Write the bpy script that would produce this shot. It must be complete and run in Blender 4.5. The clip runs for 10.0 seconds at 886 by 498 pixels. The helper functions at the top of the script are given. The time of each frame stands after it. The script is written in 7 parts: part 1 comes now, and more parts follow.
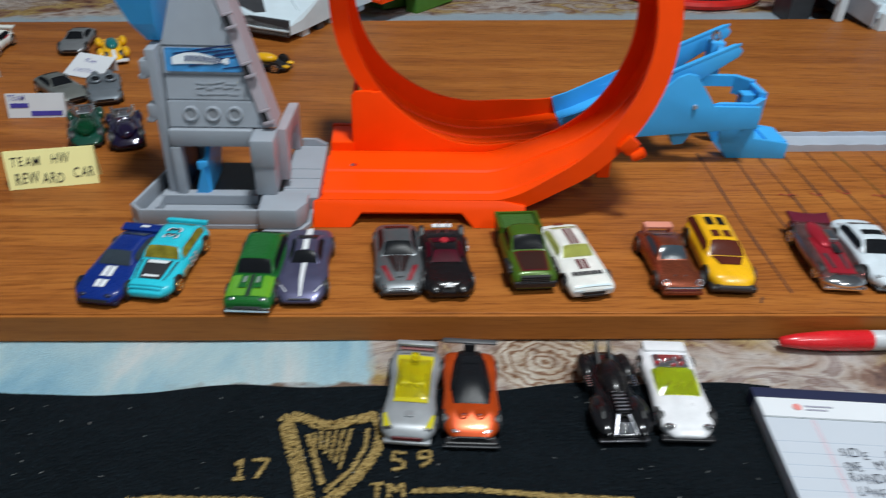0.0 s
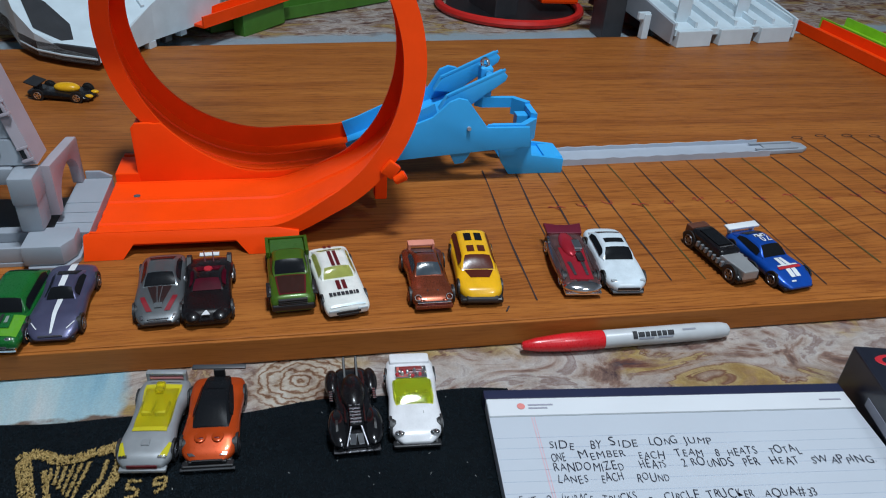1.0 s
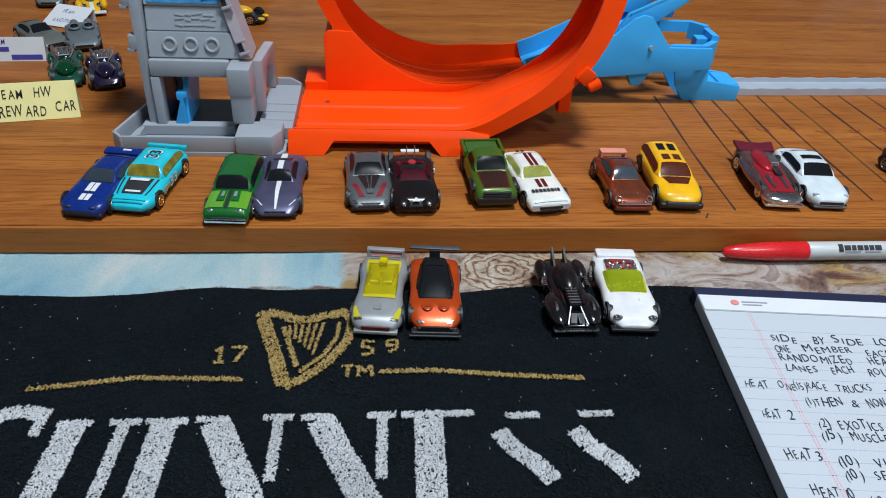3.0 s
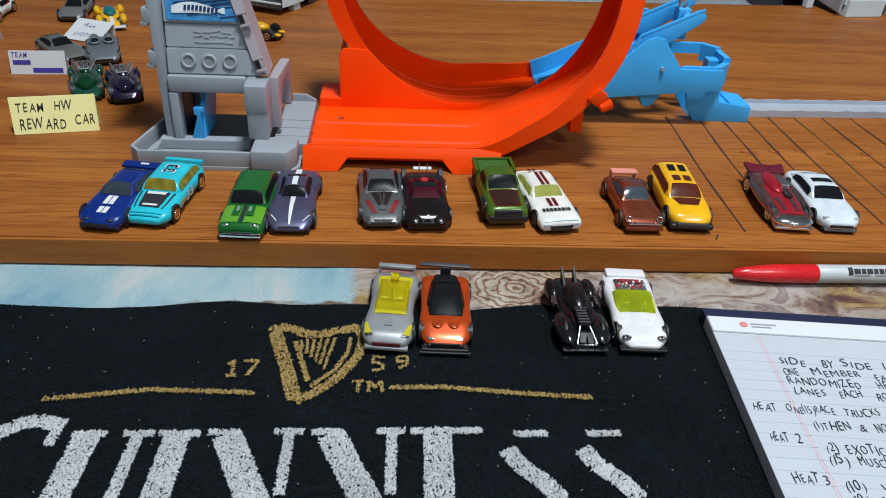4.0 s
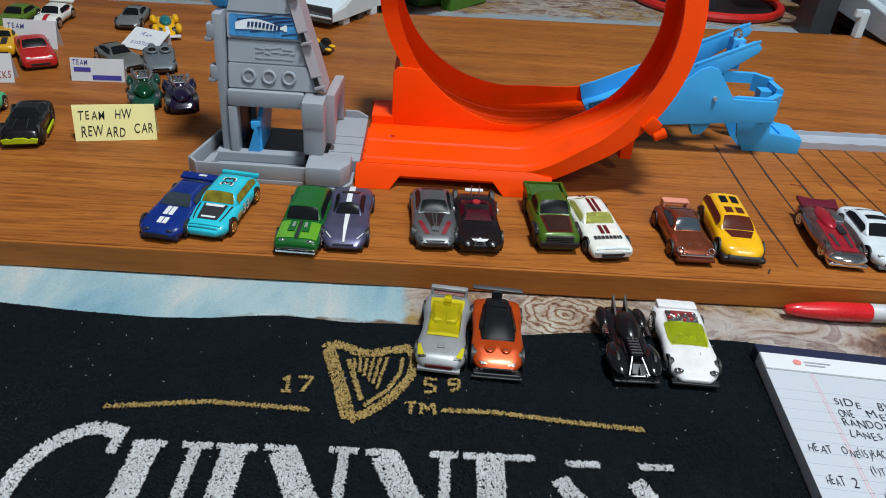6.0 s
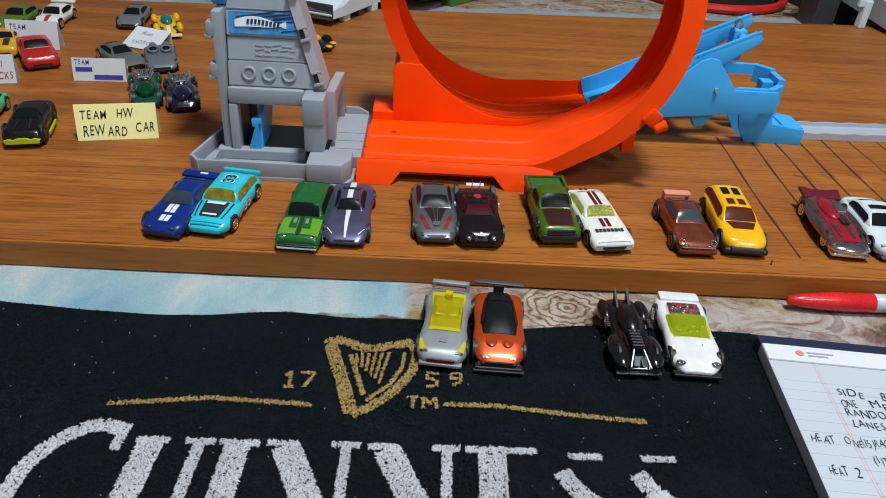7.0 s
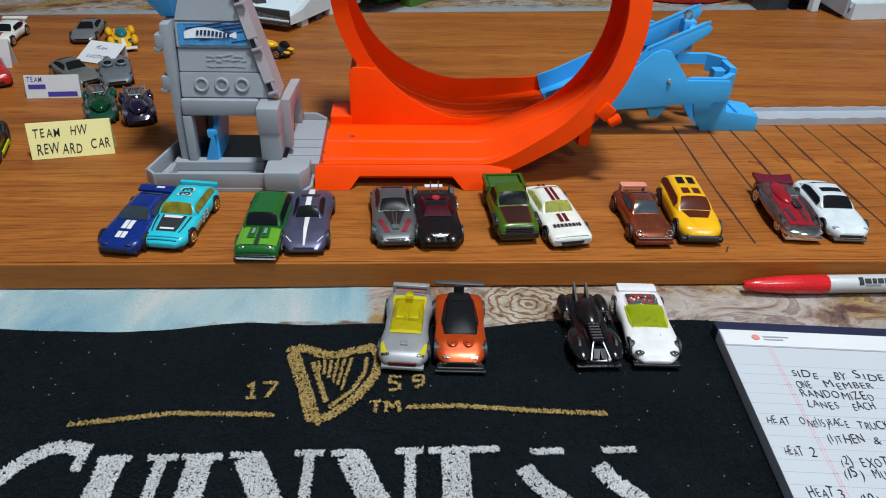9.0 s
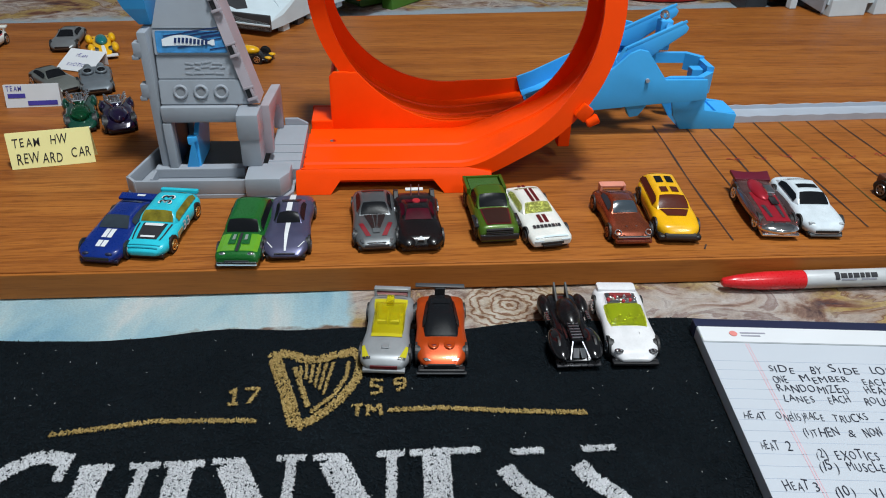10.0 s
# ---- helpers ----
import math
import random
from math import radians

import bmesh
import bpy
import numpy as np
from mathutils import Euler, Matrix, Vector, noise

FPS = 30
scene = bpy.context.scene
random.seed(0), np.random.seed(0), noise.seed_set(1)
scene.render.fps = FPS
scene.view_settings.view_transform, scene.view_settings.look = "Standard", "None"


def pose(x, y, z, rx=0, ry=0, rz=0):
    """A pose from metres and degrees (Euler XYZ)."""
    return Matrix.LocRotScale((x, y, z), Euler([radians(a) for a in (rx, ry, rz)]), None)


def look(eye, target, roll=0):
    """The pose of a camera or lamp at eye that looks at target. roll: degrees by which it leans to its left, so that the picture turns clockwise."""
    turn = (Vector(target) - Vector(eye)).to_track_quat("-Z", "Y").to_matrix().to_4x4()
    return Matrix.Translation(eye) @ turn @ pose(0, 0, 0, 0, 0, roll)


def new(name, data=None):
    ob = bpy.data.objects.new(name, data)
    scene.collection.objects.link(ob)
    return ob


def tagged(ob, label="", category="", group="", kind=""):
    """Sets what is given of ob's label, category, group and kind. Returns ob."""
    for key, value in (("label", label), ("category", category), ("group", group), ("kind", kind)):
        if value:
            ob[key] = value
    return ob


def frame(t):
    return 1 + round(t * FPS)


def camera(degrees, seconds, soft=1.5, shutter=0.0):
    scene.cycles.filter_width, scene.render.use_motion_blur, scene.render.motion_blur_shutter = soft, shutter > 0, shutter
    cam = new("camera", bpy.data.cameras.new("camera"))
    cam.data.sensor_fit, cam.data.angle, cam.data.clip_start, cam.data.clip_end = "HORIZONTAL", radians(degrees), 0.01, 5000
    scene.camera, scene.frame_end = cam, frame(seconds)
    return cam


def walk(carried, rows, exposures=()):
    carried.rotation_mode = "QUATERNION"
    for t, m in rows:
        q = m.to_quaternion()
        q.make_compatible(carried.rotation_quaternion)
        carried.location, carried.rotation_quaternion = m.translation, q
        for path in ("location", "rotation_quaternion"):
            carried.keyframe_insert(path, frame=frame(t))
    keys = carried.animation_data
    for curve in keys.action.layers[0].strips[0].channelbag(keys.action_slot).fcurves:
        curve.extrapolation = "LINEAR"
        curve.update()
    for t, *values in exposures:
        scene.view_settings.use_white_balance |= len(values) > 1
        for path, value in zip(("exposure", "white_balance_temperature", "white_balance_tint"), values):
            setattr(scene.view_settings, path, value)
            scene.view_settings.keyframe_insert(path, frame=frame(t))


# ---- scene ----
cam = camera(62.3, 10.0, 1.0, 0.4)
PATH = [
    (0, (0.067, -0.315, 0.252), (0.188, 1.35, -0.849), 2.5),
    (0.5, (0.122, -0.323, 0.272), (0.4, 1.338, -0.807), 3.6),
    (1, (0.153, -0.34, 0.276), (0.524, 1.309, -0.792), 4.2),
    (1.5, (0.115, -0.355, 0.251), (0.456, 1.287, -0.839), 4.2),
    (2, (0.077, -0.354, 0.229), (0.332, 1.286, -0.888), 3.7),
    (2.5, (0.073, -0.359, 0.23), (0.276, 1.282, -0.894), 3.4),
    (4, (0.071, -0.365, 0.235), (0.223, 1.305, -0.855), 3.7),
    (4.5, (0.067, -0.367, 0.242), (0.207, 1.313, -0.834), 4.3),
    (5, (0.039, -0.356, 0.245), (0.154, 1.334, -0.818), 4.9),
    (5.5, (0.047, -0.361, 0.243), (0.144, 1.329, -0.822), 5.2),
    (7, (0.056, -0.364, 0.241), (0.13, 1.318, -0.838), 4.0),
    (7.5, (0.055, -0.363, 0.244), (0.135, 1.319, -0.834), 3.4),
    (8, (0.06, -0.364, 0.245), (0.153, 1.317, -0.835), 2.9),
    (8.5, (0.063, -0.365, 0.245), (0.174, 1.316, -0.833), 2.5),
    (9, (0.068, -0.365, 0.245), (0.197, 1.312, -0.837), 2.2),
    (9.5, (0.075, -0.365, 0.246), (0.218, 1.311, -0.836), 1.9),
    (10, (0.074, -0.367, 0.248), (0.228, 1.309, -0.833), 1.6),
]
walk(cam, [(t, look(eye, target, roll)) for t, eye, target, roll in PATH],
     exposures=[(0.0, -0.05, 6550, 10), (0.5, -0.19, 6300, 10), (1.0, -0.29, 6080, 10), (1.5, -0.20, 5980, 10), (2.0, -0.08, 6000, 10),
                (2.5, -0.03, 6150, 10), (4.0, 0.0, 6500, 10), (7.0, 0.0, 6600, 10), (10.0, 0.0, 6600, 10)])

# ---- world and lamps ----
world = bpy.data.worlds.new("room_air")
scene.world = world
world.use_nodes = True
world.node_tree.nodes["Background"].inputs[0].default_value = (0.9, 0.95, 1.0, 1)
world.node_tree.nodes["Background"].inputs[1].default_value = 0.15


def ceiling_lamp_light(x, y, z, size, watts, colour):
    la = bpy.data.lights.new("ceiling_light", "AREA")
    la.shape, la.size, la.energy, la.color = "DISK", size, watts, colour
    ob = new("ceiling_light", la)
    ob.matrix_world = pose(x, y, z)
    return ob


ceiling_lamp_light(0.30, -0.24, 1.72, 0.28, 34.5, (0.90, 0.97, 1.0))
# unseen fill lamp, added to brighten front faces and the right side
ceiling_lamp_light(0.95, -1.20, 1.72, 0.40, 14.0, (0.90, 0.97, 1.0))
scene.view_settings.exposure = 0.0

# ---- materials ----
MATS = {}


def nodes_of(name):
    m = bpy.data.materials.new(name)
    m.use_nodes = True
    nt = m.node_tree
    return m, nt, nt.nodes["Principled BSDF"]


def ramp(nt, stops):
    r = nt.nodes.new("ShaderNodeValToRGB")
    while len(r.color_ramp.elements) < len(stops):
        r.color_ramp.elements.new(0.5)
    for e, (p, c) in zip(r.color_ramp.elements, stops):
        e.position, e.color = p, (*c, 1)
    return r


def coords(nt, scale=(1, 1, 1), kind="Object", loc=(0, 0, 0)):
    tc = nt.nodes.new("ShaderNodeTexCoord")
    mp = nt.nodes.new("ShaderNodeMapping")
    mp.inputs["Scale"].default_value = scale
    mp.inputs["Location"].default_value = loc
    nt.links.new(tc.outputs[kind], mp.inputs[0])
    return mp.outputs[0]


def tex(nt, vec, scale, detail=4, rough=0.55, distort=0.0):
    n = nt.nodes.new("ShaderNodeTexNoise")
    n.inputs["Scale"].default_value = scale
    n.inputs["Detail"].default_value = detail
    n.inputs["Roughness"].default_value = rough
    n.inputs["Distortion"].default_value = distort
    nt.links.new(vec, n.inputs["Vector"])
    return n.outputs[0]


def mixc(nt, fac, a, b, mode="MIX"):
    m = nt.nodes.new("ShaderNodeMix")
    m.data_type, m.blend_type = "RGBA", mode
    for sock, v in ((m.inputs[0], fac), (m.inputs[6], a), (m.inputs[7], b)):
        if isinstance(v, (int, float)):
            sock.default_value = v
        elif isinstance(v, tuple):
            sock.default_value = (*v, 1)
        else:
            nt.links.new(v, sock)
    return m.outputs[2]


def bump(nt, bsdf, height, strength, distance):
    b = nt.nodes.new("ShaderNodeBump")
    b.inputs["Strength"].default_value = strength
    b.inputs["Distance"].default_value = distance
    nt.links.new(height, b.inputs["Height"])
    nt.links.new(b.outputs[0], bsdf.inputs["Normal"])


def plain(name, col, rough=0.45, metal=0.0, coat=0.0, vary=0.12, grain=0.0, scale=60, spec=0.5):
    """A painted, moulded or printed surface with faint mottling and wear."""
    if name in MATS:
        return MATS[name]
    m, nt, b = nodes_of(name)
    v = coords(nt)
    n = tex(nt, v, scale, 5)
    fine = tex(nt, v, scale * 14, 3)
    dark = tuple(c * (1 - vary) for c in col)
    light = tuple(min(1, c * (1 + vary * 0.6)) for c in col)
    r = ramp(nt, [(0.3, dark), (0.7, light)])
    nt.links.new(n, r.inputs[0])
    nt.links.new(r.outputs[0], b.inputs["Base Color"])
    rr = nt.nodes.new("ShaderNodeMapRange")
    rr.inputs[3].default_value, rr.inputs[4].default_value = max(0.03, rough - 0.08), min(1, rough + 0.1)
    nt.links.new(fine, rr.inputs[0])
    nt.links.new(rr.outputs[0], b.inputs["Roughness"])
    b.inputs["Metallic"].default_value = metal
    b.inputs["Coat Weight"].default_value = coat
    b.inputs["Coat Roughness"].default_value = 0.08
    b.inputs["Specular IOR Level"].default_value = spec
    if grain:
        bump(nt, b, fine, grain, 0.0004)
    MATS[name] = m
    return m


def paint(name, col, metal=0.0):
    return plain("car_paint_" + name, col, 0.34 if metal else 0.28, metal, 0.22, 0.14, 0.0, 90, 0.35)


def tinted_glass(name, col, rough=0.08):
    if name in MATS:
        return MATS[name]
    m, nt, b = nodes_of(name)
    b.inputs["Base Color"].default_value = (*col, 1)
    b.inputs["Roughness"].default_value = rough
    b.inputs["Transmission Weight"].default_value = 0.85
    b.inputs["IOR"].default_value = 1.3
    b.inputs["Coat Weight"].default_value = 0.1
    MATS[name] = m
    return m


def oak_laminate(name, edge=False):
    m, nt, b = nodes_of(name)
    v = coords(nt, (1, 1, 1))
    warp = tex(nt, coords(nt, (2.2, 9, 9)), 1.0, 3)
    va = nt.nodes.new("ShaderNodeVectorMath")
    va.operation = "SCALE"
    va.inputs["Scale"].default_value = 0.035
    cmb = nt.nodes.new("ShaderNodeCombineXYZ")
    nt.links.new(warp, cmb.inputs["Y"])
    nt.links.new(cmb.outputs[0], va.inputs[0])
    add = nt.nodes.new("ShaderNodeVectorMath")
    nt.links.new(v, add.inputs[0])
    nt.links.new(va.outputs[0], add.inputs[1])

    def stretched(sx, sy, detail):
        mp = nt.nodes.new("ShaderNodeMapping")
        mp.inputs["Scale"].default_value = (sx, sy, sy)
        nt.links.new(add.outputs[0], mp.inputs[0])
        return tex(nt, mp.outputs[0], 1.0, detail, 0.6)
    broad = stretched(1.6, 38, 4)
    grain = stretched(19, 400, 5)
    pores = stretched(55, 1000, 3)
    r1 = ramp(nt, [(0.28, (0.240, 0.072, 0.0145)), (0.50, (0.345, 0.113, 0.0210)), (0.75, (0.435, 0.158, 0.031))])
    nt.links.new(broad, r1.inputs[0])
    r2 = ramp(nt, [(0.38, (0.60, 0.52, 0.46)), (0.53, (1, 1, 1))])
    nt.links.new(grain, r2.inputs[0])
    r3 = ramp(nt, [(0.34, (0.55, 0.5, 0.46)), (0.46, (1, 1, 1))])
    nt.links.new(pores, r3.inputs[0])
    c = mixc(nt, 0.78, r1.outputs[0], r2.outputs[0], "MULTIPLY")
    c = mixc(nt, 0.75, c, r3.outputs[0], "MULTIPLY")
    if edge:
        c = mixc(nt, 0.40, c, (0.45, 0.150, 0.026))
    nt.links.new(c, b.inputs["Base Color"])
    smear = tex(nt, coords(nt, (9, 14, 9)), 1.0, 4)
    rr = nt.nodes.new("ShaderNodeMapRange")
    rr.inputs[3].default_value, rr.inputs[4].default_value = 0.36, 0.56
    nt.links.new(smear, rr.inputs[0])
    nt.links.new(rr.outputs[0], b.inputs["Roughness"])
    b.inputs["Specular IOR Level"].default_value = 0.22
    bump(nt, b, grain, 0.12, 0.0004)
    return m


def printed_fleece(name):
    """A fleece throw printed with pale blue water on one side and tan swirling stone on the other."""
    m, nt, b = nodes_of(name)
    v = coords(nt)
    sep = nt.nodes.new("ShaderNodeSeparateXYZ")
    nt.links.new(v, sep.inputs[0])
    # water
    wn = tex(nt, coords(nt, (14, 5, 5)), 1.0, 5, 0.6, 0.6)
    water = ramp(nt, [(0.30, (0.26, 0.55, 0.76)), (0.42, (0.46, 0.74, 0.87)), (0.53, (0.64, 0.86, 0.93)), (0.66, (0.90, 0.95, 0.96))])
    nt.links.new(wn, water.inputs[0])
    # stone with rings
    sn = tex(nt, coords(nt, (13, 21, 15)), 1.0, 5, 0.58, 1.2)
    stone = ramp(nt, [(0.30, (0.12, 0.09, 0.11)), (0.38, (0.30, 0.13, 0.09)), (0.42, (0.52, 0.33, 0.21)), (0.47, (0.66, 0.46, 0.17)), (0.525, (0.72, 0.55, 0.28)), (0.54, (0.34, 0.16, 0.10)), (0.565, (0.62, 0.47, 0.37)), (0.64, (0.70, 0.62, 0.58)), (0.70, (0.34, 0.20, 0.17))])
    nt.links.new(sn, stone.inputs[0])
    pale = ramp(nt, [(0.33, (0.17, 0.11, 0.11)), (0.42, (0.46, 0.30, 0.24)), (0.48, (0.74, 0.64, 0.58)), (0.55, (0.82, 0.77, 0.74)), (0.60, (0.48, 0.36, 0.33)), (0.66, (0.66, 0.58, 0.56)), (0.73, (0.24, 0.17, 0.18))])
    nt.links.new(tex(nt, coords(nt, (17, 30, 17), "Object", (3, 1, 0)), 1.0, 6, 0.62, 1.6), pale.inputs[0])
    patch = nt.nodes.new("ShaderNodeMapRange")
    patch.inputs[1].default_value, patch.inputs[2].default_value = 0.44, 0.54
    nt.links.new(tex(nt, coords(nt, (11, 18, 11), "Object", (7, 2, 0)), 1.0, 3, 0.5), patch.inputs[0])
    ground = mixc(nt, patch.outputs[0], stone.outputs[0], pale.outputs[0])
    rings = nt.nodes.new("ShaderNodeTexWave")
    rings.wave_type, rings.rings_direction = "RINGS", "Z"
    rings.inputs["Scale"].default_value = 54
    rings.inputs["Distortion"].default_value = 7.5
    rings.inputs["Detail"].default_value = 4
    rings.inputs["Detail Scale"].default_value = 2.6
    nt.links.new(coords(nt, (1, 1.25, 1), "Object", (-0.147, 0.0215, 0)), rings.inputs["Vector"])
    rr = ramp(nt, [(0.02, (0.36, 0.20, 0.13)), (0.22, (0.60, 0.43, 0.31)), (0.42, (0.78, 0.68, 0.56)), (0.9, (0.86, 0.80, 0.72))])
    nt.links.new(rings.outputs[0], rr.inputs[0])
    gr = nt.nodes.new("ShaderNodeVectorMath")
    gr.operation = "DISTANCE"
    nt.links.new(v, gr.inputs[0])
    gr.inputs[1].default_value = (0.147, -0.017, 0)
    near = nt.nodes.new("ShaderNodeMapRange")
    near.inputs[1].default_value, near.inputs[2].default_value = 0.040, 0.030
    nt.links.new(gr.outputs["Value"], near.inputs[0])
    fleck = ramp(nt, [(0.36, (0.45, 0.30, 0.24)), (0.50, (0.86, 0.80, 0.74)), (0.62, (1, 1, 1))])
    nt.links.new(tex(nt, coords(nt, (70, 70, 70)), 1.0, 5, 0.65, 0.4), fleck.inputs[0])
    worn = mixc(nt, 0.75, rr.outputs[0], fleck.outputs[0], "MULTIPLY")
    st = mixc(nt, near.outputs[0], ground, worn)
    st = mixc(nt, 0.45, st, fleck.outputs[0], "MULTIPLY")
    edge_n = tex(nt, coords(nt, (30, 30, 30)), 1.0, 4)
    ma = nt.nodes.new("ShaderNodeMath")
    ma.operation = "MULTIPLY_ADD"
    nt.links.new(edge_n, ma.inputs[0])
    ma.inputs[1].default_value = 0.022
    nt.links.new(sep.outputs[0], ma.inputs[2])
    left = nt.nodes.new("ShaderNodeMapRange")
    left.inputs[1].default_value, left.inputs[2].default_value = 0.066, 0.060
    nt.links.new(ma.outputs[0], left.inputs[0])
    front = nt.nodes.new("ShaderNodeMapRange")
    front.inputs[1].default_value, front.inputs[2].default_value = 0.30, 0.28
    nt.links.new(sep.outputs[1], front.inputs[0])
    both = nt.nodes.new("ShaderNodeMath")
    both.operation = "MULTIPLY"
    nt.links.new(left.outputs[0], both.inputs[0])
    nt.links.new(front.outputs[0], both.inputs[1])
    # pale strip along the far side of the board
    far = nt.nodes.new("ShaderNodeMath")
    far.operation = "MULTIPLY_ADD"
    nt.links.new(sep.outputs[0], far.inputs[0])
    far.inputs[1].default_value = -0.1
    nt.links.new(sep.outputs[1], far.inputs[2])
    far2 = nt.nodes.new("ShaderNodeMath")
    far2.operation = "MULTIPLY_ADD"
    nt.links.new(edge_n, far2.inputs[0])
    far2.inputs[1].default_value = 0.06
    nt.links.new(far.outputs[0], far2.inputs[2])
    strip = nt.nodes.new("ShaderNodeMapRange")
    strip.inputs[1].default_value, strip.inputs[2].default_value = 0.672, 0.656
    nt.links.new(far2.outputs[0], strip.inputs[0])
    behind = nt.nodes.new("ShaderNodeMath")
    behind.operation = "GREATER_THAN"
    nt.links.new(sep.outputs[1], behind.inputs[0])
    behind.inputs[1].default_value = 0.4
    both2 = nt.nodes.new("ShaderNodeMath")
    both2.operation = "MULTIPLY"
    nt.links.new(strip.outputs[0], both2.inputs[0])
    nt.links.new(behind.outputs[0], both2.inputs[1])
    st = mixc(nt, both2.outputs[0], st, (0.55, 0.66, 0.74))
    # a ragged brown shore where the water meets the towel
    shore = nt.nodes.new("ShaderNodeMath")
    shore.operation = "MULTIPLY_ADD"
    nt.links.new(tex(nt, coords(nt, (60, 90, 60)), 1.0, 4), shore.inputs[0])
    shore.inputs[1].default_value = 0.018
    nt.links.new(sep.outputs[1], shore.inputs[2])
    bank_m = nt.nodes.new("ShaderNodeMapRange")
    bank_m.inputs[1].default_value, bank_m.inputs[2].default_value = -0.0235, -0.0265
    nt.links.new(shore.outputs[0], bank_m.inputs[0])
    start = nt.nodes.new("ShaderNodeMapRange")
    start.inputs[1].default_value, start.inputs[2].default_value = -0.055, -0.015
    nt.links.new(sep.outputs[0], start.inputs[0])
    shore_m = nt.nodes.new("ShaderNodeMath")
    shore_m.operation = "MULTIPLY"
    nt.links.new(bank_m.outputs[0], shore_m.inputs[0])
    nt.links.new(start.outputs[0], shore_m.inputs[1])
    wet = mixc(nt, shore_m.outputs[0], water.outputs[0], (0.30, 0.21, 0.16))
    c = mixc(nt, both.outputs[0], st, wet)
    pile = tex(nt, v, 900, 3)
    pr = ramp(nt, [(0.3, (0.80, 0.80, 0.80)), (0.7, (1, 1, 1))])
    nt.links.new(pile, pr.inputs[0])
    c = mixc(nt, 0.8, c, pr.outputs[0], "MULTIPLY")
    nt.links.new(c, b.inputs["Base Color"])
    b.inputs["Roughness"].default_value = 0.95
    b.inputs["Specular IOR Level"].default_value = 0.15
    bump(nt, b, pile, 0.5, 0.0008)
    return m


def terry(name, dark, light):
    m, nt, b = nodes_of(name)
    g = nt.nodes.new("ShaderNodeNewGeometry")
    r = ramp(nt, [(0.0, dark), (1.0, light)])
    nt.links.new(g.outputs["Random Per Island"], r.inputs[0])
    big = tex(nt, coords(nt), 22, 3)
    br = ramp(nt, [(0.3, (0.75, 0.75, 0.75)), (0.7, (1, 1, 1))])
    nt.links.new(big, br.inputs[0])
    nt.links.new(mixc(nt, 1.0, r.outputs[0], br.outputs[0], "MULTIPLY"), b.inputs["Base Color"])
    b.inputs["Roughness"].default_value = 0.95
    b.inputs["Specular IOR Level"].default_value = 0.05
    return m


WOOD, WOOD_EDGE = oak_laminate("oak_laminate"), oak_laminate("oak_edge_band", True)
FLEECE = printed_fleece("printed_fleece")
ORANGE = plain("orange_plastic", (0.94, 0.064, 0.0012), 0.42, 0, 0.0, 0.06, 0.06, 40, 0.14)
GREY = plain("grey_plastic", (0.315, 0.345, 0.39), 0.36, 0, 0.05, 0.07, 0.08, 40, 0.4)
PALE = plain("pale_grey_plastic", (0.60, 0.70, 0.76), 0.4, 0, 0.1, 0.08, 0.05, 40)
BLUE = plain("sky_blue_plastic", (0.048, 0.40, 0.84), 0.38, 0, 0.05, 0.06, 0.05, 40, 0.35)
BLACK = plain("black_plastic", (0.012, 0.012, 0.014), 0.4, 0, 0.1, 0.2)
DARKGREY = plain("charcoal_plastic", (0.035, 0.037, 0.042), 0.45, 0, 0.0, 0.2)
RUBBER = plain("wheel_plastic", (0.014, 0.014, 0.015), 0.5)
CHROME = plain("chrome", (0.82, 0.82, 0.84), 0.12, 1.0, 0, 0.05)
GOLDRIM = plain("gold_chrome", (0.8, 0.6, 0.28), 0.2, 1.0, 0, 0.05)
GUN = plain("gunmetal", (0.22, 0.22, 0.24), 0.28, 0.9, 0, 0.1)
SMOKE = plain("smoked_window", (0.009, 0.010, 0.012), 0.24, 0, 0.0, 0.1, 0, 60, 0.05)
WHITE = plain("white_paint", (0.70, 0.72, 0.74), 0.3, 0, 0.5, 0.05)
INK = plain("black_ink", (0.015, 0.015, 0.02), 0.6)
BLUEINK = plain("blue_ink", (0.05, 0.04, 0.30), 0.6)
REDINK = plain("red_ink", (0.30, 0.025, 0.02), 0.6)
PENCIL = plain("pen_line", (0.035, 0.02, 0.018), 0.6)
PAPER = plain("white_paper", (0.62, 0.64, 0.67), 0.7, 0, 0, 0.04, 0.05, 25)
NOTE = plain("yellow_note_paper", (0.93, 0.88, 0.40), 0.7, 0, 0, 0.04, 0.05, 25)
NAVY = plain("navy_binding", (0.012, 0.016, 0.05), 0.45, 0, 0, 0.1)
WALL = plain("wall_paint", (0.60, 0.65, 0.70), 0.8, 0, 0, 0.06, 0.1, 6)
CARPET = plain("carpet", (0.20, 0.17, 0.14), 0.95, 0, 0, 0.3, 0.4, 30)

# ---- building helpers ----


def empty(name, label, category, m, group=""):
    ob = new(name)
    ob.empty_display_size = 0.01
    ob.matrix_world = m
    return tagged(ob, label, category, group)


def part(name, bm, material, parent=None, label="", smooth=False):
    me = bpy.data.meshes.new(name)
    bmesh.ops.recalc_face_normals(bm, faces=bm.faces)
    bm.to_mesh(me)
    bm.free()
    if smooth:
        me.polygons.foreach_set("use_smooth", [True] * len(me.polygons))
        me.set_sharp_from_angle(angle=radians(smooth if smooth is not True else 40))
    me.materials.append(material)
    ob = new(name, me)
    ob.parent = parent
    if label:
        tagged(ob, label)
    return ob


def hull(bm, pts, faces):
    vs = [bm.verts.new(p) for p in pts]
    return [bm.faces.new([vs[i] for i in f]) for f in faces]


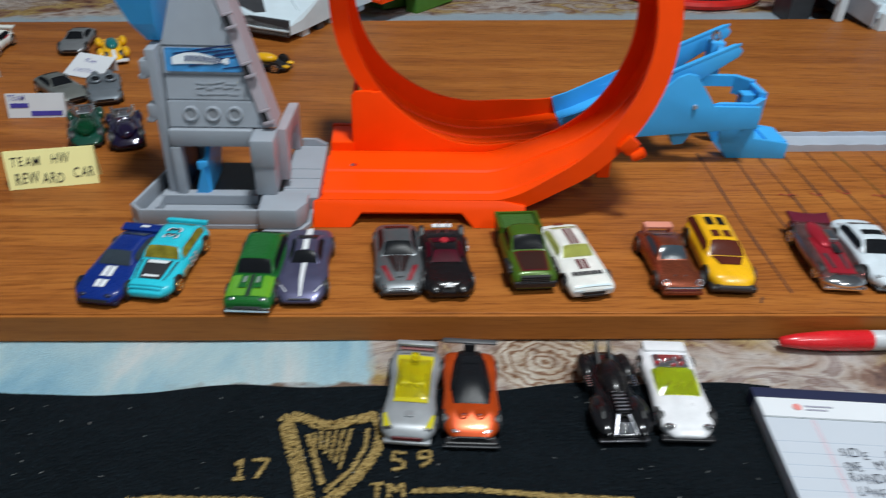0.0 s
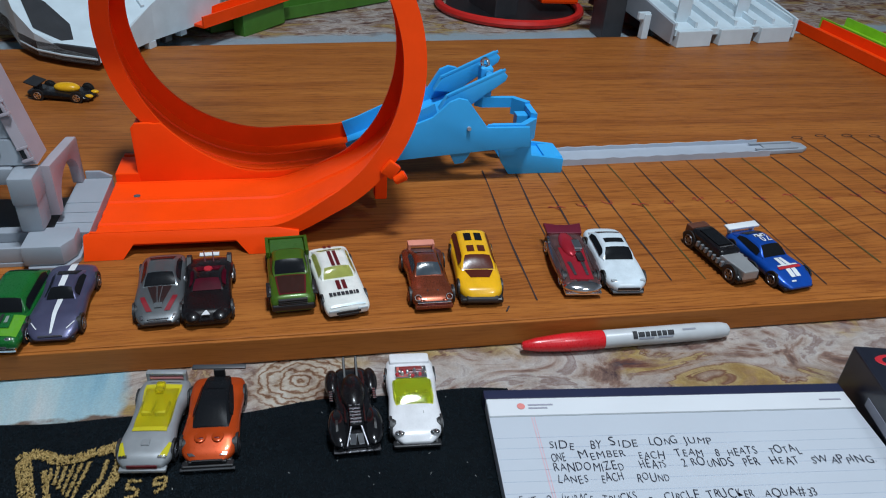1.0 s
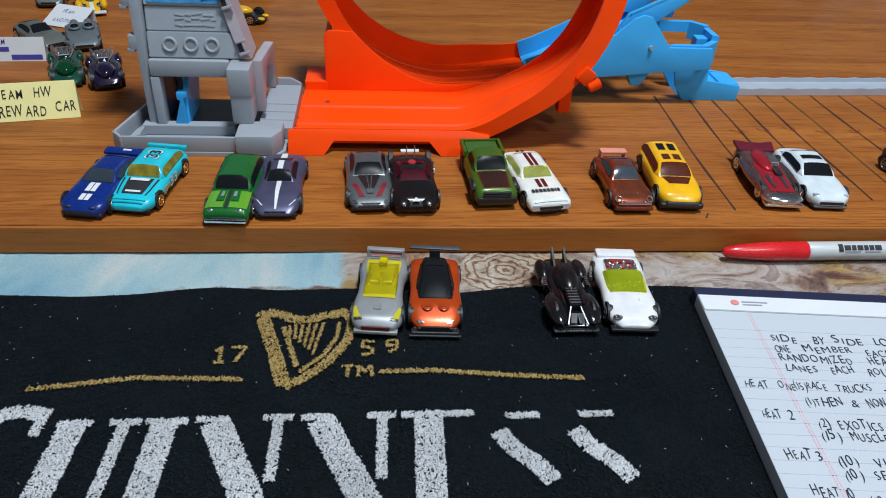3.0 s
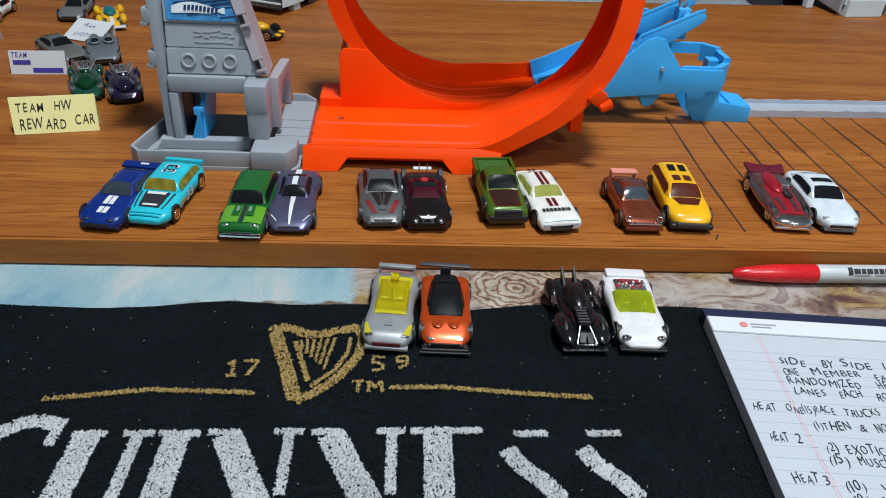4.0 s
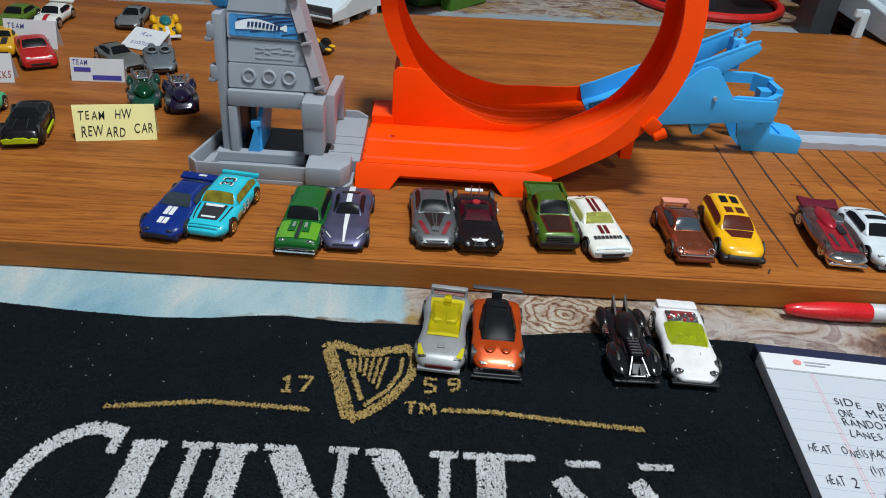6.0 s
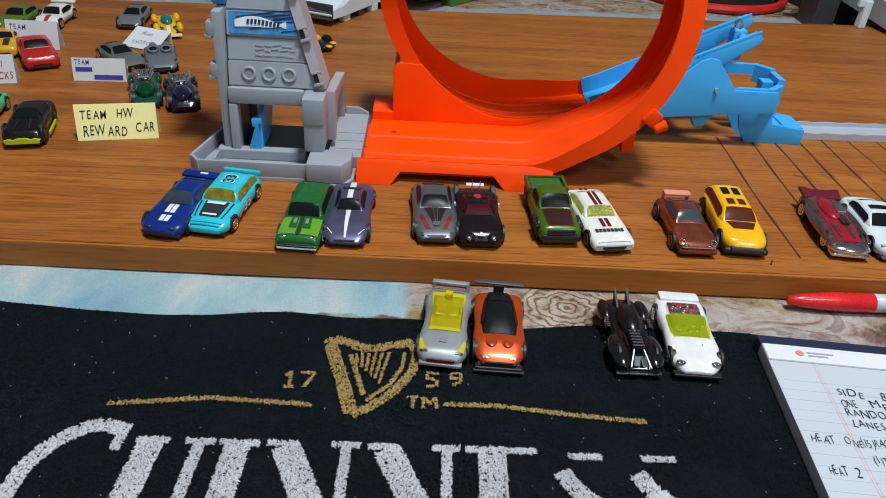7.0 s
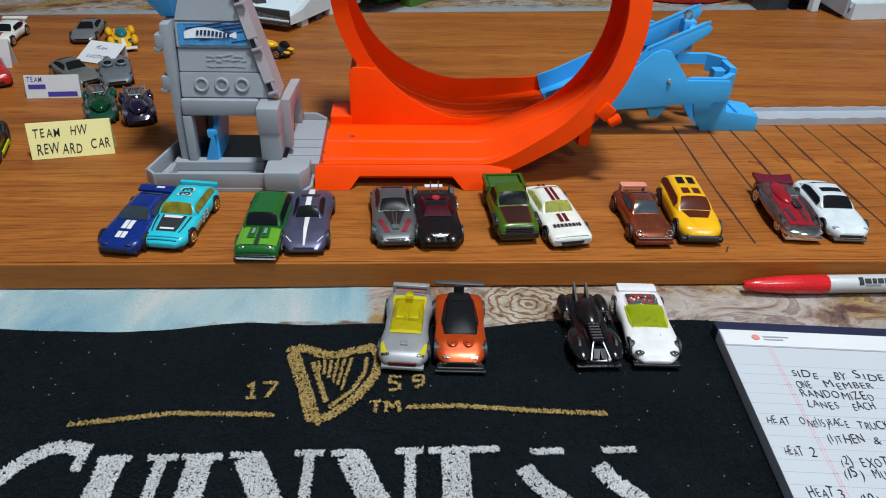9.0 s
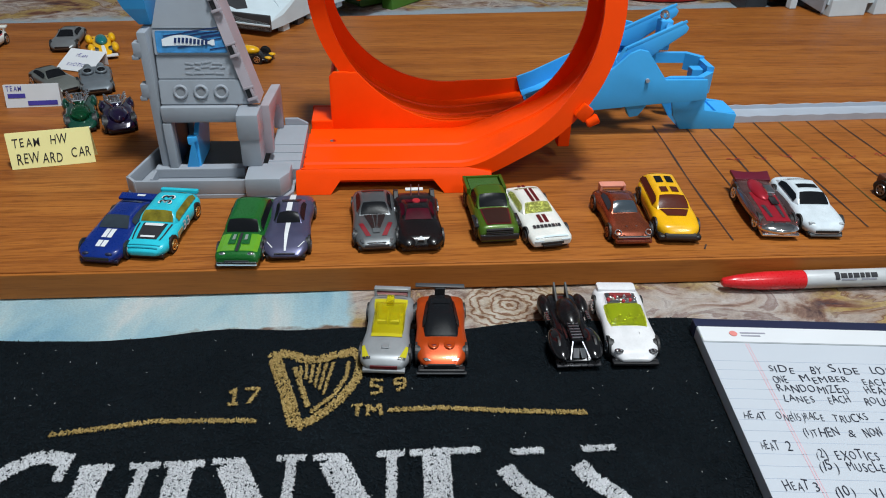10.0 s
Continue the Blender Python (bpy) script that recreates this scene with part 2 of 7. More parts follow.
BOXF = [(0, 1, 3, 2), (4, 6, 7, 5), (0, 4, 5, 1), (2, 3, 7, 6), (0, 2, 6, 4), (1, 5, 7, 3)]


def box(x0, x1, y0, y1, z0, z1, bev=0.0, seg=2, bm=None):
    b2 = bmesh.new()
    hull(b2, [(x, y, z) for x in (x0, x1) for y in (y0, y1) for z in (z0, z1)], BOXF)
    bmesh.ops.recalc_face_normals(b2, faces=b2.faces)
    if bev:
        bmesh.ops.bevel(b2, geom=b2.edges, offset=bev, segments=seg, affect="EDGES", profile=0.6)
    return merge(bm, b2)


def merge(bm, b2, m=None):
    if m is not None:
        bmesh.ops.transform(b2, matrix=m, verts=b2.verts)
    if bm is None:
        return b2
    me = bpy.data.meshes.new("tmp")
    b2.to_mesh(me)
    b2.free()
    bm.from_mesh(me)
    bpy.data.meshes.remove(me)
    return bm


def prism(pts, a, b, axis="y", bev=0.0, bm=None):
    """A polygon in two axes pushed along the third, from a to b."""
    b2 = bmesh.new()

    def at(u, v, w):
        return {"y": (u, w, v), "x": (w, u, v), "z": (u, v, w)}[axis]
    lo = [b2.verts.new(at(u, v, a)) for u, v in pts]
    hi = [b2.verts.new(at(u, v, b)) for u, v in pts]
    n = len(pts)
    b2.faces.new(lo)
    b2.faces.new(hi[::-1])
    for i in range(n):
        b2.faces.new((lo[i], hi[i], hi[(i + 1) % n], lo[(i + 1) % n]))
    bmesh.ops.recalc_face_normals(b2, faces=b2.faces)
    if bev:
        bmesh.ops.bevel(b2, geom=b2.edges, offset=bev, segments=2, affect="EDGES", profile=0.6, clamp_overlap=True)
    return merge(bm, b2)


def cyl(r0, r1, length, m, seg=20, bm=None, bev=0.0):
    b2 = bmesh.new()
    bmesh.ops.create_cone(b2, cap_ends=True, segments=seg, radius1=r0, radius2=r1, depth=length)
    if bev:
        bmesh.ops.bevel(b2, geom=[e for e in b2.edges if len(e.link_faces) == 2 and e.calc_face_angle(0) > 1], offset=bev, segments=2, affect="EDGES")
    return merge(bm, b2, m)


def ball(r, m, bm=None, seg=14):
    b2 = bmesh.new()
    bmesh.ops.create_uvsphere(b2, u_segments=seg, v_segments=seg // 2 + 2, radius=r)
    return merge(bm, b2, m)


def ring(r, tube, m, bm=None, seg=28, sides=8):
    b2 = bmesh.new()
    loops = []
    for i in range(seg):
        a = 2 * math.pi * i / seg
        loops.append([b2.verts.new(((r + tube * math.cos(2 * math.pi * j / sides)) * math.cos(a), (r + tube * math.cos(2 * math.pi * j / sides)) * math.sin(a), tube * math.sin(2 * math.pi * j / sides))) for j in range(sides)])
    for i in range(seg):
        for j in range(sides):
            b2.faces.new((loops[i][j], loops[(i + 1) % seg][j], loops[(i + 1) % seg][(j + 1) % sides], loops[i][(j + 1) % sides]))
    return merge(bm, b2, m)


def sweep(sections, closed_profile=True, bm=None, caps=True):
    """Joins cross-sections of equal length into one skin."""
    b2 = bmesh.new()
    rows = [[b2.verts.new(p) for p in s] for s in sections]
    n = len(rows[0])
    for a, b in zip(rows, rows[1:]):
        for j in range(n if closed_profile else n - 1):
            k = (j + 1) % n
            b2.faces.new((a[j], a[k], b[k], b[j]))
    if caps and closed_profile:
        b2.faces.new(rows[0][::-1])
        b2.faces.new(rows[-1])
    bmesh.ops.recalc_face_normals(b2, faces=b2.faces)
    return merge(bm, b2)


def sheet_patch(f, nu, nv, bm=None):
    """A small sheet f(u, v) with u and v from 0 to 1."""
    b2 = bmesh.new()
    g = [[b2.verts.new(f(i / nu, j / nv)) for j in range(nv + 1)] for i in range(nu + 1)]
    for i in range(nu):
        for j in range(nv):
            b2.faces.new((g[i][j], g[i + 1][j], g[i + 1][j + 1], g[i][j + 1]))
    return merge(bm, b2)


def writing(text, size, thin=0.0, slant=0.0, jitter=0.0, seed=1, width=None):
    """Letters as a flat mesh in the x, y plane, starting at the origin, each a little off the line when written by a person."""
    rnd = random.Random(seed)
    bm, x = bmesh.new(), 0.0
    for ch in text:
        if ch == " ":
            x += size * 0.42
            continue
        cu = bpy.data.curves.new("letter", "FONT")
        cu.body, cu.size, cu.shear, cu.resolution_u = ch, size * (1 + jitter * rnd.uniform(-0.12, 0.12)), slant, 3
        cu.offset = thin * size
        ob = bpy.data.objects.new("letter", cu)
        me = bpy.data.meshes.new_from_object(ob)
        if len(me.vertices):
            xs = [v.co.x for v in me.vertices]
            w = max(xs) - min(xs)
            me.transform(pose(x - min(xs), jitter * size * rnd.uniform(-0.08, 0.08), 0, 0, 0, jitter * rnd.uniform(-7, 7)))
            bm.from_mesh(me)
            x += w + size * 0.13
        bpy.data.meshes.remove(me)
        bpy.data.objects.remove(ob)
        bpy.data.curves.remove(cu)
    if width and x > 0:
        bmesh.ops.scale(bm, vec=(width / x, 1, 1), verts=bm.verts)
    return bm


def moved(bm, m):
    bmesh.ops.transform(bm, matrix=m, verts=bm.verts)
    return bm

# ---- the setting ----
CLOTH_Z = -0.0185
# room shell added out of view; its cool paint tints bounced light and reflections
tagged(part("floor", box(-2.2, 2.6, -2.2, 2.4, -0.72, -0.66), CARPET), "brown carpet floor of the room", "floor", kind="structure")
tagged(part("ceiling", box(-2.2, 2.6, -2.2, 2.4, 1.75, 1.80), WALL), "plain white ceiling", "ceiling", kind="structure")
for nm, b in (("wall_west", (-2.26, -2.2, -2.2, 2.4)), ("wall_east", (2.6, 2.66, -2.2, 2.4)), ("wall_south", (-2.26, 2.66, -2.26, -2.2)), ("wall_north", (-2.26, 2.66, 2.4, 2.46))):
    tagged(part(nm, box(*b, -0.66, 1.75), WALL), "plain painted room wall", "wall", kind="structure")

table = empty("table", "large table covered by a printed fleece throw", "table", pose(0.25, 0.35, -0.66))
part("tabletop", box(-1.0, 1.1, -0.95, 0.85, 0.60, 0.6395, 0.004), plain("table_wood", (0.16, 0.08, 0.04), 0.5), table)
for x in (-0.92, 1.02):
    for y in (-0.87, 0.77):
        part("leg", box(x - 0.03, x + 0.03, y - 0.03, y + 0.03, 0.0, 0.60, 0.003), MATS["table_wood"], table)


def throw_height(x, y):
    return CLOTH_Z + 0.0008 * noise.noise(Vector((x * 9, y * 9, 0))) + 0.0005 * noise.noise(Vector((x * 31, y * 31, 4)))


bm = sheet_patch(lambda u, v: (-0.75 + 2.1 * u, -0.60 + 1.8 * v, throw_height(-0.75 + 2.1 * u, -0.60 + 1.8 * v)), 160, 130)
top = list(bm.faces)
bmesh.ops.solidify(bm, geom=top, thickness=0.0015)
tagged(part("throw", bm, FLEECE, None, smooth=True), "fleece throw printed with pale blue water and tan stone", "throw")

# the board, its far edge running slightly askew
board = empty("board", "oak laminate board with pen lines lying on the throw", "board", pose(0, 0, 0))
part("panel", prism([(-0.80, 0.0018), (1.10, 0.0018), (1.10, 0.645), (-0.80, 0.475)], -0.0175, 0.0, "z", 0.0008), WOOD, board)
part("edge_band", box(-0.80, 1.10, -0.0004, 0.0016, -0.0174, -0.0003, 0.0006), WOOD_EDGE, board, "brown wood edge band")

# pen lines, an inch apart
rnd = random.Random(4)
PEN_X = (0.3005, 0.3285, 0.3510, 0.3740, 0.3970, 0.4225, 0.4495, 0.4775, 0.5045, 0.5335, 0.5645, 0.5945, 0.6255, 0.6540, 0.6830, 0.7130, 0.7430)
for i, xm in enumerate(PEN_X):
    lean = 0.035 - 0.0100 * min(i, 10) + (0.012 if i == 1 else 0)
    y0 = (0.020, 0.030, 0.034, 0.032, 0.033, 0.032, 0.034, 0.030, 0.018, 0.034, 0.040, 0.036)[i % 12]
    y1 = 0.258 + 0.004 * rnd.random() if i > 12 else 0.206 + 0.0012 * i
    w = 0.00078 if i not in (5, 8) else 0.00055
    ph = rnd.uniform(0, 6)

    def line(u, v, xm=xm, y0=y0, y1=y1, w=w, ph=ph, lean=lean):
        y = y0 + (y1 - y0) * u
        return (xm + lean * (y - 0.1) + 0.0007 * math.sin(y * 34 + ph) + (v - 0.5) * 2 * w * (0.75 + 0.25 * math.sin(y * 90 + ph)), y, 0.0004)
    part("pen_line", sheet_patch(line, 18, 1), PENCIL if i not in (5, 10) else plain("olive_pen", (0.07, 0.06, 0.015), 0.6), board)
    if i >= 2:
        ym = 0.140 + 0.004 * math.sin(i * 2.1)

        def squiggle(u, v, xm=xm, ym=ym, ph=ph, lean=lean):
            a = u * 9.5
            return (xm + lean * (ym - 0.1) - 0.0075 + 0.011 * u + 0.0022 * math.cos(a + ph), ym + 0.0026 * math.sin(a) + (v - 0.5) * 0.0011, 0.0007)
        part("red_mark", sheet_patch(squiggle, 26, 1), REDINK, board)
    if i > 12:
        part("pen_hook", moved(ring(0.004, 0.0005, Matrix.Diagonal((1.4, 0.7, 0.3, 1)), None, 14, 4), pose(xm + lean * (y1 - 0.1) - 0.002, y1 + 0.002, 0.0004)), PENCIL, board)
part("pen_tick", moved(box(-0.0005, 0.0005, -0.003, 0.003, 0.0002, 0.0005), pose(0.277, 0.013, 0, 0, 0, -30)), PENCIL, board)

# ---- the orange loop ----
CX, CZ, RO = 0.128, 0.122, 0.108
loop = empty("loop_track", "bright orange plastic toy car loop track", "toy track", pose(0, 0, 0))


def lane_section(x, z, nx, nz, y, w=0.048, lip=0.0200, th=0.0022, far=None):
    """U-shaped lane: floor across y, lips pointing along (nx, nz)."""
    far = lip if far is None else far
    prof = [(0, 0), (0, lip), (th, lip), (th, th + 0.001), (w * 0.28, th), (w * 0.295, th + 0.0013), (w * 0.345, th + 0.0013), (w * 0.36, th), (w * 0.64, th), (w * 0.655, th + 0.0013), (w * 0.705, th + 0.0013), (w * 0.72, th), (w - th, th + 0.001), (w - th, far), (w, far), (w, 0)]
    return [(x + nx * h, y + d, z + nz * h) for d, h in prof]


def helix_y(p):
    q = min(max((p - 0.5) / 4.4, 0), 1)
    return 0.1000 + 0.0900 * q ** 1.3


def ease(a, b, t):
    t = min(max(t, 0), 1)
    return a + (b - a) * t * t * (3 - 2 * t)


LW = 0.0475
secs = [lane_section(x, 0.0050, 0, 1, 0.1000, 0.0866, 0.0108, far=0.0034) for x in (0.016, 0.05, 0.09)]
n = 130
for i in range(n + 1):
    p = 0.02 + (2 * math.pi + 0.64) * i / n
    near = ease(ease(ease(0.0108, 0.0150, p / 1.0), 0.0120, (p - 2.5) / 1.5), 0.0045, (p - 5.0) / 1.25)
    far = ease(ease(0.0034, 0.0140, (p - 0.3) / 1.0), 0.0195, (p - 4.9) / 1.2) - ease(0, 0.004, (p - 6.4) / 0.45)
    q = p - 2 * math.pi
    if q > 0:
        dx = RO * q
        secs.append(lane_section(CX + dx, CZ - RO - 0.0040 + 0.0085 * (dx / 0.066) ** 1.5, 0, 1, helix_y(p), LW, near, far=far))
        continue
    wide = ease(0.0866, LW, (p - 0.05) / 1.35)
    sink = ease(0.0090, 0, p / 0.5) + ease(0, 0.0040, (p - 3.8) / 1.2)
    secs.append(lane_section(CX + RO * math.sin(p), CZ - RO * math.cos(p) - sink, -math.sin(p), math.cos(p), helix_y(p), wide, near, far=far))
part("lane", sweep(secs), ORANGE, loop, smooth=30)
# skirt under the straight run, leaning back, with a low arch cut into it
skirt = prism([(0.012, 0), (0.036, 0), (0.043, 0.0085), (0.108, 0.0085), (0.116, 0), (0.150, 0), (0.150, 0.0125), (0.134, 0.0155), (0.018, 0.0155), (0.016, 0.0150), (0.012, 0.0140)], 0.0905, 0.0936, "y", 0.0006)
bmesh.ops.transform(skirt, matrix=Matrix(((1, 0, 0, 0), (0, 1, 0.60, 0), (0, 0, 1, 0), (0, 0, 0, 1))), verts=skirt.verts)
part("front_skirt", skirt, ORANGE, loop, smooth=30)
part("inner_skirt", box(0.040, 0.117, 0.1150, 0.1170, 0.0003, 0.0048), ORANGE, loop)
part("back_skirt", prism([(0.014, 0), (0.040, 0), (0.048, 0.006), (0.108, 0.006), (0.116, 0), (0.148, 0), (0.148, 0.0092), (0.014, 0.0092)], 0.232, 0.236, "y", 0.0006), ORANGE, loop)
part("end_wall", box(0.0140, 0.0166, 0.1060, 0.186, 0.0, 0.0048, 0.0005), ORANGE, loop)
part("step_block", box(0.0165, 0.0335, 0.1862, 0.216, 0.0, 0.0155, 0.0008), ORANGE, loop)
for k in range(3):
    part("end_tooth", box(0.0146, 0.0200, 0.108 + 0.016 * k, 0.115 + 0.016 * k, 0.0030, 0.0066, 0.0004), ORANGE, loop)
# upright flank whose upper edge follows the returning lane
fl = [(0.0325, 0.004), (0.0325, 0.0515), (0.0355, 0.0550), (0.0455, 0.0553), (0.0490, 0.0545)]
for i in range(14):
    x = 0.0540 + (0.150 - 0.0540) * i / 13
    rr = RO - ease(0.0108, 0.0040, i / 9)
    fl.append((x, CZ - 0.0040 - math.sqrt(rr ** 2 - (x - CX) ** 2)))
fl += [(0.165, 0.0165), (0.165, 0.004)]
part("flank", prism(fl, 0.1868, 0.1896, "y", 0.0005), ORANGE, loop, smooth=30)
part("flank_rib", box(0.0328, 0.0358, 0.1898, 0.236, 0.0, 0.0500, 0.0006), ORANGE, loop)
part("clip_tab", moved(box(-0.0055, 0.0055, -0.003, 0.002, -0.0045, 0.005, 0.0015), pose(0.2125, 0.1020, 0.0555, 0, -52, 0)), ORANGE, loop, smooth=True)
part("clip_hook", moved(cyl(0.0032, 0.0040, 0.009, pose(0, 0, 0, 0, 60, 0), 14, None, 0.0008), pose(0.2185, 0.1000, 0.0500)), ORANGE, loop, smooth=True)
part("support_foot", box(0.2060, 0.2150, 0.138, 0.149, 0.0130, 0.0400, 0.001), ORANGE, loop)
part("rivet", cyl(0.0024, 0.0024, 0.0012, pose(0.0345, 0.1640, 0.0077), 12), CHROME, loop, "small metal rivet")

# ---- the grey tower ----
tower = empty("booster_tower", "grey plastic toy track tower with a blue printed panel", "toy tower", pose(0, 0, 0))
TR = [(-0.103, 0.096), (-0.096, 0.088), (-0.020, 0.088), (-0.018, 0.081), (0.004, 0.081), (0.0105, 0.092), (0.0105, 0.170), (-0.082, 0.170), (-0.092, 0.160)]
part("tray_floor", prism(TR, 0.0, 0.0030, "z", 0.0004), GREY, tower)


def wall_run(pts, h, th, z0=0.0031):
    bm = None
    for (xa, ya), (xb, yb) in zip(pts, pts[1:]):
        d = Vector((xb - xa, yb - ya, 0))
        ln = d.length
        b2 = box(-th * 0.3, ln + th * 0.3, 0, th, 0, h, th * 0.3)
        bm = merge(bm, b2, Matrix.Translation((xa, ya, z0)) @ Matrix.Rotation(math.atan2(d.y, d.x), 4, "Z"))
    return bm


part("tray_rim", wall_run([(-0.090, 0.158), (-0.1025, 0.0965), (-0.0955, 0.0885), (-0.022, 0.0885)], 0.0105, 0.0022), GREY, tower, smooth=30)
part("tray_ledge", box(-0.088, -0.0255, 0.1135, 0.1215, 0.0031, 0.0105, 0.0008), GREY, tower)
part("tray_divider", box(-0.0885, -0.0865, 0.100, 0.125, 0.0031, 0.0095, 0.0005), GREY, tower)
part("pillar_block", prism([(-0.021, 0.0825), (0.003, 0.0825), (0.009, 0.093), (0.009, 0.108), (-0.021, 0.108)], 0.0031, 0.0175, "z", 0.0024), GREY, tower, smooth=30)
part("pillar", box(-0.0245, -0.0105, 0.1015, 0.1210, 0.0170, 0.0520, 0.0022), GREY, tower, smooth=30)
part("pillar_cap", box(-0.0252, -0.0098, 0.1005, 0.1220, 0.0365, 0.0560, 0.0026), GREY, tower, smooth=30)
part("front_post", box(-0.0775, -0.0715, 0.1150, 0.1250, 0.0031, 0.0440, 0.0010), GREY, tower, smooth=30)
part("lintel", box(-0.0775, -0.0250, 0.1150, 0.1290, 0.0442, 0.0560, 0.0024), GREY, tower, smooth=30)
part("side_post", box(-0.0840, -0.0778, 0.1180, 0.1650, 0.0031, 0.1060, 0.0015), GREY, tower, smooth=30)
part("rear_wall", box(-0.0776, -0.0360, 0.1560, 0.1590, 0.0560, 0.0980, 0.0006), GREY, tower)
part("rear_post", box(-0.0776, -0.0680, 0.1580, 0.1665, 0.0031, 0.0558, 0.0008), GREY, tower)
part("inner_floor", box(-0.0775, -0.0105, 0.1220, 0.1640, 0.0031, 0.0090, 0.0006), DARKGREY, tower)
# navy panel: the dark inside of the opening is put into its colour as shade
part("inner_back", box(-0.0775, -0.0720, 0.1260, 0.1570, 0.0092, 0.0430, 0.0006), plain("navy_shade_plastic", (0.012, 0.05, 0.12), 0.4), tower)

# leaning face: lower panel with three rings, relief panel, printed panel, top


def face_pt(x, h):
    """A point on the tower's leaning face at height h."""
    return (x, 0.1180 + (h - 0.056) * 0.20, h)


def panel(x0a, x1a, x0b, x1b, ha, hb, th, push=0.0):
    """A slab on the leaning face from height ha to hb."""
    n = Vector((0, -1, 0.20)).normalized()
    lo = [Vector(face_pt(x0a, ha)), Vector(face_pt(x1a, ha)), Vector(face_pt(x1b, hb)), Vector(face_pt(x0b, hb))]
    b2 = bmesh.new()
    a = [b2.verts.new(p + n * push) for p in lo]
    b = [b2.verts.new(p + n * (push - th)) for p in lo]
    b2.faces.new(a)
    b2.faces.new(b[::-1])
    for i in range(4):
        b2.faces.new((a[i], b[i], b[(i + 1) % 4], a[(i + 1) % 4]))
    bmesh.ops.recalc_face_normals(b2, faces=b2.faces)
    bmesh.ops.bevel(b2, geom=b2.edges, offset=0.0006, segments=2, affect="EDGES")
    return b2


def rx(h):
    return -0.0150 - (h - 0.056) * 0.33


def lx(h):
    return -0.0765 + max(0, h - 0.112) * 0.35


part("lower_panel", panel(lx(0.0565), rx(0.0565), lx(0.073), rx(0.073), 0.0565, 0.0730, 0.035), GREY, tower, smooth=30)
part("relief_panel", panel(lx(0.0732), rx(0.0732), lx(0.0885), rx(0.0885), 0.0732, 0.0885, 0.030, -0.0012), GREY, tower, smooth=30)
part("print_panel", panel(lx(0.0887), rx(0.0887), lx(0.1052), rx(0.1052), 0.0887, 0.1052, 0.026, 0.0), GREY, tower, smooth=30)
part("top_panel", panel(lx(0.1054), rx(0.1054), lx(0.150), rx(0.150) + 0.002, 0.1054, 0.150, 0.020, 0.0004), GREY, tower, smooth=30)
# raised scribble on the relief panel
nrm = Vector((0, -1, 0.20)).normalized()
FACE_ROT = Matrix(((1, 0, 0, 0), (0, 0.196, -0.981, 0), (0, 0.981, 0.196, 0), (0, 0, 0, 1)))
bm = None
rnd = random.Random(9)
for row in range(3):
    x = -0.058
    while x < -0.033:
        w = rnd.uniform(0.003, 0.007)
        bm = merge(bm, box(0, w, -0.0006, 0.0006, 0, 0.0004, 0.0002), Matrix.Translation(Vector(face_pt(x, 0.0775 + row * 0.0032 + rnd.uniform(-0.0005, 0.0005))) + nrm * -0.0011) @ FACE_ROT @ pose(0, 0, 0, 0, 0, rnd.uniform(-12, 14)))
        x += w + 0.0006
part("raised_relief", bm, GREY, tower)
for x in (-0.0625, -0.0490, -0.0355):
    c = Vector(face_pt(x, 0.0650))
    part("ring", ring(0.0040, 0.0011, Matrix.Translation(c + nrm * 0.0004) @ FACE_ROT, None, 26, 8), GREY, tower, smooth=True)
    # darker copy of the grey plastic paints the shade inside each ring
    part("ring_well", cyl(0.0034, 0.0034, 0.0006, Matrix.Translation(c + nrm * 0.0002) @ FACE_ROT, 24), plain("grey_plastic_shade", (0.22, 0.235, 0.26), 0.5), tower)
part("printed_sticker", panel(lx(0.0905) + 0.002, rx(0.0905) - 0.002, lx(0.1042) + 0.002, rx(0.1042) - 0.002, 0.0905, 0.1042, 0.0004, 0.0004), plain("blue_sticker", (0.05, 0.27, 0.58), 0.3, 0, 0.3, 0.4, 0, 120), tower, "blue sticker with a white flame shape")
bm = None
rnd = random.Random(5)
for i in range(13):
    h = 0.0910 + 0.0125 * rnd.random()
    ln = rnd.uniform(0.010, 0.024)
    x0 = rx(h) - 0.003 - ln - (rnd.uniform(0, 0.018) if i % 2 else 0)
    bm = merge(bm, box(0, ln, -0.00035, 0.00035, 0, 0.0002), Matrix.Translation(Vector(face_pt(x0, h)) + nrm * 0.00062) @ FACE_ROT @ pose(0, 0, 0, 0, 0, 8))
part("sticker_streaks", bm, plain("sticker_navy", (0.01, 0.03, 0.12), 0.3), tower)


def flame(u, v):
    x = -0.0705 + 0.034 * u
    mid = 0.0968 + 0.0012 * math.sin(u * 5) + 0.0014 * u
    half = 0.0033 * (0.3 + 0.7 * math.sin(math.pi * min(1, u * 1.1 + 0.1)) ** 0.6) * (1.0 if u < 0.93 else 1.9)
    p = Vector(face_pt(x, mid + (v - 0.5) * 2 * half)) + nrm * 0.00105
    return p


part("flame_shape", sheet_patch(flame, 20, 2), plain("sticker_white", (0.75, 0.80, 0.84), 0.3), tower)
bm = None
for i in range(9):
    u = 0.26 + i * 0.073
    p = Vector(flame(u, 0.5))
    bm = merge(bm, box(-0.0008, 0.0008, -0.0016, 0.0016, 0, 0.0002), Matrix.Translation(p + nrm * 0.0003) @ FACE_ROT @ pose(0, 0, 0, 0, 0, -10))
part("sticker_bars", bm, MATS["sticker_navy"], tower)
# diagonal rail with clips on the sloping side, and clips on the upright side
MAUVE = plain("grey_plastic_worn", (0.375, 0.335, 0.37), 0.4, 0, 0.05, 0.1, 0.08, 40, 0.4)


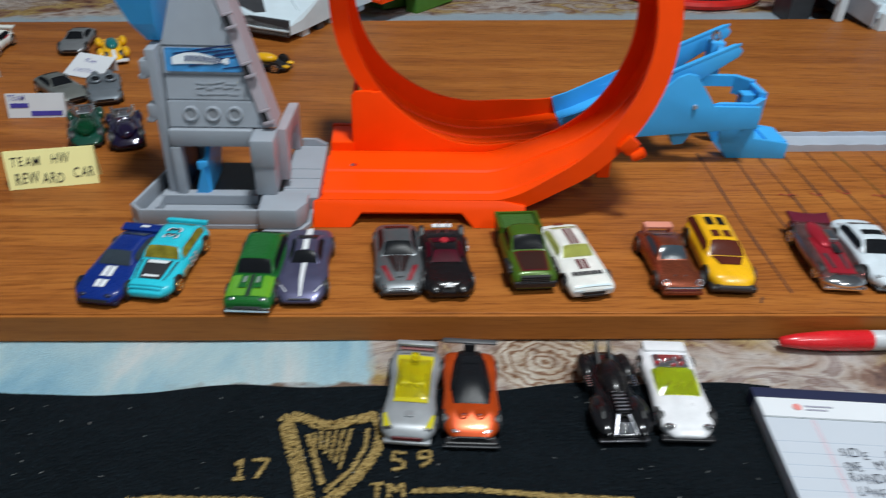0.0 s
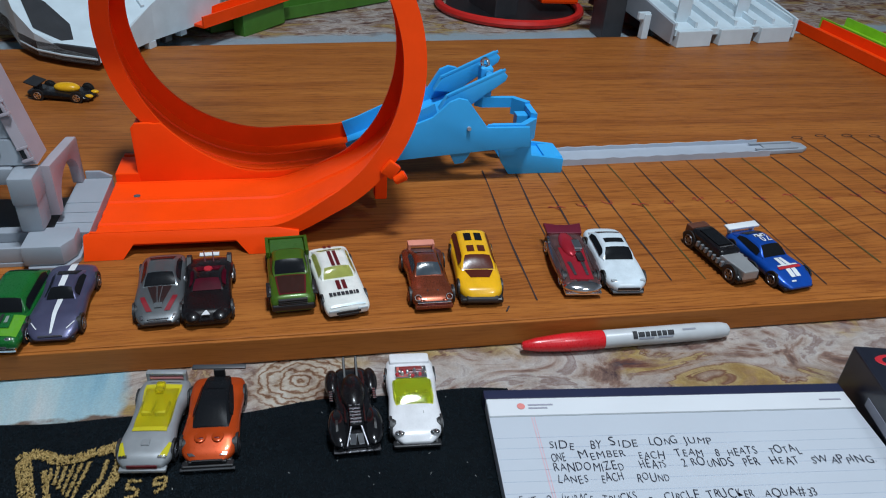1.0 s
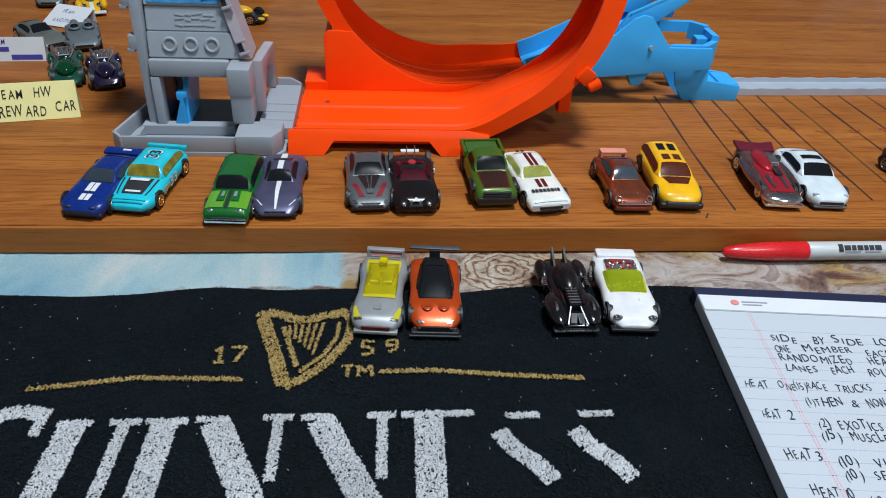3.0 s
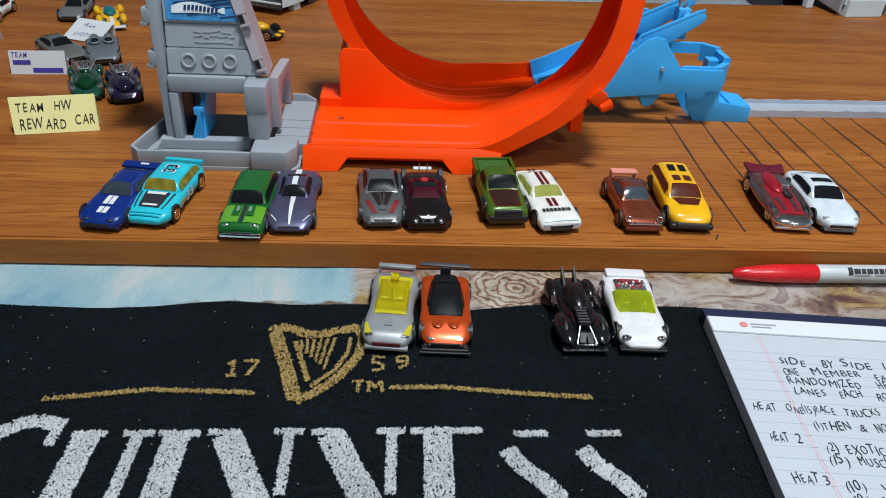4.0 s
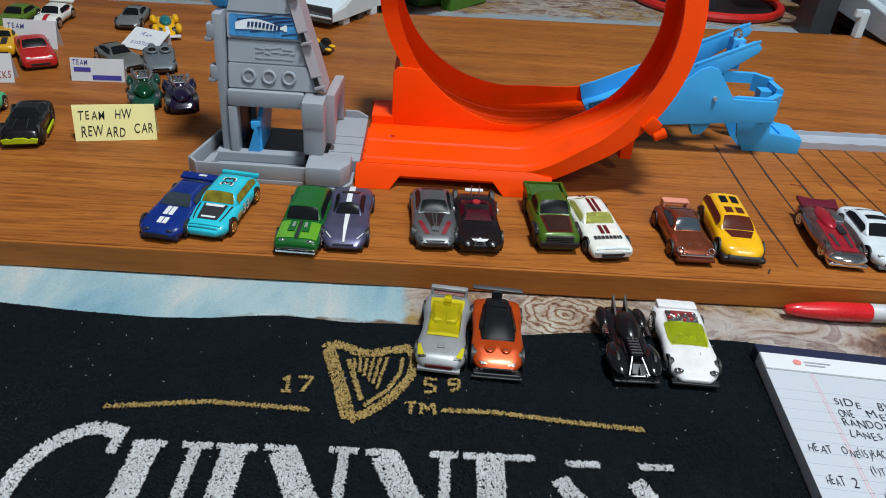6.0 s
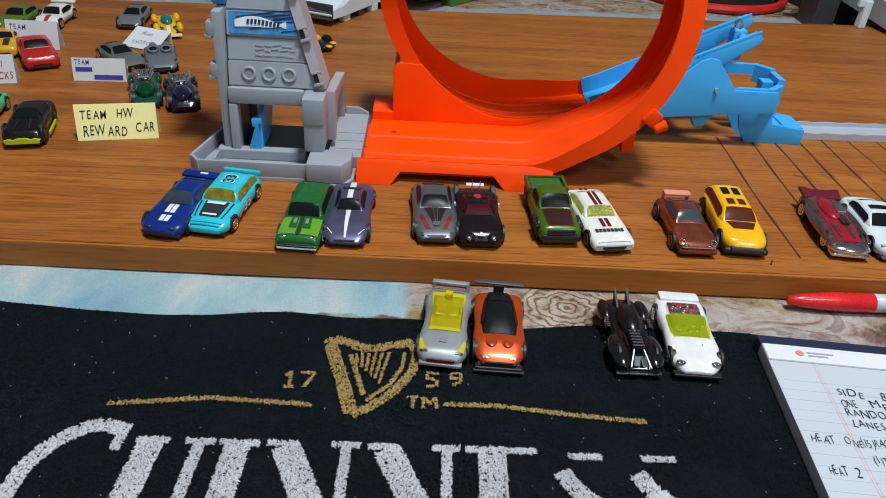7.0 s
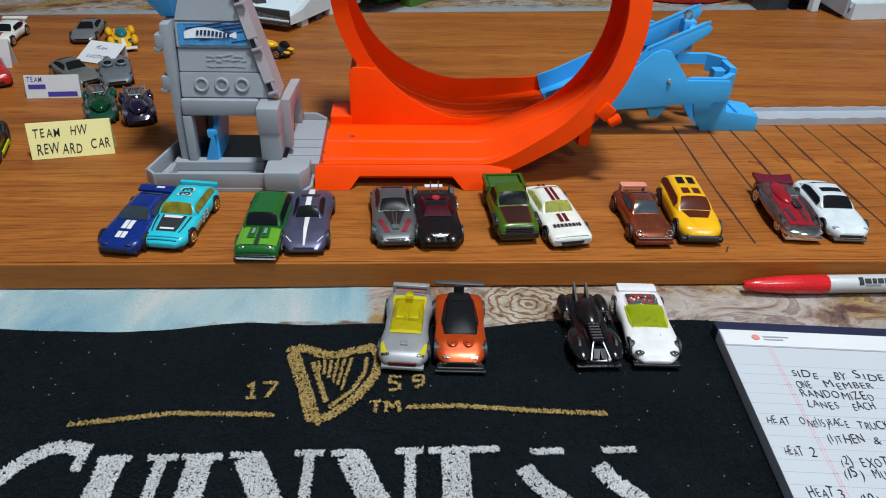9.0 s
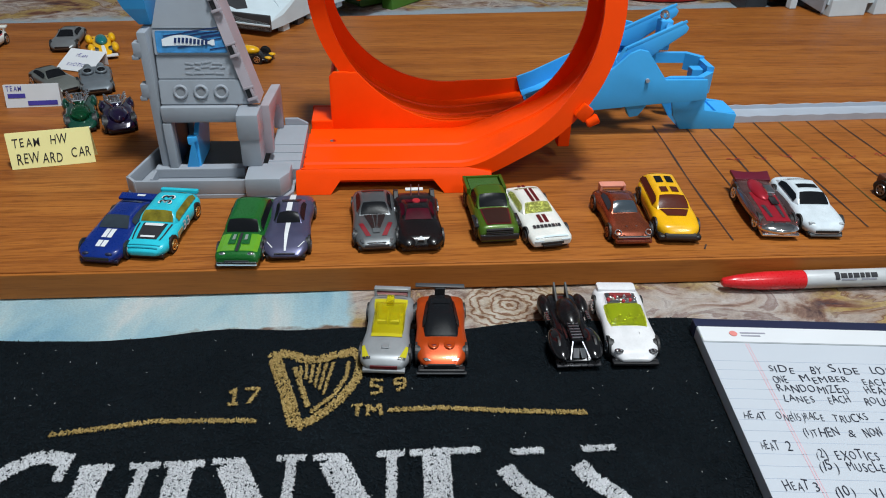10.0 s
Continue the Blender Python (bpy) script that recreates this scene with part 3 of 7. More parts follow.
def rail_sec(h):
    x, y = -0.0168 - (h - 0.056) * 0.325, 0.1165 + (h - 0.056) * 0.20
    return [(x, y, h), (x + 0.0070, y + 0.001, h), (x + 0.0070, y + 0.022, h), (x, y + 0.022, h)]


part("side_rail", sweep([rail_sec(h) for h in (0.0575, 0.075, 0.095, 0.115, 0.150)]), MAUVE, tower)
for h in (0.0650, 0.0930, 0.1210):
    x, y, z = rail_sec(h)[0]
    m = pose(x + 0.0042, y - 0.0004, h, -11, -18, 0)
    part("clip", moved(merge(box(-0.0034, 0.0040, -0.0026, 0.0, 0.0030, 0.0046, 0.0005), merge(box(-0.0034, 0.0040, -0.0030, 0.0, -0.0050, -0.0030, 0.0005), box(0.0006, 0.0026, -0.0024, 0.0, -0.0030, 0.0030, 0.0004))), m), MAUVE, tower, smooth=30)
    # black insert stands for the shaded hollow of the clip
    part("clip_slot_shade", moved(box(-0.0028, 0.0004, -0.0010, -0.0002, -0.0029, 0.0029), m), BLACK, tower)
for h in (0.066, 0.094):
    part("clip", moved(merge(box(-0.003, 0.003, -0.004, 0.004, -0.005, 0.005, 0.0009), box(-0.0045, 0.0, -0.004, 0.004, -0.0065, -0.0035, 0.0007)), pose(-0.0850, 0.122, h)), GREY, tower, smooth=30)
# side arch behind the pillar
arch = [(0.1215, 0.0180), (0.1215, 0.0545), (0.1860, 0.0462), (0.1875, 0.0440), (0.1875, 0.0121), (0.1800, 0.0121)]
for i in range(11):
    t = math.pi * i / 10
    arch.append((0.1545 + 0.0250 * math.cos(t), 0.0200 + 0.0205 * math.sin(t)))
arch += [(0.1290, 0.0180)]
part("side_arch", prism(arch, -0.0120, -0.0050, "x", 0.0008), MAUVE, tower, smooth=30)
# chute towards the loop
part("chute_floor", box(-0.0098, 0.0138, 0.1090, 0.1872, 0.0031, 0.0118, 0.0006), GREY, tower)
for k in (0.122, 0.136, 0.150):
    part("chute_rib", box(-0.0095, 0.0135, k - 0.0009, k + 0.0009, 0.0118, 0.0124, 0.0003), GREY, tower)
part("chute_wall", prism([(-0.0045, 0.0031), (-0.0045, 0.0172), (0.0060, 0.0172), (0.0138, 0.0130), (0.0138, 0.0031)], 0.1874, 0.1898, "y", 0.0006), GREY, tower)
# blue gate in the opening
part("gate_arm", prism([(0.1180, 0.0095), (0.1500, 0.0095), (0.1610, 0.0300), (0.1610, 0.0430), (0.1380, 0.0430), (0.1200, 0.0300)], -0.0600, -0.0565, "x", 0.0005), BLUE, tower, "sky blue launcher gate")
part("gate_hook", prism([(-0.0665, 0.0095), (-0.0575, 0.0095), (-0.0585, 0.0290), (-0.0560, 0.0300), (-0.0565, 0.0335), (-0.0630, 0.0330), (-0.0630, 0.0280), (-0.0610, 0.0270)], 0.1165, 0.1215, "y", 0.0006), BLUE, tower, smooth=30)
# blue funnel on the top
fs = []
for h, x0, x1, y0, y1 in ((0.107, -0.0850, -0.0775, 0.132, 0.152), (0.119, -0.0905, -0.0765, 0.124, 0.158), (0.150, -0.1020, -0.074, 0.118, 0.168)):
    fs.append([(x0, y0, h), (x1, y0, h), (x1, y1, h), (x0, y1, h)])
part("blue_funnel", sweep(fs), BLUE, tower, "sky blue funnel", smooth=20)

# ---- the blue ramp and the grey track ----
rampset = empty("launch_ramp", "sky blue plastic jump ramp joined to the loop", "toy ramp", pose(0, 0, 0))
# rising lane from the loop
secs = []
for x, z in ((0.1930, 0.0195), (0.205, 0.0240), (0.238, 0.0400), (0.262, 0.0520)):
    secs.append(lane_section(x, z, -0.3, 0.95, 0.1895, 0.0450, lip=0.0160))
part("rising_lane", sweep(secs), BLUE, rampset, smooth=30)
SIDE = [(0.216, 0.021), (0.226, 0.046), (0.255, 0.058), (0.268, 0.0705), (0.275, 0.0735), (0.282, 0.0720), (0.286, 0.0670), (0.300, 0.0490), (0.335, 0.0490), (0.337, 0.0320), (0.300, 0.0290)]
part("side_plate", prism(SIDE, 0.1835, 0.1865, "y", 0.0006), BLUE, rampset, smooth=30)
part("far_plate", prism([(x, z + (0.0095 if z > 0.06 else 0)) for x, z in SIDE[:7]] + [(0.292, 0.0600), (0.288, 0.0320)], 0.2320, 0.2350, "y", 0.0006), BLUE, rampset)
part("cross_floor", prism([(0.228, 0.040), (0.275, 0.060), (0.277, 0.057), (0.228, 0.036)], 0.1867, 0.2318, "y"), BLUE, rampset)
part("rivet", cyl(0.0016, 0.0016, 0.0030, pose(0.2845, 0.1830, 0.0490, 90, 0, 0), 12), GREY, rampset)
for y0 in (0.1940, 0.2210):
    dz = -0.0045 if y0 < 0.2 else 0.0015
    arm = [(x, z + dz) for x, z in ((0.262, 0.0640), (0.268, 0.0745), (0.3115, 0.0955), (0.3150, 0.0920), (0.3135, 0.0880), (0.280, 0.0630))]
    part("ramp_arm", prism(arm, y0, y0 + 0.0085, "y", 0.0008), BLUE, rampset, smooth=30)
    part("arm_lip", moved(box(0, 0.050, 0, 0.0016, 0, 0.0022, 0.0004), pose(0.268, y0, 0.0745 + dz, 0, -25.5, 0)), BLUE, rampset)
part("axle", cyl(0.0026, 0.0026, 0.020, pose(0.302, 0.212, 0.0860, 90, 0, 0), 16), CHROME, rampset, "small chrome pin")
part("pivot_ring", ring(0.0034, 0.0014, pose(0.3000, 0.2110, 0.0925, 70, 0, 30)), CHROME, rampset, smooth=True)
part("bracket", box(0.296, 0.306, 0.205, 0.216, 0.066, 0.090, 0.001), BLUE, rampset)
# octagonal collar
collar = [(0.300, 0.1867), (0.332, 0.1867), (0.345, 0.199), (0.345, 0.222), (0.334, 0.2345), (0.300, 0.2345)]
inner = [(0.306, 0.1905), (0.329, 0.1905), (0.3400, 0.2015), (0.3400, 0.2195), (0.331, 0.2300), (0.306, 0.2300)]
for i in range(len(collar)):
    j = (i + 1) % len(collar)
    if i == 5:
        continue
    part("collar_wall", prism([collar[i], collar[j], inner[j], inner[i]], (0.0325, 0.0325, 0.038, 0.042, 0.0475)[i], (0.0500, 0.0500, 0.0540, 0.0560, 0.0560)[i], "z"), BLUE, rampset)
part("collar_rib", box(0.330, 0.3395, 0.206, 0.216, 0.040, 0.050, 0.0008), BLUE, rampset)
part("leg", prism([(0.3130, 0.032), (0.3420, 0.032), (0.3445, 0.0170), (0.3735, 0.0130), (0.3735, 0.0), (0.3260, 0.0), (0.3180, 0.012)], 0.1985, 0.2015, "y", 0.0005), BLUE, rampset, smooth=30)
part("leg", prism([(0.3130, 0.032), (0.3420, 0.032), (0.3445, 0.0170), (0.3735, 0.0130), (0.3735, 0.0), (0.3260, 0.0), (0.3180, 0.012)], 0.2287, 0.2317, "y", 0.0005), BLUE, rampset)
part("foot_plate", prism([(0.3260, 0.0), (0.3735, 0.0), (0.3735, 0.0115), (0.348, 0.0125), (0.343, 0.020), (0.339, 0.026), (0.3300, 0.012)], 0.2017, 0.2285, "y"), BLUE, rampset)
part("foot_step", box(0.358, 0.3735, 0.2017, 0.2285, 0.0117, 0.0140, 0.0006), BLUE, rampset)
part("under_lug", prism([(0.268, 0.029), (0.290, 0.029), (0.287, 0.023), (0.283, 0.017), (0.276, 0.016), (0.272, 0.024)], 0.187, 0.196, "y", 0.0006), BLUE, rampset)

track = empty("straight_track", "grey plastic straight toy track on the board", "toy track", pose(0.3745, 0.2235, 0.0, 0, 0, 2.6))
secs = []
for i in range(26):
    x = 0.212 * i / 25
    k = 0.0005 * math.sin(i * 2.4)
    secs.append([(x, -0.0125, 0), (x, -0.0125, 0.0058 + k), (x, -0.0110, 0.0058 + k), (x, -0.0108, 0.0030), (x, 0.0108, 0.0030), (x, 0.0110, 0.0062 - k), (x, 0.0125, 0.0062 - k), (x, 0.0125, 0)])
TRACKGREY = plain("blue_grey_plastic", (0.40, 0.44, 0.51), 0.36, 0, 0.1, 0.08, 0.05, 40)
part("channel", sweep(secs), TRACKGREY, track, smooth=30)
part("tongue", prism([(0.2125, -0.010), (0.250, -0.009), (0.257, -0.005), (0.257, 0.005), (0.250, 0.009), (0.2125, 0.010)], 0.0003, 0.0040, "z", 0.0005), GREY, track, smooth=30)
for y in (-0.006, 0.006):
    part("tongue_rib", box(0.200, 0.246, y - 0.0012, y + 0.0012, 0.0041, 0.0056, 0.0004), GREY, track)

# ---- toy cars ----
BOXY = [(0, 0.90), (0.03, 0.95), (0.15, 0.98), (0.5, 0.97), (0.85, 0.98), (1, 0.94)]
SHAPE_X = (0.0, 0.35, 0.62, 0.80, 0.92, 0.985, 1.0, 0.99, 0.95, 0.88)
SHAPE_Z = (1.0, 0.995, 0.975, 0.93, 0.84, 0.68, 0.48, 0.30, 0.14, 0.0)


class Shell:
    """The skin of a small die-cast body: s runs from nose (0) to tail (1)."""

    def __init__(self, length, width, tops, widths=None, zb=0.0030, soft=0.22, rnd=0.0050):
        self.soft, self.round = soft, rnd
        self.L, self.W, self.zb = length, width, zb
        self.ts, self.tz = zip(*tops)
        self.ws, self.wv = zip(*(widths or [(0, 0.62), (0.03, 0.79), (0.09, 0.93), (0.19, 1.0), (0.5, 0.96), (0.8, 1.0), (0.93, 0.95), (0.98, 0.85), (1, 0.74)]))

    def smooth(self, s, xs, ys):
        k = [np.interp(min(1, max(0, s + d)), xs, ys) for d in (-0.025, -0.0125, 0, 0.0125, 0.025)]
        return sum(k) / 5

    def top(self, s):
        return self.smooth(s, self.ts, self.tz)

    def half(self, s):
        return self.smooth(s, self.ws, self.wv) * self.W / 2

    def z(self, s, f):
        return self.zb + (self.top(s) - self.zb) * np.interp(abs(f), SHAPE_X[:6], SHAPE_Z[:6])

    def y(self, s):
        return (s - 0.5) * self.L

    def skin(self, n=40):
        secs = []
        for i in range(n + 1):
            s = 0.5 - 0.5 * math.cos(math.pi * i / n)
            e = min(s, 1 - s) * self.L
            q = math.sqrt(max(0.0, 1 - max(0.0, 1 - e / self.round) ** 2))
            pinch = 1 - self.soft * (1 - q)
            h, t = self.half(s) * pinch, self.zb + (self.top(s) - self.zb) * (1 - 0.30 * (1 - q))
            lift = 0.0012 * (1 - q)
            right = [(h * a, self.y(s), self.zb + lift + (t - self.zb - lift) * c) for a, c in zip(SHAPE_X, SHAPE_Z)]
            left = [(-x, y, z) for x, y, z in right[:0:-1]]
            secs.append(left + right)
        return sweep(secs)

    def decal(self, s0, s1, f0, f1, g0=None, g1=None, up=0.00030, nu=8, nv=4):
        """A patch lying on the upper skin between two stations, across the given fractions of the half width."""
        g0, g1 = f0 if g0 is None else g0, f1 if g1 is None else g1

        def f(u, v):
            s = s0 + (s1 - s0) * u
            x = (f0 + (g0 - f0) * u) + ((f1 + (g1 - f1) * u) - (f0 + (g0 - f0) * u)) * v
            return (x * self.half(s), self.y(s), self.z(s, x) + up)
        return sheet_patch(f, nu, nv)


def wheel(car, x, y, r, w, rim, side):
    t = part("wheel", cyl(r, r, w, pose(x, y, r, 0, 90, 0), 22, None, 0.0006), RUBBER, car, smooth=True)
    face = x + side * (w / 2 + 0.0001)
    bm = ring(r * 0.62, r * 0.10, pose(face, y, r, 0, 90, 0), None, 20, 6)
    for k in range(5):
        a = 2 * math.pi * k / 5 + 0.3
        bm = merge(bm, box(-0.0003, 0.0003, -r * 0.11, r * 0.11, 0, r * 0.60), Matrix.Translation((face, y, r)) @ Matrix.Rotation(a, 4, "X"))
    bm = cyl(r * 0.18, r * 0.14, 0.0009, pose(face, y, r, 0, 90, 0), 10, bm)
    part("rim", bm, rim, t, smooth=True)


class Cabin:
    """A rounded glasshouse on a shell: foot of the screen c0, roof from r0 to r1, tail of the cabin c1."""

    def __init__(self, sh, c0, r0, r1, c1, wb, wr, top, tail=0.88):
        self.tail = tail
        self.sh, self.c0, self.r0, self.r1, self.c1 = sh, c0, r0, r1, c1
        self.wb, self.wr, self.t = wb * sh.W / 2, wr * sh.W / 2, top

    def frac(self, s):
        if s < self.r0:
            k = (s - self.c0) / (self.r0 - self.c0)
        elif s > self.r1:
            k = (self.c1 - s) / (self.c1 - self.r1)
        else:
            return 1.0
        k = min(max(k, 0), 1)
        return 0.55 * k + 0.45 * math.sin(k * math.pi / 2)

    def belt(self, s):
        return self.sh.z(s, 0.6) - 0.0006

    def height(self, s):
        return self.belt(s) + (self.t - self.belt(s)) * self.frac(s)

    def plan(self, s):
        """How far the cabin draws in towards the foot of the screen and the tail."""
        a = min(max((s - self.c0) / (0.55 * (self.r0 - self.c0)), 0), 1)
        b = min(max((self.c1 - s) / max((0.6 if self.tail > 0.7 else 1.3) * (self.c1 - self.r1), 1e-4), 0), 1)
        return (0.80 + 0.20 * math.sqrt(a)) * (self.tail + (1 - self.tail) * math.sqrt(b))

    def wide(self, s):
        return (self.wb - (self.wb - self.wr) * self.frac(s)) * self.plan(s)

    def z(self, s, f):
        h = self.height(s) - self.belt(s)
        return self.height(s) - h * np.interp(abs(f), (0, 0.5, 0.85, 1.0), (0, 0.025, 0.11, 0.30))

    def skin(self, n=26):
        secs = []
        for i in range(n + 1):
            s = self.c0 + (self.c1 - self.c0) * (0.5 - 0.5 * math.cos(math.pi * i / n))
            w, lowz = self.wide(s), self.belt(s) - 0.0010
            half = [(f * w, self.z(s, f)) for f in (0, 0.3, 0.6, 0.85, 0.95, 1.0)] + [((w + self.wb * self.plan(s)) / 2, (self.z(s, 1.0) + lowz) / 2), (self.wb * self.plan(s), lowz)]
            secs.append([(-x, self.sh.y(s), z) for x, z in half[:0:-1]] + [(x, self.sh.y(s), z) for x, z in half])
        return sweep(secs)

    def screen(self, a, b, f0, f1):
        """A pane on the top of the cabin from station a (half width f0) to b (half width f1)."""
        def f(u, v):
            s = a + (b - a) * u
            x = (f0 + (f1 - f0) * u) * (2 * v - 1)
            return (x * self.wide(s), self.sh.y(s), self.z(s, x) + 0.00035)
        return sheet_patch(f, 8, 10)

    def side(self, k, a, b):
        def f(u, v):
            s = a + (b - a) * u
            w, zt, zl = self.wide(s), self.z(s, 1.0), self.belt(s)
            q = 0.02 + 0.80 * v
            return (k * (w + (self.wb * self.plan(s) - w) * q + 0.0003), self.sh.y(s), zt + (zl - zt) * q)
        return sheet_patch(f, 8, 3)


def toy_car(label, x, y, z, yaw, body, L=0.066, W=0.0285, tops=None, widths=None, cabin=(0.32, 0.46, 0.70, 0.90, 0.84, 0.66, 0.0178),
            roof=None, glass=SMOKE, rim=CHROME, base=BLACK, wheels=(0.19, 0.80), r=0.0050, decals=(), group="toy cars in pairs", lamps=WHITE, grille=BLACK, bumper=None, sides=True, extras=None):
    """x, y: the middle of the nose on the ground; yaw turns the nose to the east."""
    nose = Matrix.Translation((x, y, z)) @ Matrix.Rotation(radians(yaw), 4, "Z")
    car = empty("toy_car", label, "toy car", nose @ Matrix.Translation((0, L / 2, 0)), group)
    sh = Shell(L, W, tops or [(0, 0.0080), (0.06, 0.0098), (0.32, 0.0118), (0.5, 0.0122), (0.9, 0.0122), (1, 0.0108)], widths, soft=0.10 if widths is BOXY else 0.24, rnd=0.0030 if widths is BOXY else 0.0060)
    part("body", sh.skin(), body, car, smooth=50)
    part("chassis", box(-W * 0.40, W * 0.40, -L * 0.475, L * 0.475, 0.0017, 0.0042, 0.0008), base, car)
    for s in wheels:
        for side in (-1, 1):
            hw = sh.half(s)
            # flat dark disc in place of a cut arch, giving the shade around the wheel
            part("wheel_arch_shade", cyl(r * 1.16, r * 1.16, 0.0012, pose(side * (hw - 0.0006), sh.y(s), r * 1.05, 0, 90, 0), 22), RUBBER, car)
            wheel(car, side * (hw - 0.0019), sh.y(s), r, 0.0038, rim, side)
    if cabin:
        cb = Cabin(sh, *cabin)
        c0, r0, r1, c1 = cabin[:4]
        part("cabin", cb.skin(), roof or body, car, smooth=50)
        part("windscreen", cb.screen(c0 + 0.12 * (r0 - c0), r0 - 0.06 * (r0 - c0), 0.90, 0.84), glass, car, smooth=True)
        part("rear_window", cb.screen(r1 + 0.15 * (c1 - r1), c1 - 0.25 * (c1 - r1), 0.78, 0.80), glass, car, smooth=True)
        if sides:
            for k in (-1, 1):
                part("side_window", cb.side(k, c0 + 0.62 * (r0 - c0), r1 + 0.45 * (c1 - r1)), glass, car, smooth=True)
    if grille:
        part("grille", moved(box(-W * 0.26, W * 0.26, -0.0004, 0.0006, -0.0009, 0.0009, 0.0003), pose(0, -L * 0.5 - 0.0002, 0.0058)), grille, car)
    if bumper:
        part("bumper", box(-W * 0.43, W * 0.43, -L * 0.5 - 0.0010, -L * 0.5 + 0.0012, 0.0032, 0.0060, 0.0008), bumper, car, smooth=30)
    if lamps:
        for side in (-1, 1):
            s, f = 0.035, 0.62
            part("headlight", ball(1.0, Matrix.Translation((side * f * sh.half(s), sh.y(s) - 0.0002, sh.z(s, f) - 0.0008)) @ Matrix.Diagonal((0.0022, 0.0012, 0.0011, 1)), None, 10), lamps, car, smooth=True)
    for nm, mat, args in decals:
        part(nm, sh.decal(*args), mat, car)
    if extras:
        extras(car, sh)
    return car, sh


def roof_patch(car, sh, cabin, x0, x1, v0, v1, mat, name="roof_stripe", up=0.00035):
    cb = Cabin(sh, *cabin)

    def f(u, v):
        s = cb.r0 + (cb.r1 - cb.r0) * (v0 + (v1 - v0) * v)
        x = x0 + (x1 - x0) * u
        return (x * cb.wide(s), sh.y(s), cb.z(s, x) + up)
    part(name, sheet_patch(f, 6, 4), mat, car)


def spoiler(car, sh, s, zw, chord, mat, span=0.94, posts=True, th=0.0009, wide=None):
    w = wide or sh.W * span / 2
    part("spoiler", moved(box(-w, w, -chord / 2, chord / 2, -th, th, th * 0.6), pose(0, sh.y(s), zw, 8, 0, 0)), mat, car, smooth=30)
    if posts:
        for side in (-1, 1):
            part("spoiler_post", box(side * w * 0.72 - 0.0007, side * w * 0.72 + 0.0007, sh.y(s) - chord * 0.3, sh.y(s) + chord * 0.3, sh.top(s) - 0.0015, zw - th, 0.0002), mat, car)
    else:
        for side in (-1, 1):
            part("spoiler_end", box(side * w - 0.0008, side * w + 0.0008, sh.y(s) - chord * 0.6, sh.y(s) + chord * 0.5, sh.top(s) - 0.003, zw + th, 0.0003), mat, car)


def lettering(car, sh, text, s, f, size, mat, width, z=None, yaw=0, side=None):
    bm = writing(text, size, 0.012, 0, 0, 1, width)
    if side:
        m = Matrix.Translation((side * (sh.half(0.5) + 0.0003), sh.y(s), z)) @ pose(0, 0, 0, 90, 0, 90 * side)
    else:
        m = Matrix.Translation((f, sh.y(s), z if z else sh.z(s, 0.3) + 0.0005)) @ pose(0, 0, 0, 0, 0, yaw)
    part("number", moved(bm, m), mat, car)


DKRED = plain("dark_red_print", (0.10, 0.006, 0.010), 0.35)
LIME = plain("lime_print", (0.11, 0.32, 0.02), 0.3, 0, 0.4)
RED = plain("red_print", (0.42, 0.02, 0.03), 0.35)
YELLOWGLASS = tinted_glass("yellow_window", (0.92, 0.84, 0.03), 0.10)
LIMEGLASS = tinted_glass("lime_window", (0.86, 0.95, 0.05), 0.08)
AMBERGLASS = plain("amber_window", (0.20, 0.17, 0.02), 0.14, 0, 0.1, 0.5, 0, 160)

# 1 dark blue coupe with white bonnet bars and a tall rear wing
CAB = (0.36, 0.52, 0.74, 0.92, 0.82, 0.60, 0.0165)


def blue_extras(car, sh):
    spoiler(car, sh, 0.955, 0.0130, 0.0065, paint("deep_blue", (0.004, 0.022, 0.17)), 0.90)
    part("wing_mark", box(-0.0012, 0.0040, sh.y(0.945), sh.y(0.975), 0.0140, 0.0143), WHITE, car)


toy_car("deep blue toy coupe with white bonnet bars and rear wing", -0.0960, 0.006, 0, -9, paint("deep_blue", (0.004, 0.022, 0.17)), 0.066, 0.0285, cabin=CAB, extras=blue_extras, base=NAVY, rim=GUN, lamps=NAVY, glass=plain("slate_window", (0.030, 0.042, 0.055), 0.16, 0, 0.1, 0.3, 0, 120),
        decals=[("bonnet_bar", WHITE, (0.10, 0.19, -0.22, -0.02)), ("bonnet_bar", WHITE, (0.10, 0.19, 0.02, 0.22)), ("bonnet_bar", WHITE, (0.23, 0.36, -0.22, -0.02)), ("bonnet_bar", WHITE, (0.23, 0.36, 0.02, 0.22))])

# 2 aqua stock car
AQUA = paint("aqua", (0.02, 0.48, 0.60))
CAB2 = (0.38, 0.47, 0.80, 0.97, 0.86, 0.66, 0.0180)


def aqua_extras(car, sh):
    lettering(car, sh, "33", 0.575, 0.0048, 0.0122, WHITE, 0.0128, 0.01835, 90)
    lettering(car, sh, "33", 0.590, 0.0040, 0.0100, INK, 0.0108, 0.01850, 90)
    lettering(car, sh, "33", 0.44, 0, 0.0088, WHITE, 0.0120, 0.0050, 0, 1)
    part("tail_lip", box(-0.0125, 0.0125, sh.y(0.955), sh.y(1.0), 0.0118, 0.0146, 0.0008), AQUA, car)
    for k in range(4):
        part("side_mark", box(sh.half(0.35) + 0.0001, sh.half(0.35) + 0.0004, sh.y(0.30 + k * 0.03), sh.y(0.32 + k * 0.03), 0.0050 + 0.0007 * k, 0.0090), plain("tan_print", (0.45, 0.34, 0.16), 0.5), car)


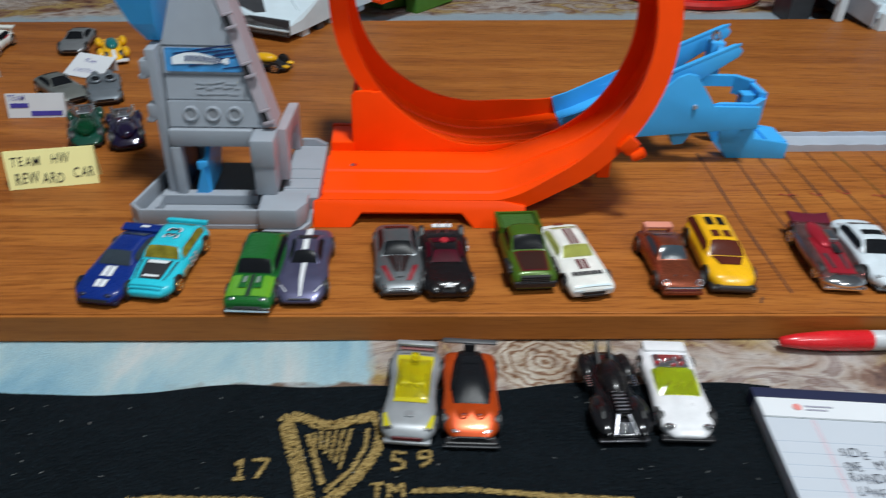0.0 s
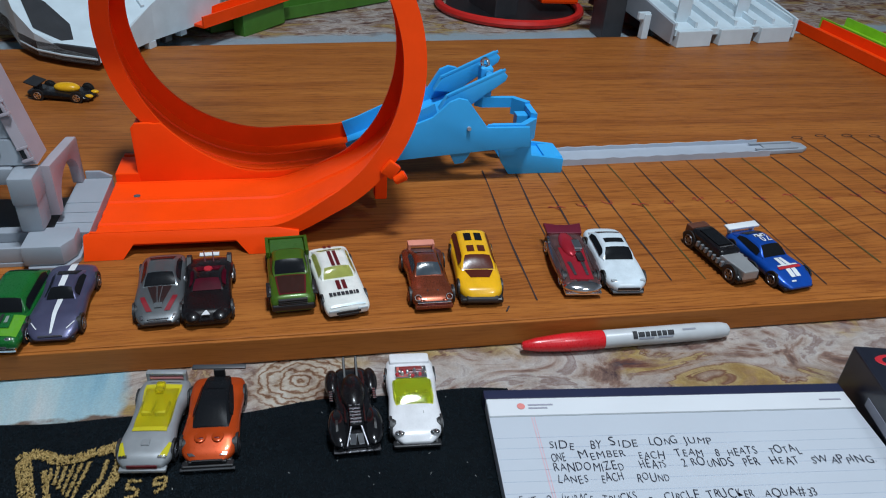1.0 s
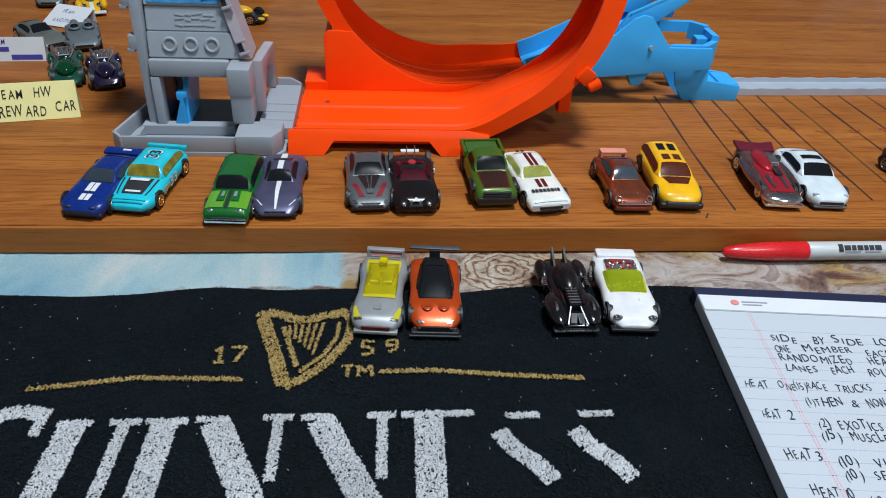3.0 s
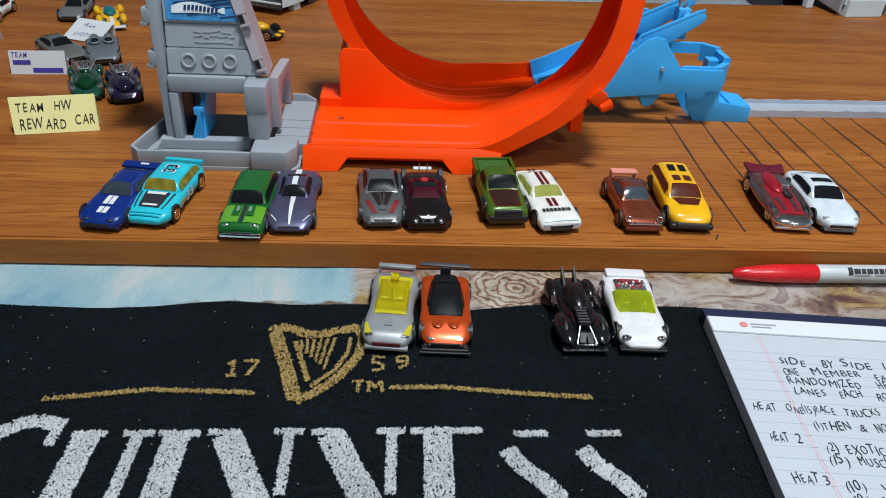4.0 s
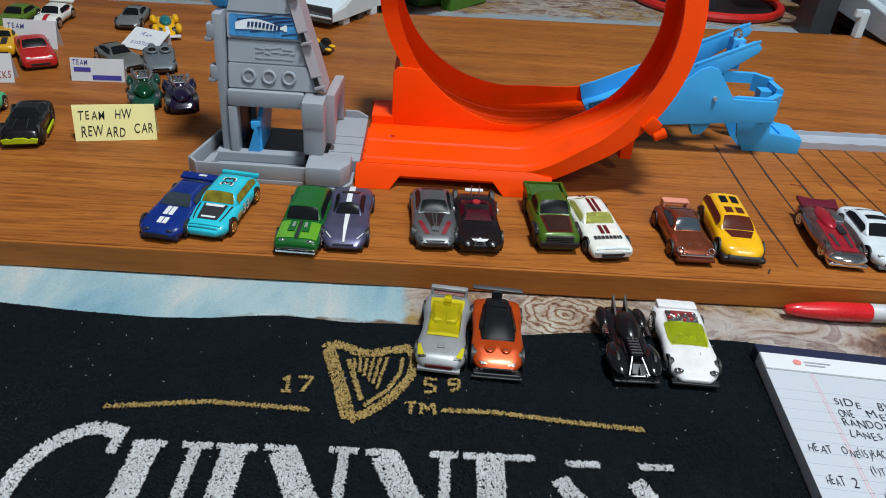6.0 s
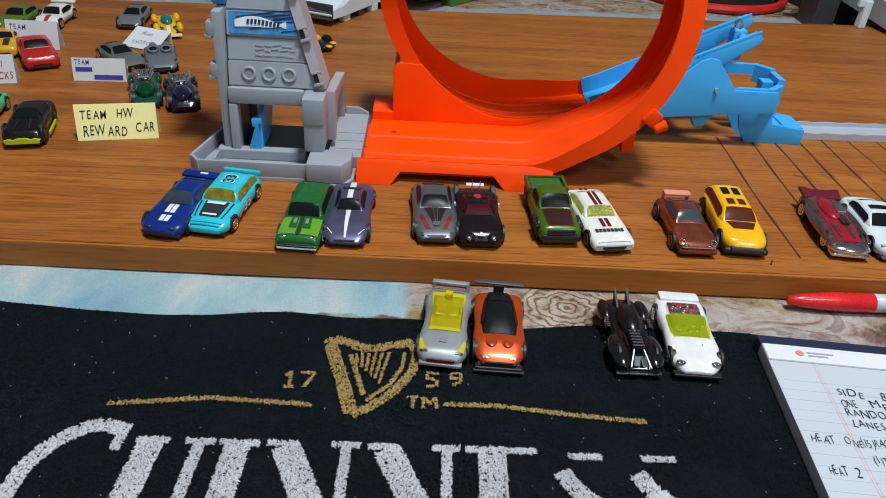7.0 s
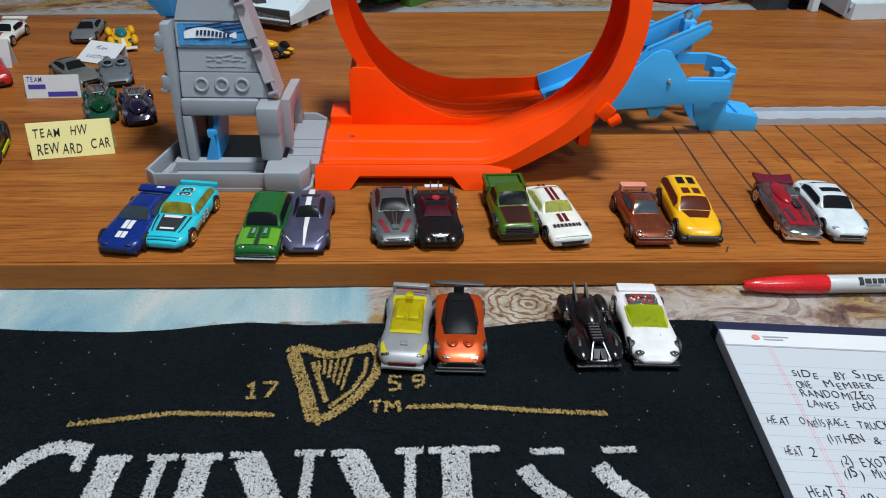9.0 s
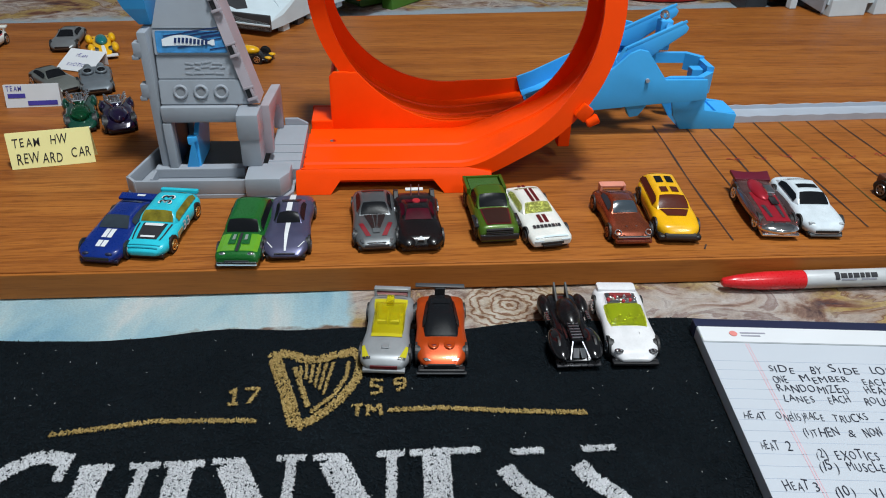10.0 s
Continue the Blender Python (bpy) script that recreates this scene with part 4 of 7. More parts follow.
# nose creases are flat strips of darker aqua, their shade put into the colour
toy_car("aqua toy stock car numbered 33 with black bonnet panel", -0.0712, 0.0110, 0, -8, AQUA, 0.067, 0.0300, cabin=CAB2, glass=AMBERGLASS, rim=GOLDRIM, lamps=None, grille=None, extras=aqua_extras,
        decals=[("bonnet_panel", INK, (0.13, 0.37, -0.42, 0.42, -0.52, 0.52)), ("bonnet_stripe", INK, (0.12, 0.37, -0.60, -0.55, -0.74, -0.66)), ("bonnet_stripe", INK, (0.12, 0.37, 0.55, 0.60, 0.66, 0.74)), ("sponsor_bar", WHITE, (0.32, 0.36, -0.40, 0.36, -0.42, 0.40, 0.0006)), ("sponsor_bar", WHITE, (0.15, 0.175, -0.30, 0.30, -0.30, 0.30, 0.0006)), ("nose_crease_shade", plain("aqua_crease_shade", (0.01, 0.28, 0.38), 0.3), (0.020, 0.030, -0.8, 0.8)), ("nose_crease_shade", MATS["aqua_crease_shade"], (0.05, 0.058, -0.8, 0.8))])

# 3 green muscle car
GREEN = paint("green", (0.008, 0.105, 0.018))
CAB3 = (0.32, 0.42, 0.80, 0.99, 0.88, 0.72, 0.0190)
toy_car("green toy muscle car with lime bonnet and chrome bumper", -0.0140, -0.0005, 0, -2.5, GREEN, 0.068, 0.0275, [(0, 0.0098), (0.03, 0.0112), (0.36, 0.0122), (0.6, 0.0124), (1, 0.0118)], BOXY, cabin=CAB3, bumper=CHROME, grille=DARKGREY, lamps=CHROME, rim=CHROME,
        decals=[("bonnet_panel", LIME, (0.05, 0.31, -0.90, -0.12, -0.88, -0.12)), ("bonnet_panel", LIME, (0.05, 0.31, 0.12, 0.90, 0.12, 0.88)), ("bonnet_line", INK, (0.04, 0.32, -0.06, 0.06, -0.06, 0.06, 0.0005)), ("scoop", GREEN, (0.14, 0.30, -0.48, -0.14, -0.44, -0.14, 0.0009)), ("scoop", GREEN, (0.14, 0.30, 0.14, 0.48, 0.14, 0.44, 0.0009)), ("scoop_slot", plain("grey_print", (0.2, 0.25, 0.22), 0.4), (0.20, 0.28, -0.34, -0.20, -0.32, -0.20, 0.0012)), ("scoop_slot", MATS["grey_print"], (0.20, 0.28, 0.20, 0.34, 0.20, 0.32, 0.0012))])

# 4 purple-grey sports car with a white centre stripe
PURP = paint("purple_grey", (0.085, 0.085, 0.155), 0.45)
CAB4 = (0.40, 0.50, 0.66, 0.84, 0.66, 0.44, 0.0165)
SPORT = [(0, 0.0062), (0.05, 0.0078), (0.22, 0.0115), (0.4, 0.0112), (0.6, 0.0115), (0.8, 0.0128), (0.95, 0.0112), (1, 0.0090)]
SPORTW = [(0, 0.68), (0.08, 0.86), (0.2, 1.0), (0.36, 0.95), (0.55, 0.88), (0.78, 1.0), (0.92, 0.90), (1, 0.70)]


def stripe_over(car, sh):
    roof_patch(car, sh, CAB4, -0.26, 0.26, 0, 1, WHITE)


toy_car("purple-grey toy sports car with white centre stripe", 0.0132, 0.0055, 0, 0, PURP, 0.069, 0.0295, SPORT, SPORTW, cabin=CAB4, extras=stripe_over, lamps=None, grille=None, rim=GUN, bumper=None,
        decals=[("stripe", WHITE, (0.03, 0.42, -0.05, 0.05, -0.11, 0.11)), ("stripe", WHITE, (0.80, 0.99, -0.14, 0.14)), ("headlight", WHITE, (0.07, 0.14, -0.66, -0.60, -0.84, -0.80)), ("headlight", WHITE, (0.07, 0.14, 0.60, 0.66, 0.80, 0.84)), ("front_lip", CHROME, (0.0, 0.012, -0.6, 0.6))])

# 5 silver coupe with dark red bonnet marks
SILV = paint("steel_grey", (0.12, 0.13, 0.138), 0.5)
CAB5 = (0.40, 0.54, 0.72, 0.92, 0.80, 0.58, 0.0172)
toy_car("steel grey toy coupe with dark red bonnet stripes", 0.0685, 0.0135, 0, 3, SILV, 0.067, 0.0290, SPORT[:3] + [(0.45, 0.0122), (0.8, 0.0126), (1, 0.0105)], SPORTW[:2] + [(0.2, 1), (0.5, 0.95), (0.8, 1), (1, 0.82)], cabin=CAB5, rim=GUN, lamps=None, grille=DARKGREY,
        decals=[("bonnet_mark", plain("deep_red_print", (0.20, 0.010, 0.018), 0.35), (0.10, 0.27, -0.50, -0.26, -0.74, -0.56)), ("bonnet_mark", MATS["deep_red_print"], (0.10, 0.27, 0.26, 0.50, 0.56, 0.74)), ("mouth_slat", CHROME, (0.0, 0.012, -0.5, 0.5)), ("headlight", CHROME, (0.03, 0.07, -0.86, -0.70)), ("headlight", CHROME, (0.03, 0.07, 0.70, 0.86)), ("bonnet_panel", plain("bonnet_black", (0.022, 0.013, 0.013), 0.3), (0.17, 0.41, -0.16, 0.16, -0.50, 0.50)), ("bonnet_badge", SILV, (0.13, 0.18, -0.16, 0.16, -0.16, 0.16, 0.0008)), ("bonnet_line", SILV, (0.18, 0.41, -0.05, -0.02, -0.14, -0.09, 0.0006)), ("bonnet_line", SILV, (0.18, 0.41, 0.02, 0.05, 0.09, 0.14, 0.0006)), ("lip_slat", CHROME, (0.022, 0.030, -0.55, 0.55))])

# 6 black fin car with red glow canopy
BLK = paint("black", (0.006, 0.005, 0.006))


def fin_extras(car, sh):
    for side in (-1, 1):
        part("nose_lobe", ball(1, Matrix.Translation((side * 0.0076, sh.y(0.12), 0.0072)) @ Matrix.Diagonal((0.0062, 0.0090, 0.0034, 1)), None, 14), BLK, car, smooth=True)
        part("side_mark", box(side * sh.half(0.7) - 0.0004, side * sh.half(0.7) + 0.0004, sh.y(0.62), sh.y(0.66), 0.0090, 0.0112), WHITE, car)
    part("emblem", cyl(0.0028, 0.0024, 0.0010, pose(0, sh.y(0.66), 0.0157), 16), RED, car)
    for side in (-1, 1):
        part("antenna", cyl(0.0005, 0.0003, 0.009, pose(side * 0.0026, sh.y(0.86), 0.0165), 8), plain("pink_metal", (0.6, 0.25, 0.28), 0.3, 0.6), car)
        part("tail_fin", prism([(0.013, 0.008), (0.033, 0.009), (0.030, 0.0138), (0.026, 0.0145)], side * 0.0122 - 0.0018, side * 0.0122 + 0.0012, "x", 0.0004), RUBBER, car)
    part("tail_plate", box(-0.006, 0.006, sh.y(0.93), sh.y(0.99), 0.0140, 0.0148, 0.0002), WHITE, car)
    part("nose_mark", prism([(-0.0024, sh.y(0.005)), (0.0024, sh.y(0.005)), (0, sh.y(0.09))], sh.top(0.05) + 0.0002, sh.top(0.05) + 0.0006, "z"), WHITE, car)


toy_car("black toy car with twin fins and a ruby canopy", 0.0955, 0.0120, 0, 2, BLK, 0.061, 0.0300, [(0, 0.0075), (0.06, 0.0105), (0.3, 0.0122), (0.5, 0.0125), (0.8, 0.0135), (1, 0.0120)], [(0, 0.75), (0.05, 0.92), (0.18, 1.0), (0.4, 0.92), (0.6, 0.90), (0.8, 1.0), (1, 0.9)], cabin=(0.34, 0.50, 0.60, 0.80, 0.72, 0.52, 0.0158), glass=plain("ruby_canopy", (0.06, 0.002, 0.010), 0.5, 0, 0.0, 0.3, 0, 90, 0.08), extras=fin_extras, lamps=None, grille=None, rim=GUN)

# 7 olive green pickup
OLIVE = paint("olive_green", (0.055, 0.118, 0.008), 0.2)
CAB7 = (0.33, 0.45, 0.62, 0.70, 0.84, 0.72, 0.0225)


def truck_extras(car, sh):
    part("bed_floor", box(-0.0105, 0.0105, sh.y(0.72), sh.y(0.975), 0.0142, 0.0156), paint("bed_green", (0.045, 0.11, 0.02)), car)
    for side in (-1, 1):
        part("bed_wall", box(side * 0.0125 - 0.0011, side * 0.0125 + 0.0011, sh.y(0.70), sh.y(0.99), 0.0130, 0.0172, 0.0005), OLIVE, car)
    part("tailgate", box(-0.0115, 0.0115, sh.y(0.965), sh.y(0.99), 0.0130, 0.0170, 0.0005), OLIVE, car)
    part("front_guard", box(-0.0125, 0.0125, sh.y(0.0) - 0.0012, sh.y(0.03), 0.0050, 0.0090, 0.0010), BLACK, car)
    for k in range(3):
        part("grille_bar", box(-0.0085, 0.0085, sh.y(0) - 0.0008, sh.y(0) + 0.0010, 0.0094 + k * 0.0013, 0.0100 + k * 0.0013), DARKGREY, car)
    for side in (-1, 1):
        part("fender", box(side * 0.0135 - 0.0016, side * 0.0135 + 0.0016, sh.y(0.08), sh.y(0.30), 0.0108, 0.0124, 0.0006), BLACK, car)


toy_car("olive green toy pickup truck with dark red bonnet panel", 0.1450, 0.0195, 0, 3.5, OLIVE, 0.066, 0.0275, [(0, 0.0125), (0.04, 0.0142), (0.33, 0.0155), (0.7, 0.0152), (1, 0.0148)], BOXY, cabin=CAB7, extras=truck_extras, lamps=None, grille=None, r=0.0062, rim=BLACK,
        decals=[("panel_edge", DKRED, (0.05, 0.325, -0.60, 0.60, -0.70, 0.70)), ("bonnet_panel", plain("brown_black_print", (0.030, 0.010, 0.007), 0.35), (0.065, 0.31, -0.54, 0.54, -0.62, 0.62, 0.0005))])

# 8 white coupe with maroon stripes and lettered bonnet, drawn as bars
CAB8 = (0.40, 0.52, 0.78, 0.94, 0.84, 0.64, 0.0168)


def penn_extras(car, sh):
    part("lower_grille", box(-0.0062, 0.0062, sh.y(0) - 0.0012, sh.y(0) + 0.0010, 0.0036, 0.0052, 0.0003), BLACK, car)
    for side in (-1, 1):
        part("headlight", box(side * 0.0088 - 0.0030, side * 0.0088 + 0.0030, sh.y(0) - 0.0003, sh.y(0) + 0.0012, 0.0066, 0.0080, 0.0003), plain("ice_lamp", (0.55, 0.62, 0.66), 0.2), car)
    for x0, x1 in ((-0.30, -0.06), (0.06, 0.30)):
        roof_patch(car, sh, CAB8, x0, x1, 0, 1, DKRED)
    x = -0.0092
    for k in range(8):
        w = (0.0017, 0.0018, 0.0020, 0.0020, 0.0018, 0.0021, 0.0009, 0.0016)[k]
        part("sponsor_bar", sheet_patch(lambda u, v, x=x, w=w: (x + w * u, sh.y(0.150 + 0.050 * v), sh.z(0.150 + 0.05 * v, 0.4) + 0.0006), 1, 2), INK, car)
        x += w + 0.0006


toy_car("white toy coupe with maroon stripes and yellow windows", 0.1775, 0.0130, 0, 9, paint("white", (0.70, 0.70, 0.66)), 0.066, 0.0285, [(0, 0.0085), (0.02, 0.0105), (0.36, 0.0118), (0.6, 0.0122), (1, 0.0120)], BOXY, cabin=CAB8, extras=penn_extras, glass=tinted_glass("olive_window", (0.60, 0.62, 0.15)), lamps=None, rim=GUN,
        decals=[("stripe", DKRED, (0.24, 0.38, -0.22, -0.04)), ("stripe", DKRED, (0.24, 0.38, 0.04, 0.22)), ("stripe", DKRED, (0.95, 0.99, -0.20, -0.04)), ("stripe", DKRED, (0.95, 0.99, 0.04, 0.20)), ("nose_panel", plain("ice_print", (0.6, 0.7, 0.74), 0.3), (0.012, 0.028, -0.8, 0.8))])

# 9 copper sports car
COPPER = plain("car_paint_copper", (0.25, 0.058, 0.025), 0.27, 0.6, 0.3, 0.25, 0, 120)
CAB9 = (0.36, 0.50, 0.66, 0.88, 0.72, 0.54, 0.0178)


def copper_extras(car, sh):
    spoiler(car, sh, 0.93, 0.0152, 0.0055, plain("salmon_plastic", (0.62, 0.24, 0.17), 0.4), 0.56, False)
    part("nose_strip", box(-0.0105, 0.0105, sh.y(0) - 0.0004, sh.y(0.02), 0.0072, 0.0080, 0.0003), CHROME, car)
    part("front_lip", box(-0.0118, 0.0118, sh.y(0) - 0.0014, sh.y(0.04), 0.0034, 0.0060, 0.0012), COPPER, car, smooth=30)
    for side in (-1, 1):
        part("lamp_ring", ring(0.0019, 0.0004, pose(side * 0.0098, sh.y(0.055), sh.z(0.055, 0.7) + 0.0006, 40, 0, 0), None, 16, 6), CHROME, car, smooth=True)
        part("bonnet_rivet", cyl(0.0006, 0.0006, 0.0006, pose(side * 0.0032, sh.y(0.14), sh.z(0.14, 0.2) + 0.0003), 8), CHROME, car)


toy_car("metallic copper toy sports car with flared arches", 0.2300, 0.0145, 0, 0, COPPER, 0.061, 0.0290, [(0, 0.0070), (0.05, 0.0090), (0.20, 0.0112), (0.36, 0.0120), (0.6, 0.0124), (0.85, 0.0130), (1, 0.0105)], [(0, 0.74), (0.06, 0.86), (0.19, 1.0), (0.32, 0.86), (0.6, 0.86), (0.78, 1.02), (0.92, 0.95), (1, 0.82)], cabin=CAB9, extras=copper_extras, glass=plain("grey_window", (0.04, 0.055, 0.07), 0.15, 0, 0.1), lamps=COPPER, grille=DKRED, rim=COPPER, wheels=(0.19, 0.80))

# 10 yellow off-roader with roof windows
YEL = paint("yellow", (0.80, 0.42, 0.008))
CAB10 = (0.30, 0.46, 0.90, 0.99, 0.88, 0.66, 0.0198)
BROWNG = plain("brown_window", (0.085, 0.018, 0.010), 0.22, 0, 0.05, 0.12, 0, 60, 0.2)


def yellow_extras(car, sh):
    for a, b in ((0.10, 0.34), (0.55, 0.86)):
        for x0, x1 in ((-0.62, -0.12), (0.12, 0.62)):
            roof_patch(car, sh, CAB10, x0, x1, a, b, BROWNG if a < 0.3 else SMOKE, "roof_window")
    part("lower_guard", box(-0.0138, 0.0138, sh.y(0.0) - 0.0006, sh.y(0.99), 0.0026, 0.0066, 0.0019, 3), BLACK, car, smooth=30)
    part("front_guard", box(-0.0100, 0.0100, sh.y(0.0) - 0.0018, sh.y(0.03), 0.0048, 0.0078, 0.0009), DARKGREY, car)


toy_car("yellow toy off-roader with brown windscreen and roof windows", 0.2610, 0.0170, 0, -4, YEL, 0.068, 0.0290, [(0, 0.0090), (0.04, 0.0118), (0.30, 0.0140), (0.6, 0.0145), (1, 0.0140)], None, cabin=CAB10, glass=BROWNG, extras=yellow_extras, lamps=None, grille=None, rim=BLACK, r=0.0054,
        decals=[("bonnet_window", BROWNG, (0.20, 0.31, -0.42, 0.42, -0.66, 0.66))])

# 11 red and chrome fantasy racer
REDM = paint("wine_red", (0.36, 0.014, 0.028), 0.3)
REDCHROME = plain("red_chrome_body", (0.40, 0.20, 0.19), 0.2, 0.85, 0.3, 0.35, 0, 160)


def racer_extras(car, sh):
    part("tail_wing", moved(prism([(-0.0125, -0.006), (0.0125, -0.006), (0.0135, 0.005), (0.005, 0.0030), (-0.005, 0.0030), (-0.0135, 0.005)], -0.0012, 0.0012, "z", 0.0005), pose(0, sh.y(0.940), 0.0140, 10, 0, 0)), plain("maroon_plastic", (0.11, 0.006, 0.020), 0.35, 0, 0.3), car)
    part("cockpit", ball(1, Matrix.Translation((-0.001, sh.y(0.66), 0.0128)) @ Matrix.Diagonal((0.0060, 0.015, 0.0030, 1)), None, 16), REDM, car, smooth=True)
    part("engine", box(0.0005, 0.0062, sh.y(0.50), sh.y(0.66), 0.0138, 0.0172, 0.0008), CHROME, car, "chrome engine block")
    part("engine_well", box(0.0012, 0.0060, sh.y(0.36), sh.y(0.50), 0.0128, 0.0137, 0.0003), BLACK, car)
    part("nose_chrome", box(-0.0122, 0.0122, sh.y(0.0) - 0.0010, sh.y(0.10), 0.0030, 0.0050, 0.0009), CHROME, car, smooth=30)
    part("nose_chrome", ball(1, Matrix.Translation((0, sh.y(0.07), 0.0066)) @ Matrix.Diagonal((0.0132, 0.0072, 0.0036, 1)), None, 18), CHROME, car, smooth=30)
    for side in (-1, 1):
        part("side_pod", moved(ball(1, Matrix.Diagonal((0.0030, 0.024, 0.0034, 1)), None, 14), pose(side * 0.0125, sh.y(0.45), 0.0092)), plain("chrome_red", (0.35, 0.22, 0.22), 0.15, 0.9), car, smooth=True)


toy_car("wine red and chrome toy racer with exposed engine", 0.3290, 0.0195, 0, -5, REDCHROME, 0.069, 0.0280, [(0, 0.0075), (0.06, 0.0098), (0.3, 0.0115), (0.6, 0.0130), (0.85, 0.0135), (1, 0.0115)], [(0, 0.86), (0.08, 0.92), (0.3, 0.86), (0.6, 0.9), (0.82, 0.98), (1, 0.85)], cabin=None, extras=racer_extras, lamps=None, grille=None, r=0.0056, wheels=(0.20, 0.78), rim=CHROME,
        decals=[("bonnet_panel", REDM, (0.10, 0.60, -0.62, 0.62, -0.70, 0.70, 0.0002)), ("bonnet_mark", GUN, (0.16, 0.36, -0.34, -0.20, -0.52, -0.30, 0.0005)), ("bonnet_mark", GUN, (0.16, 0.36, 0.30, 0.44, 0.24, 0.46, 0.0005)), ("nose_badge", DKRED, (0.05, 0.10, -0.30, 0.30))])

# 12 white saloon
CAB12 = (0.34, 0.48, 0.72, 0.90, 0.86, 0.66, 0.0182)


def saloon_extras(car, sh):
    part("lower_lip", box(-0.0105, 0.0105, sh.y(0) - 0.0006, sh.y(0.03), 0.0022, 0.0036, 0.0006), plain("lip_grey", (0.10, 0.11, 0.12), 0.4), car, smooth=30)
    for side in (-1, 1):
        part("headlight", box(side * 0.0096 - 0.0018, side * 0.0096 + 0.0018, sh.y(0.045), sh.y(0.075), sh.z(0.06, 0.8) - 0.0004, sh.z(0.06, 0.8) + 0.0002, 0.0002), plain("lamp_grey", (0.40, 0.44, 0.47), 0.2), car)
    roof_patch(car, sh, CAB12, -0.70, 0.70, 0.30, 0.62, SMOKE, "roof_window")
    part("door_stripe", box(-sh.half(0.5) - 0.0004, -sh.half(0.5) - 0.0001, sh.y(0.16), sh.y(0.40), 0.0058, 0.0074), plain("blue_print", (0.03, 0.16, 0.5), 0.3), car)


toy_car("white toy saloon with black windows and roof window", 0.3600, 0.0190, 0, -4, paint("cool_white", (0.60, 0.67, 0.72)), 0.069, 0.0290, [(0, 0.0088), (0.03, 0.0105), (0.34, 0.0122), (0.6, 0.0126), (1, 0.0122)], None, cabin=CAB12, extras=saloon_extras, lamps=None, rim=GUN)

# 13 black and silver hot rod
def rod_extras(car, sh):
    part("cowl", box(-0.0090, 0.0090, sh.y(0.34), sh.y(0.88), 0.0080, 0.0156, 0.0032, 3), BLK, car, smooth=40)
    part("roof_glass", box(-0.0058, 0.0058, sh.y(0.46), sh.y(0.80), 0.0154, 0.0164, 0.0006), SMOKE, car)
    part("screen_edge", box(-0.0058, 0.0058, sh.y(0.425), sh.y(0.44), 0.0150, 0.0160, 0.0003), CHROME, car)
    part("nose_panel", prism([(-0.0060, sh.y(-0.01)), (0.0060, sh.y(-0.01)), (0.0086, sh.y(0.42)), (-0.0086, sh.y(0.42))], 0.0060, 0.0128, "z", 0.0008), plain("silver_panel", (0.42, 0.43, 0.44), 0.35, 0.5), car)
    for side in (-1, 1):
        for k in range(7):
            part("side_louvre", box(side * 0.0098 - 0.0014, side * 0.0098 + 0.0014, sh.y(0.26 + 0.07 * k), sh.y(0.29 + 0.07 * k), 0.0070, 0.0108, 0.0003), plain("silver_louvre", (0.30, 0.32, 0.34), 0.35, 0.5), car)
    part("tail_block", box(-0.0080, 0.0080, sh.y(0.88), sh.y(0.99), 0.0080, 0.0150, 0.0010), plain("brown_plastic", (0.10, 0.035, 0.02), 0.4), car)


toy_car("black and silver toy hot rod with open wheels", 0.4480, 0.0215, 0, 9, BLK, 0.064, 0.0200, [(0, 0.0080), (0.05, 0.0090), (0.5, 0.0098), (1, 0.0098)], BOXY, cabin=None, extras=rod_extras, lamps=None, grille=GUN, r=0.0058, wheels=(0.14, 0.86), rim=GUN)

# 14 blue and white striped racer
CAB14 = (0.40, 0.54, 0.72, 0.90, 0.80, 0.58, 0.0172)
CBLUE = paint("racing_blue", (0.008, 0.070, 0.40), 0.35)


def racer2_extras(car, sh):
    spoiler(car, sh, 0.95, 0.0148, 0.0062, WHITE, 0.92)
    lettering(car, sh, "70", 0.66, 0.005, 0.0085, WHITE, 0.009, CAB14[-1] + 0.0005, 180)
    roof_patch(car, sh, CAB14, -0.5, 0.5, 0.72, 0.98, WHITE, "roof_panel")
    for k in range(3):
        roof_patch(car, sh, CAB14, -0.45 + 0.33 * k, -0.29 + 0.33 * k, 0.72 + 0.13 * (k % 2), 0.85 + 0.13 * (k % 2), INK, "checker", 0.0006)


toy_car("blue toy racing coupe with white bonnet stripes", 0.4815, 0.0105, 0, 9, CBLUE, 0.070, 0.0300, SPORT, SPORTW, cabin=CAB14, extras=racer2_extras, lamps=None, grille=None, rim=GUN, glass=SMOKE,
        decals=[("bonnet_stripe", WHITE, (0.10, 0.39, -0.30, -0.03, -0.22, -0.02)), ("bonnet_stripe", WHITE, (0.10, 0.39, 0.03, 0.30, 0.02, 0.22)), ("bonnet_bar", RED, (0.20, 0.235, -0.62, 0.62, -0.62, 0.62, 0.0006)), ("bonnet_bar", WHITE, (0.24, 0.26, -0.55, 0.55, -0.55, 0.55, 0.0006)), ("nose_mark", WHITE, (0.05, 0.065, -0.5, -0.2))])

# ---- the pairs on the towel ----
TZ = -0.0160
ROUND = [(0, 0.60), (0.04, 0.78), (0.12, 0.94), (0.24, 1.0), (0.5, 0.93), (0.8, 1.0), (0.94, 0.94), (1, 0.84)]
SILVER = plain("car_paint_silver", (0.30, 0.315, 0.33), 0.42, 0.4, 0.03, 0.14, 0, 90, 0.3)


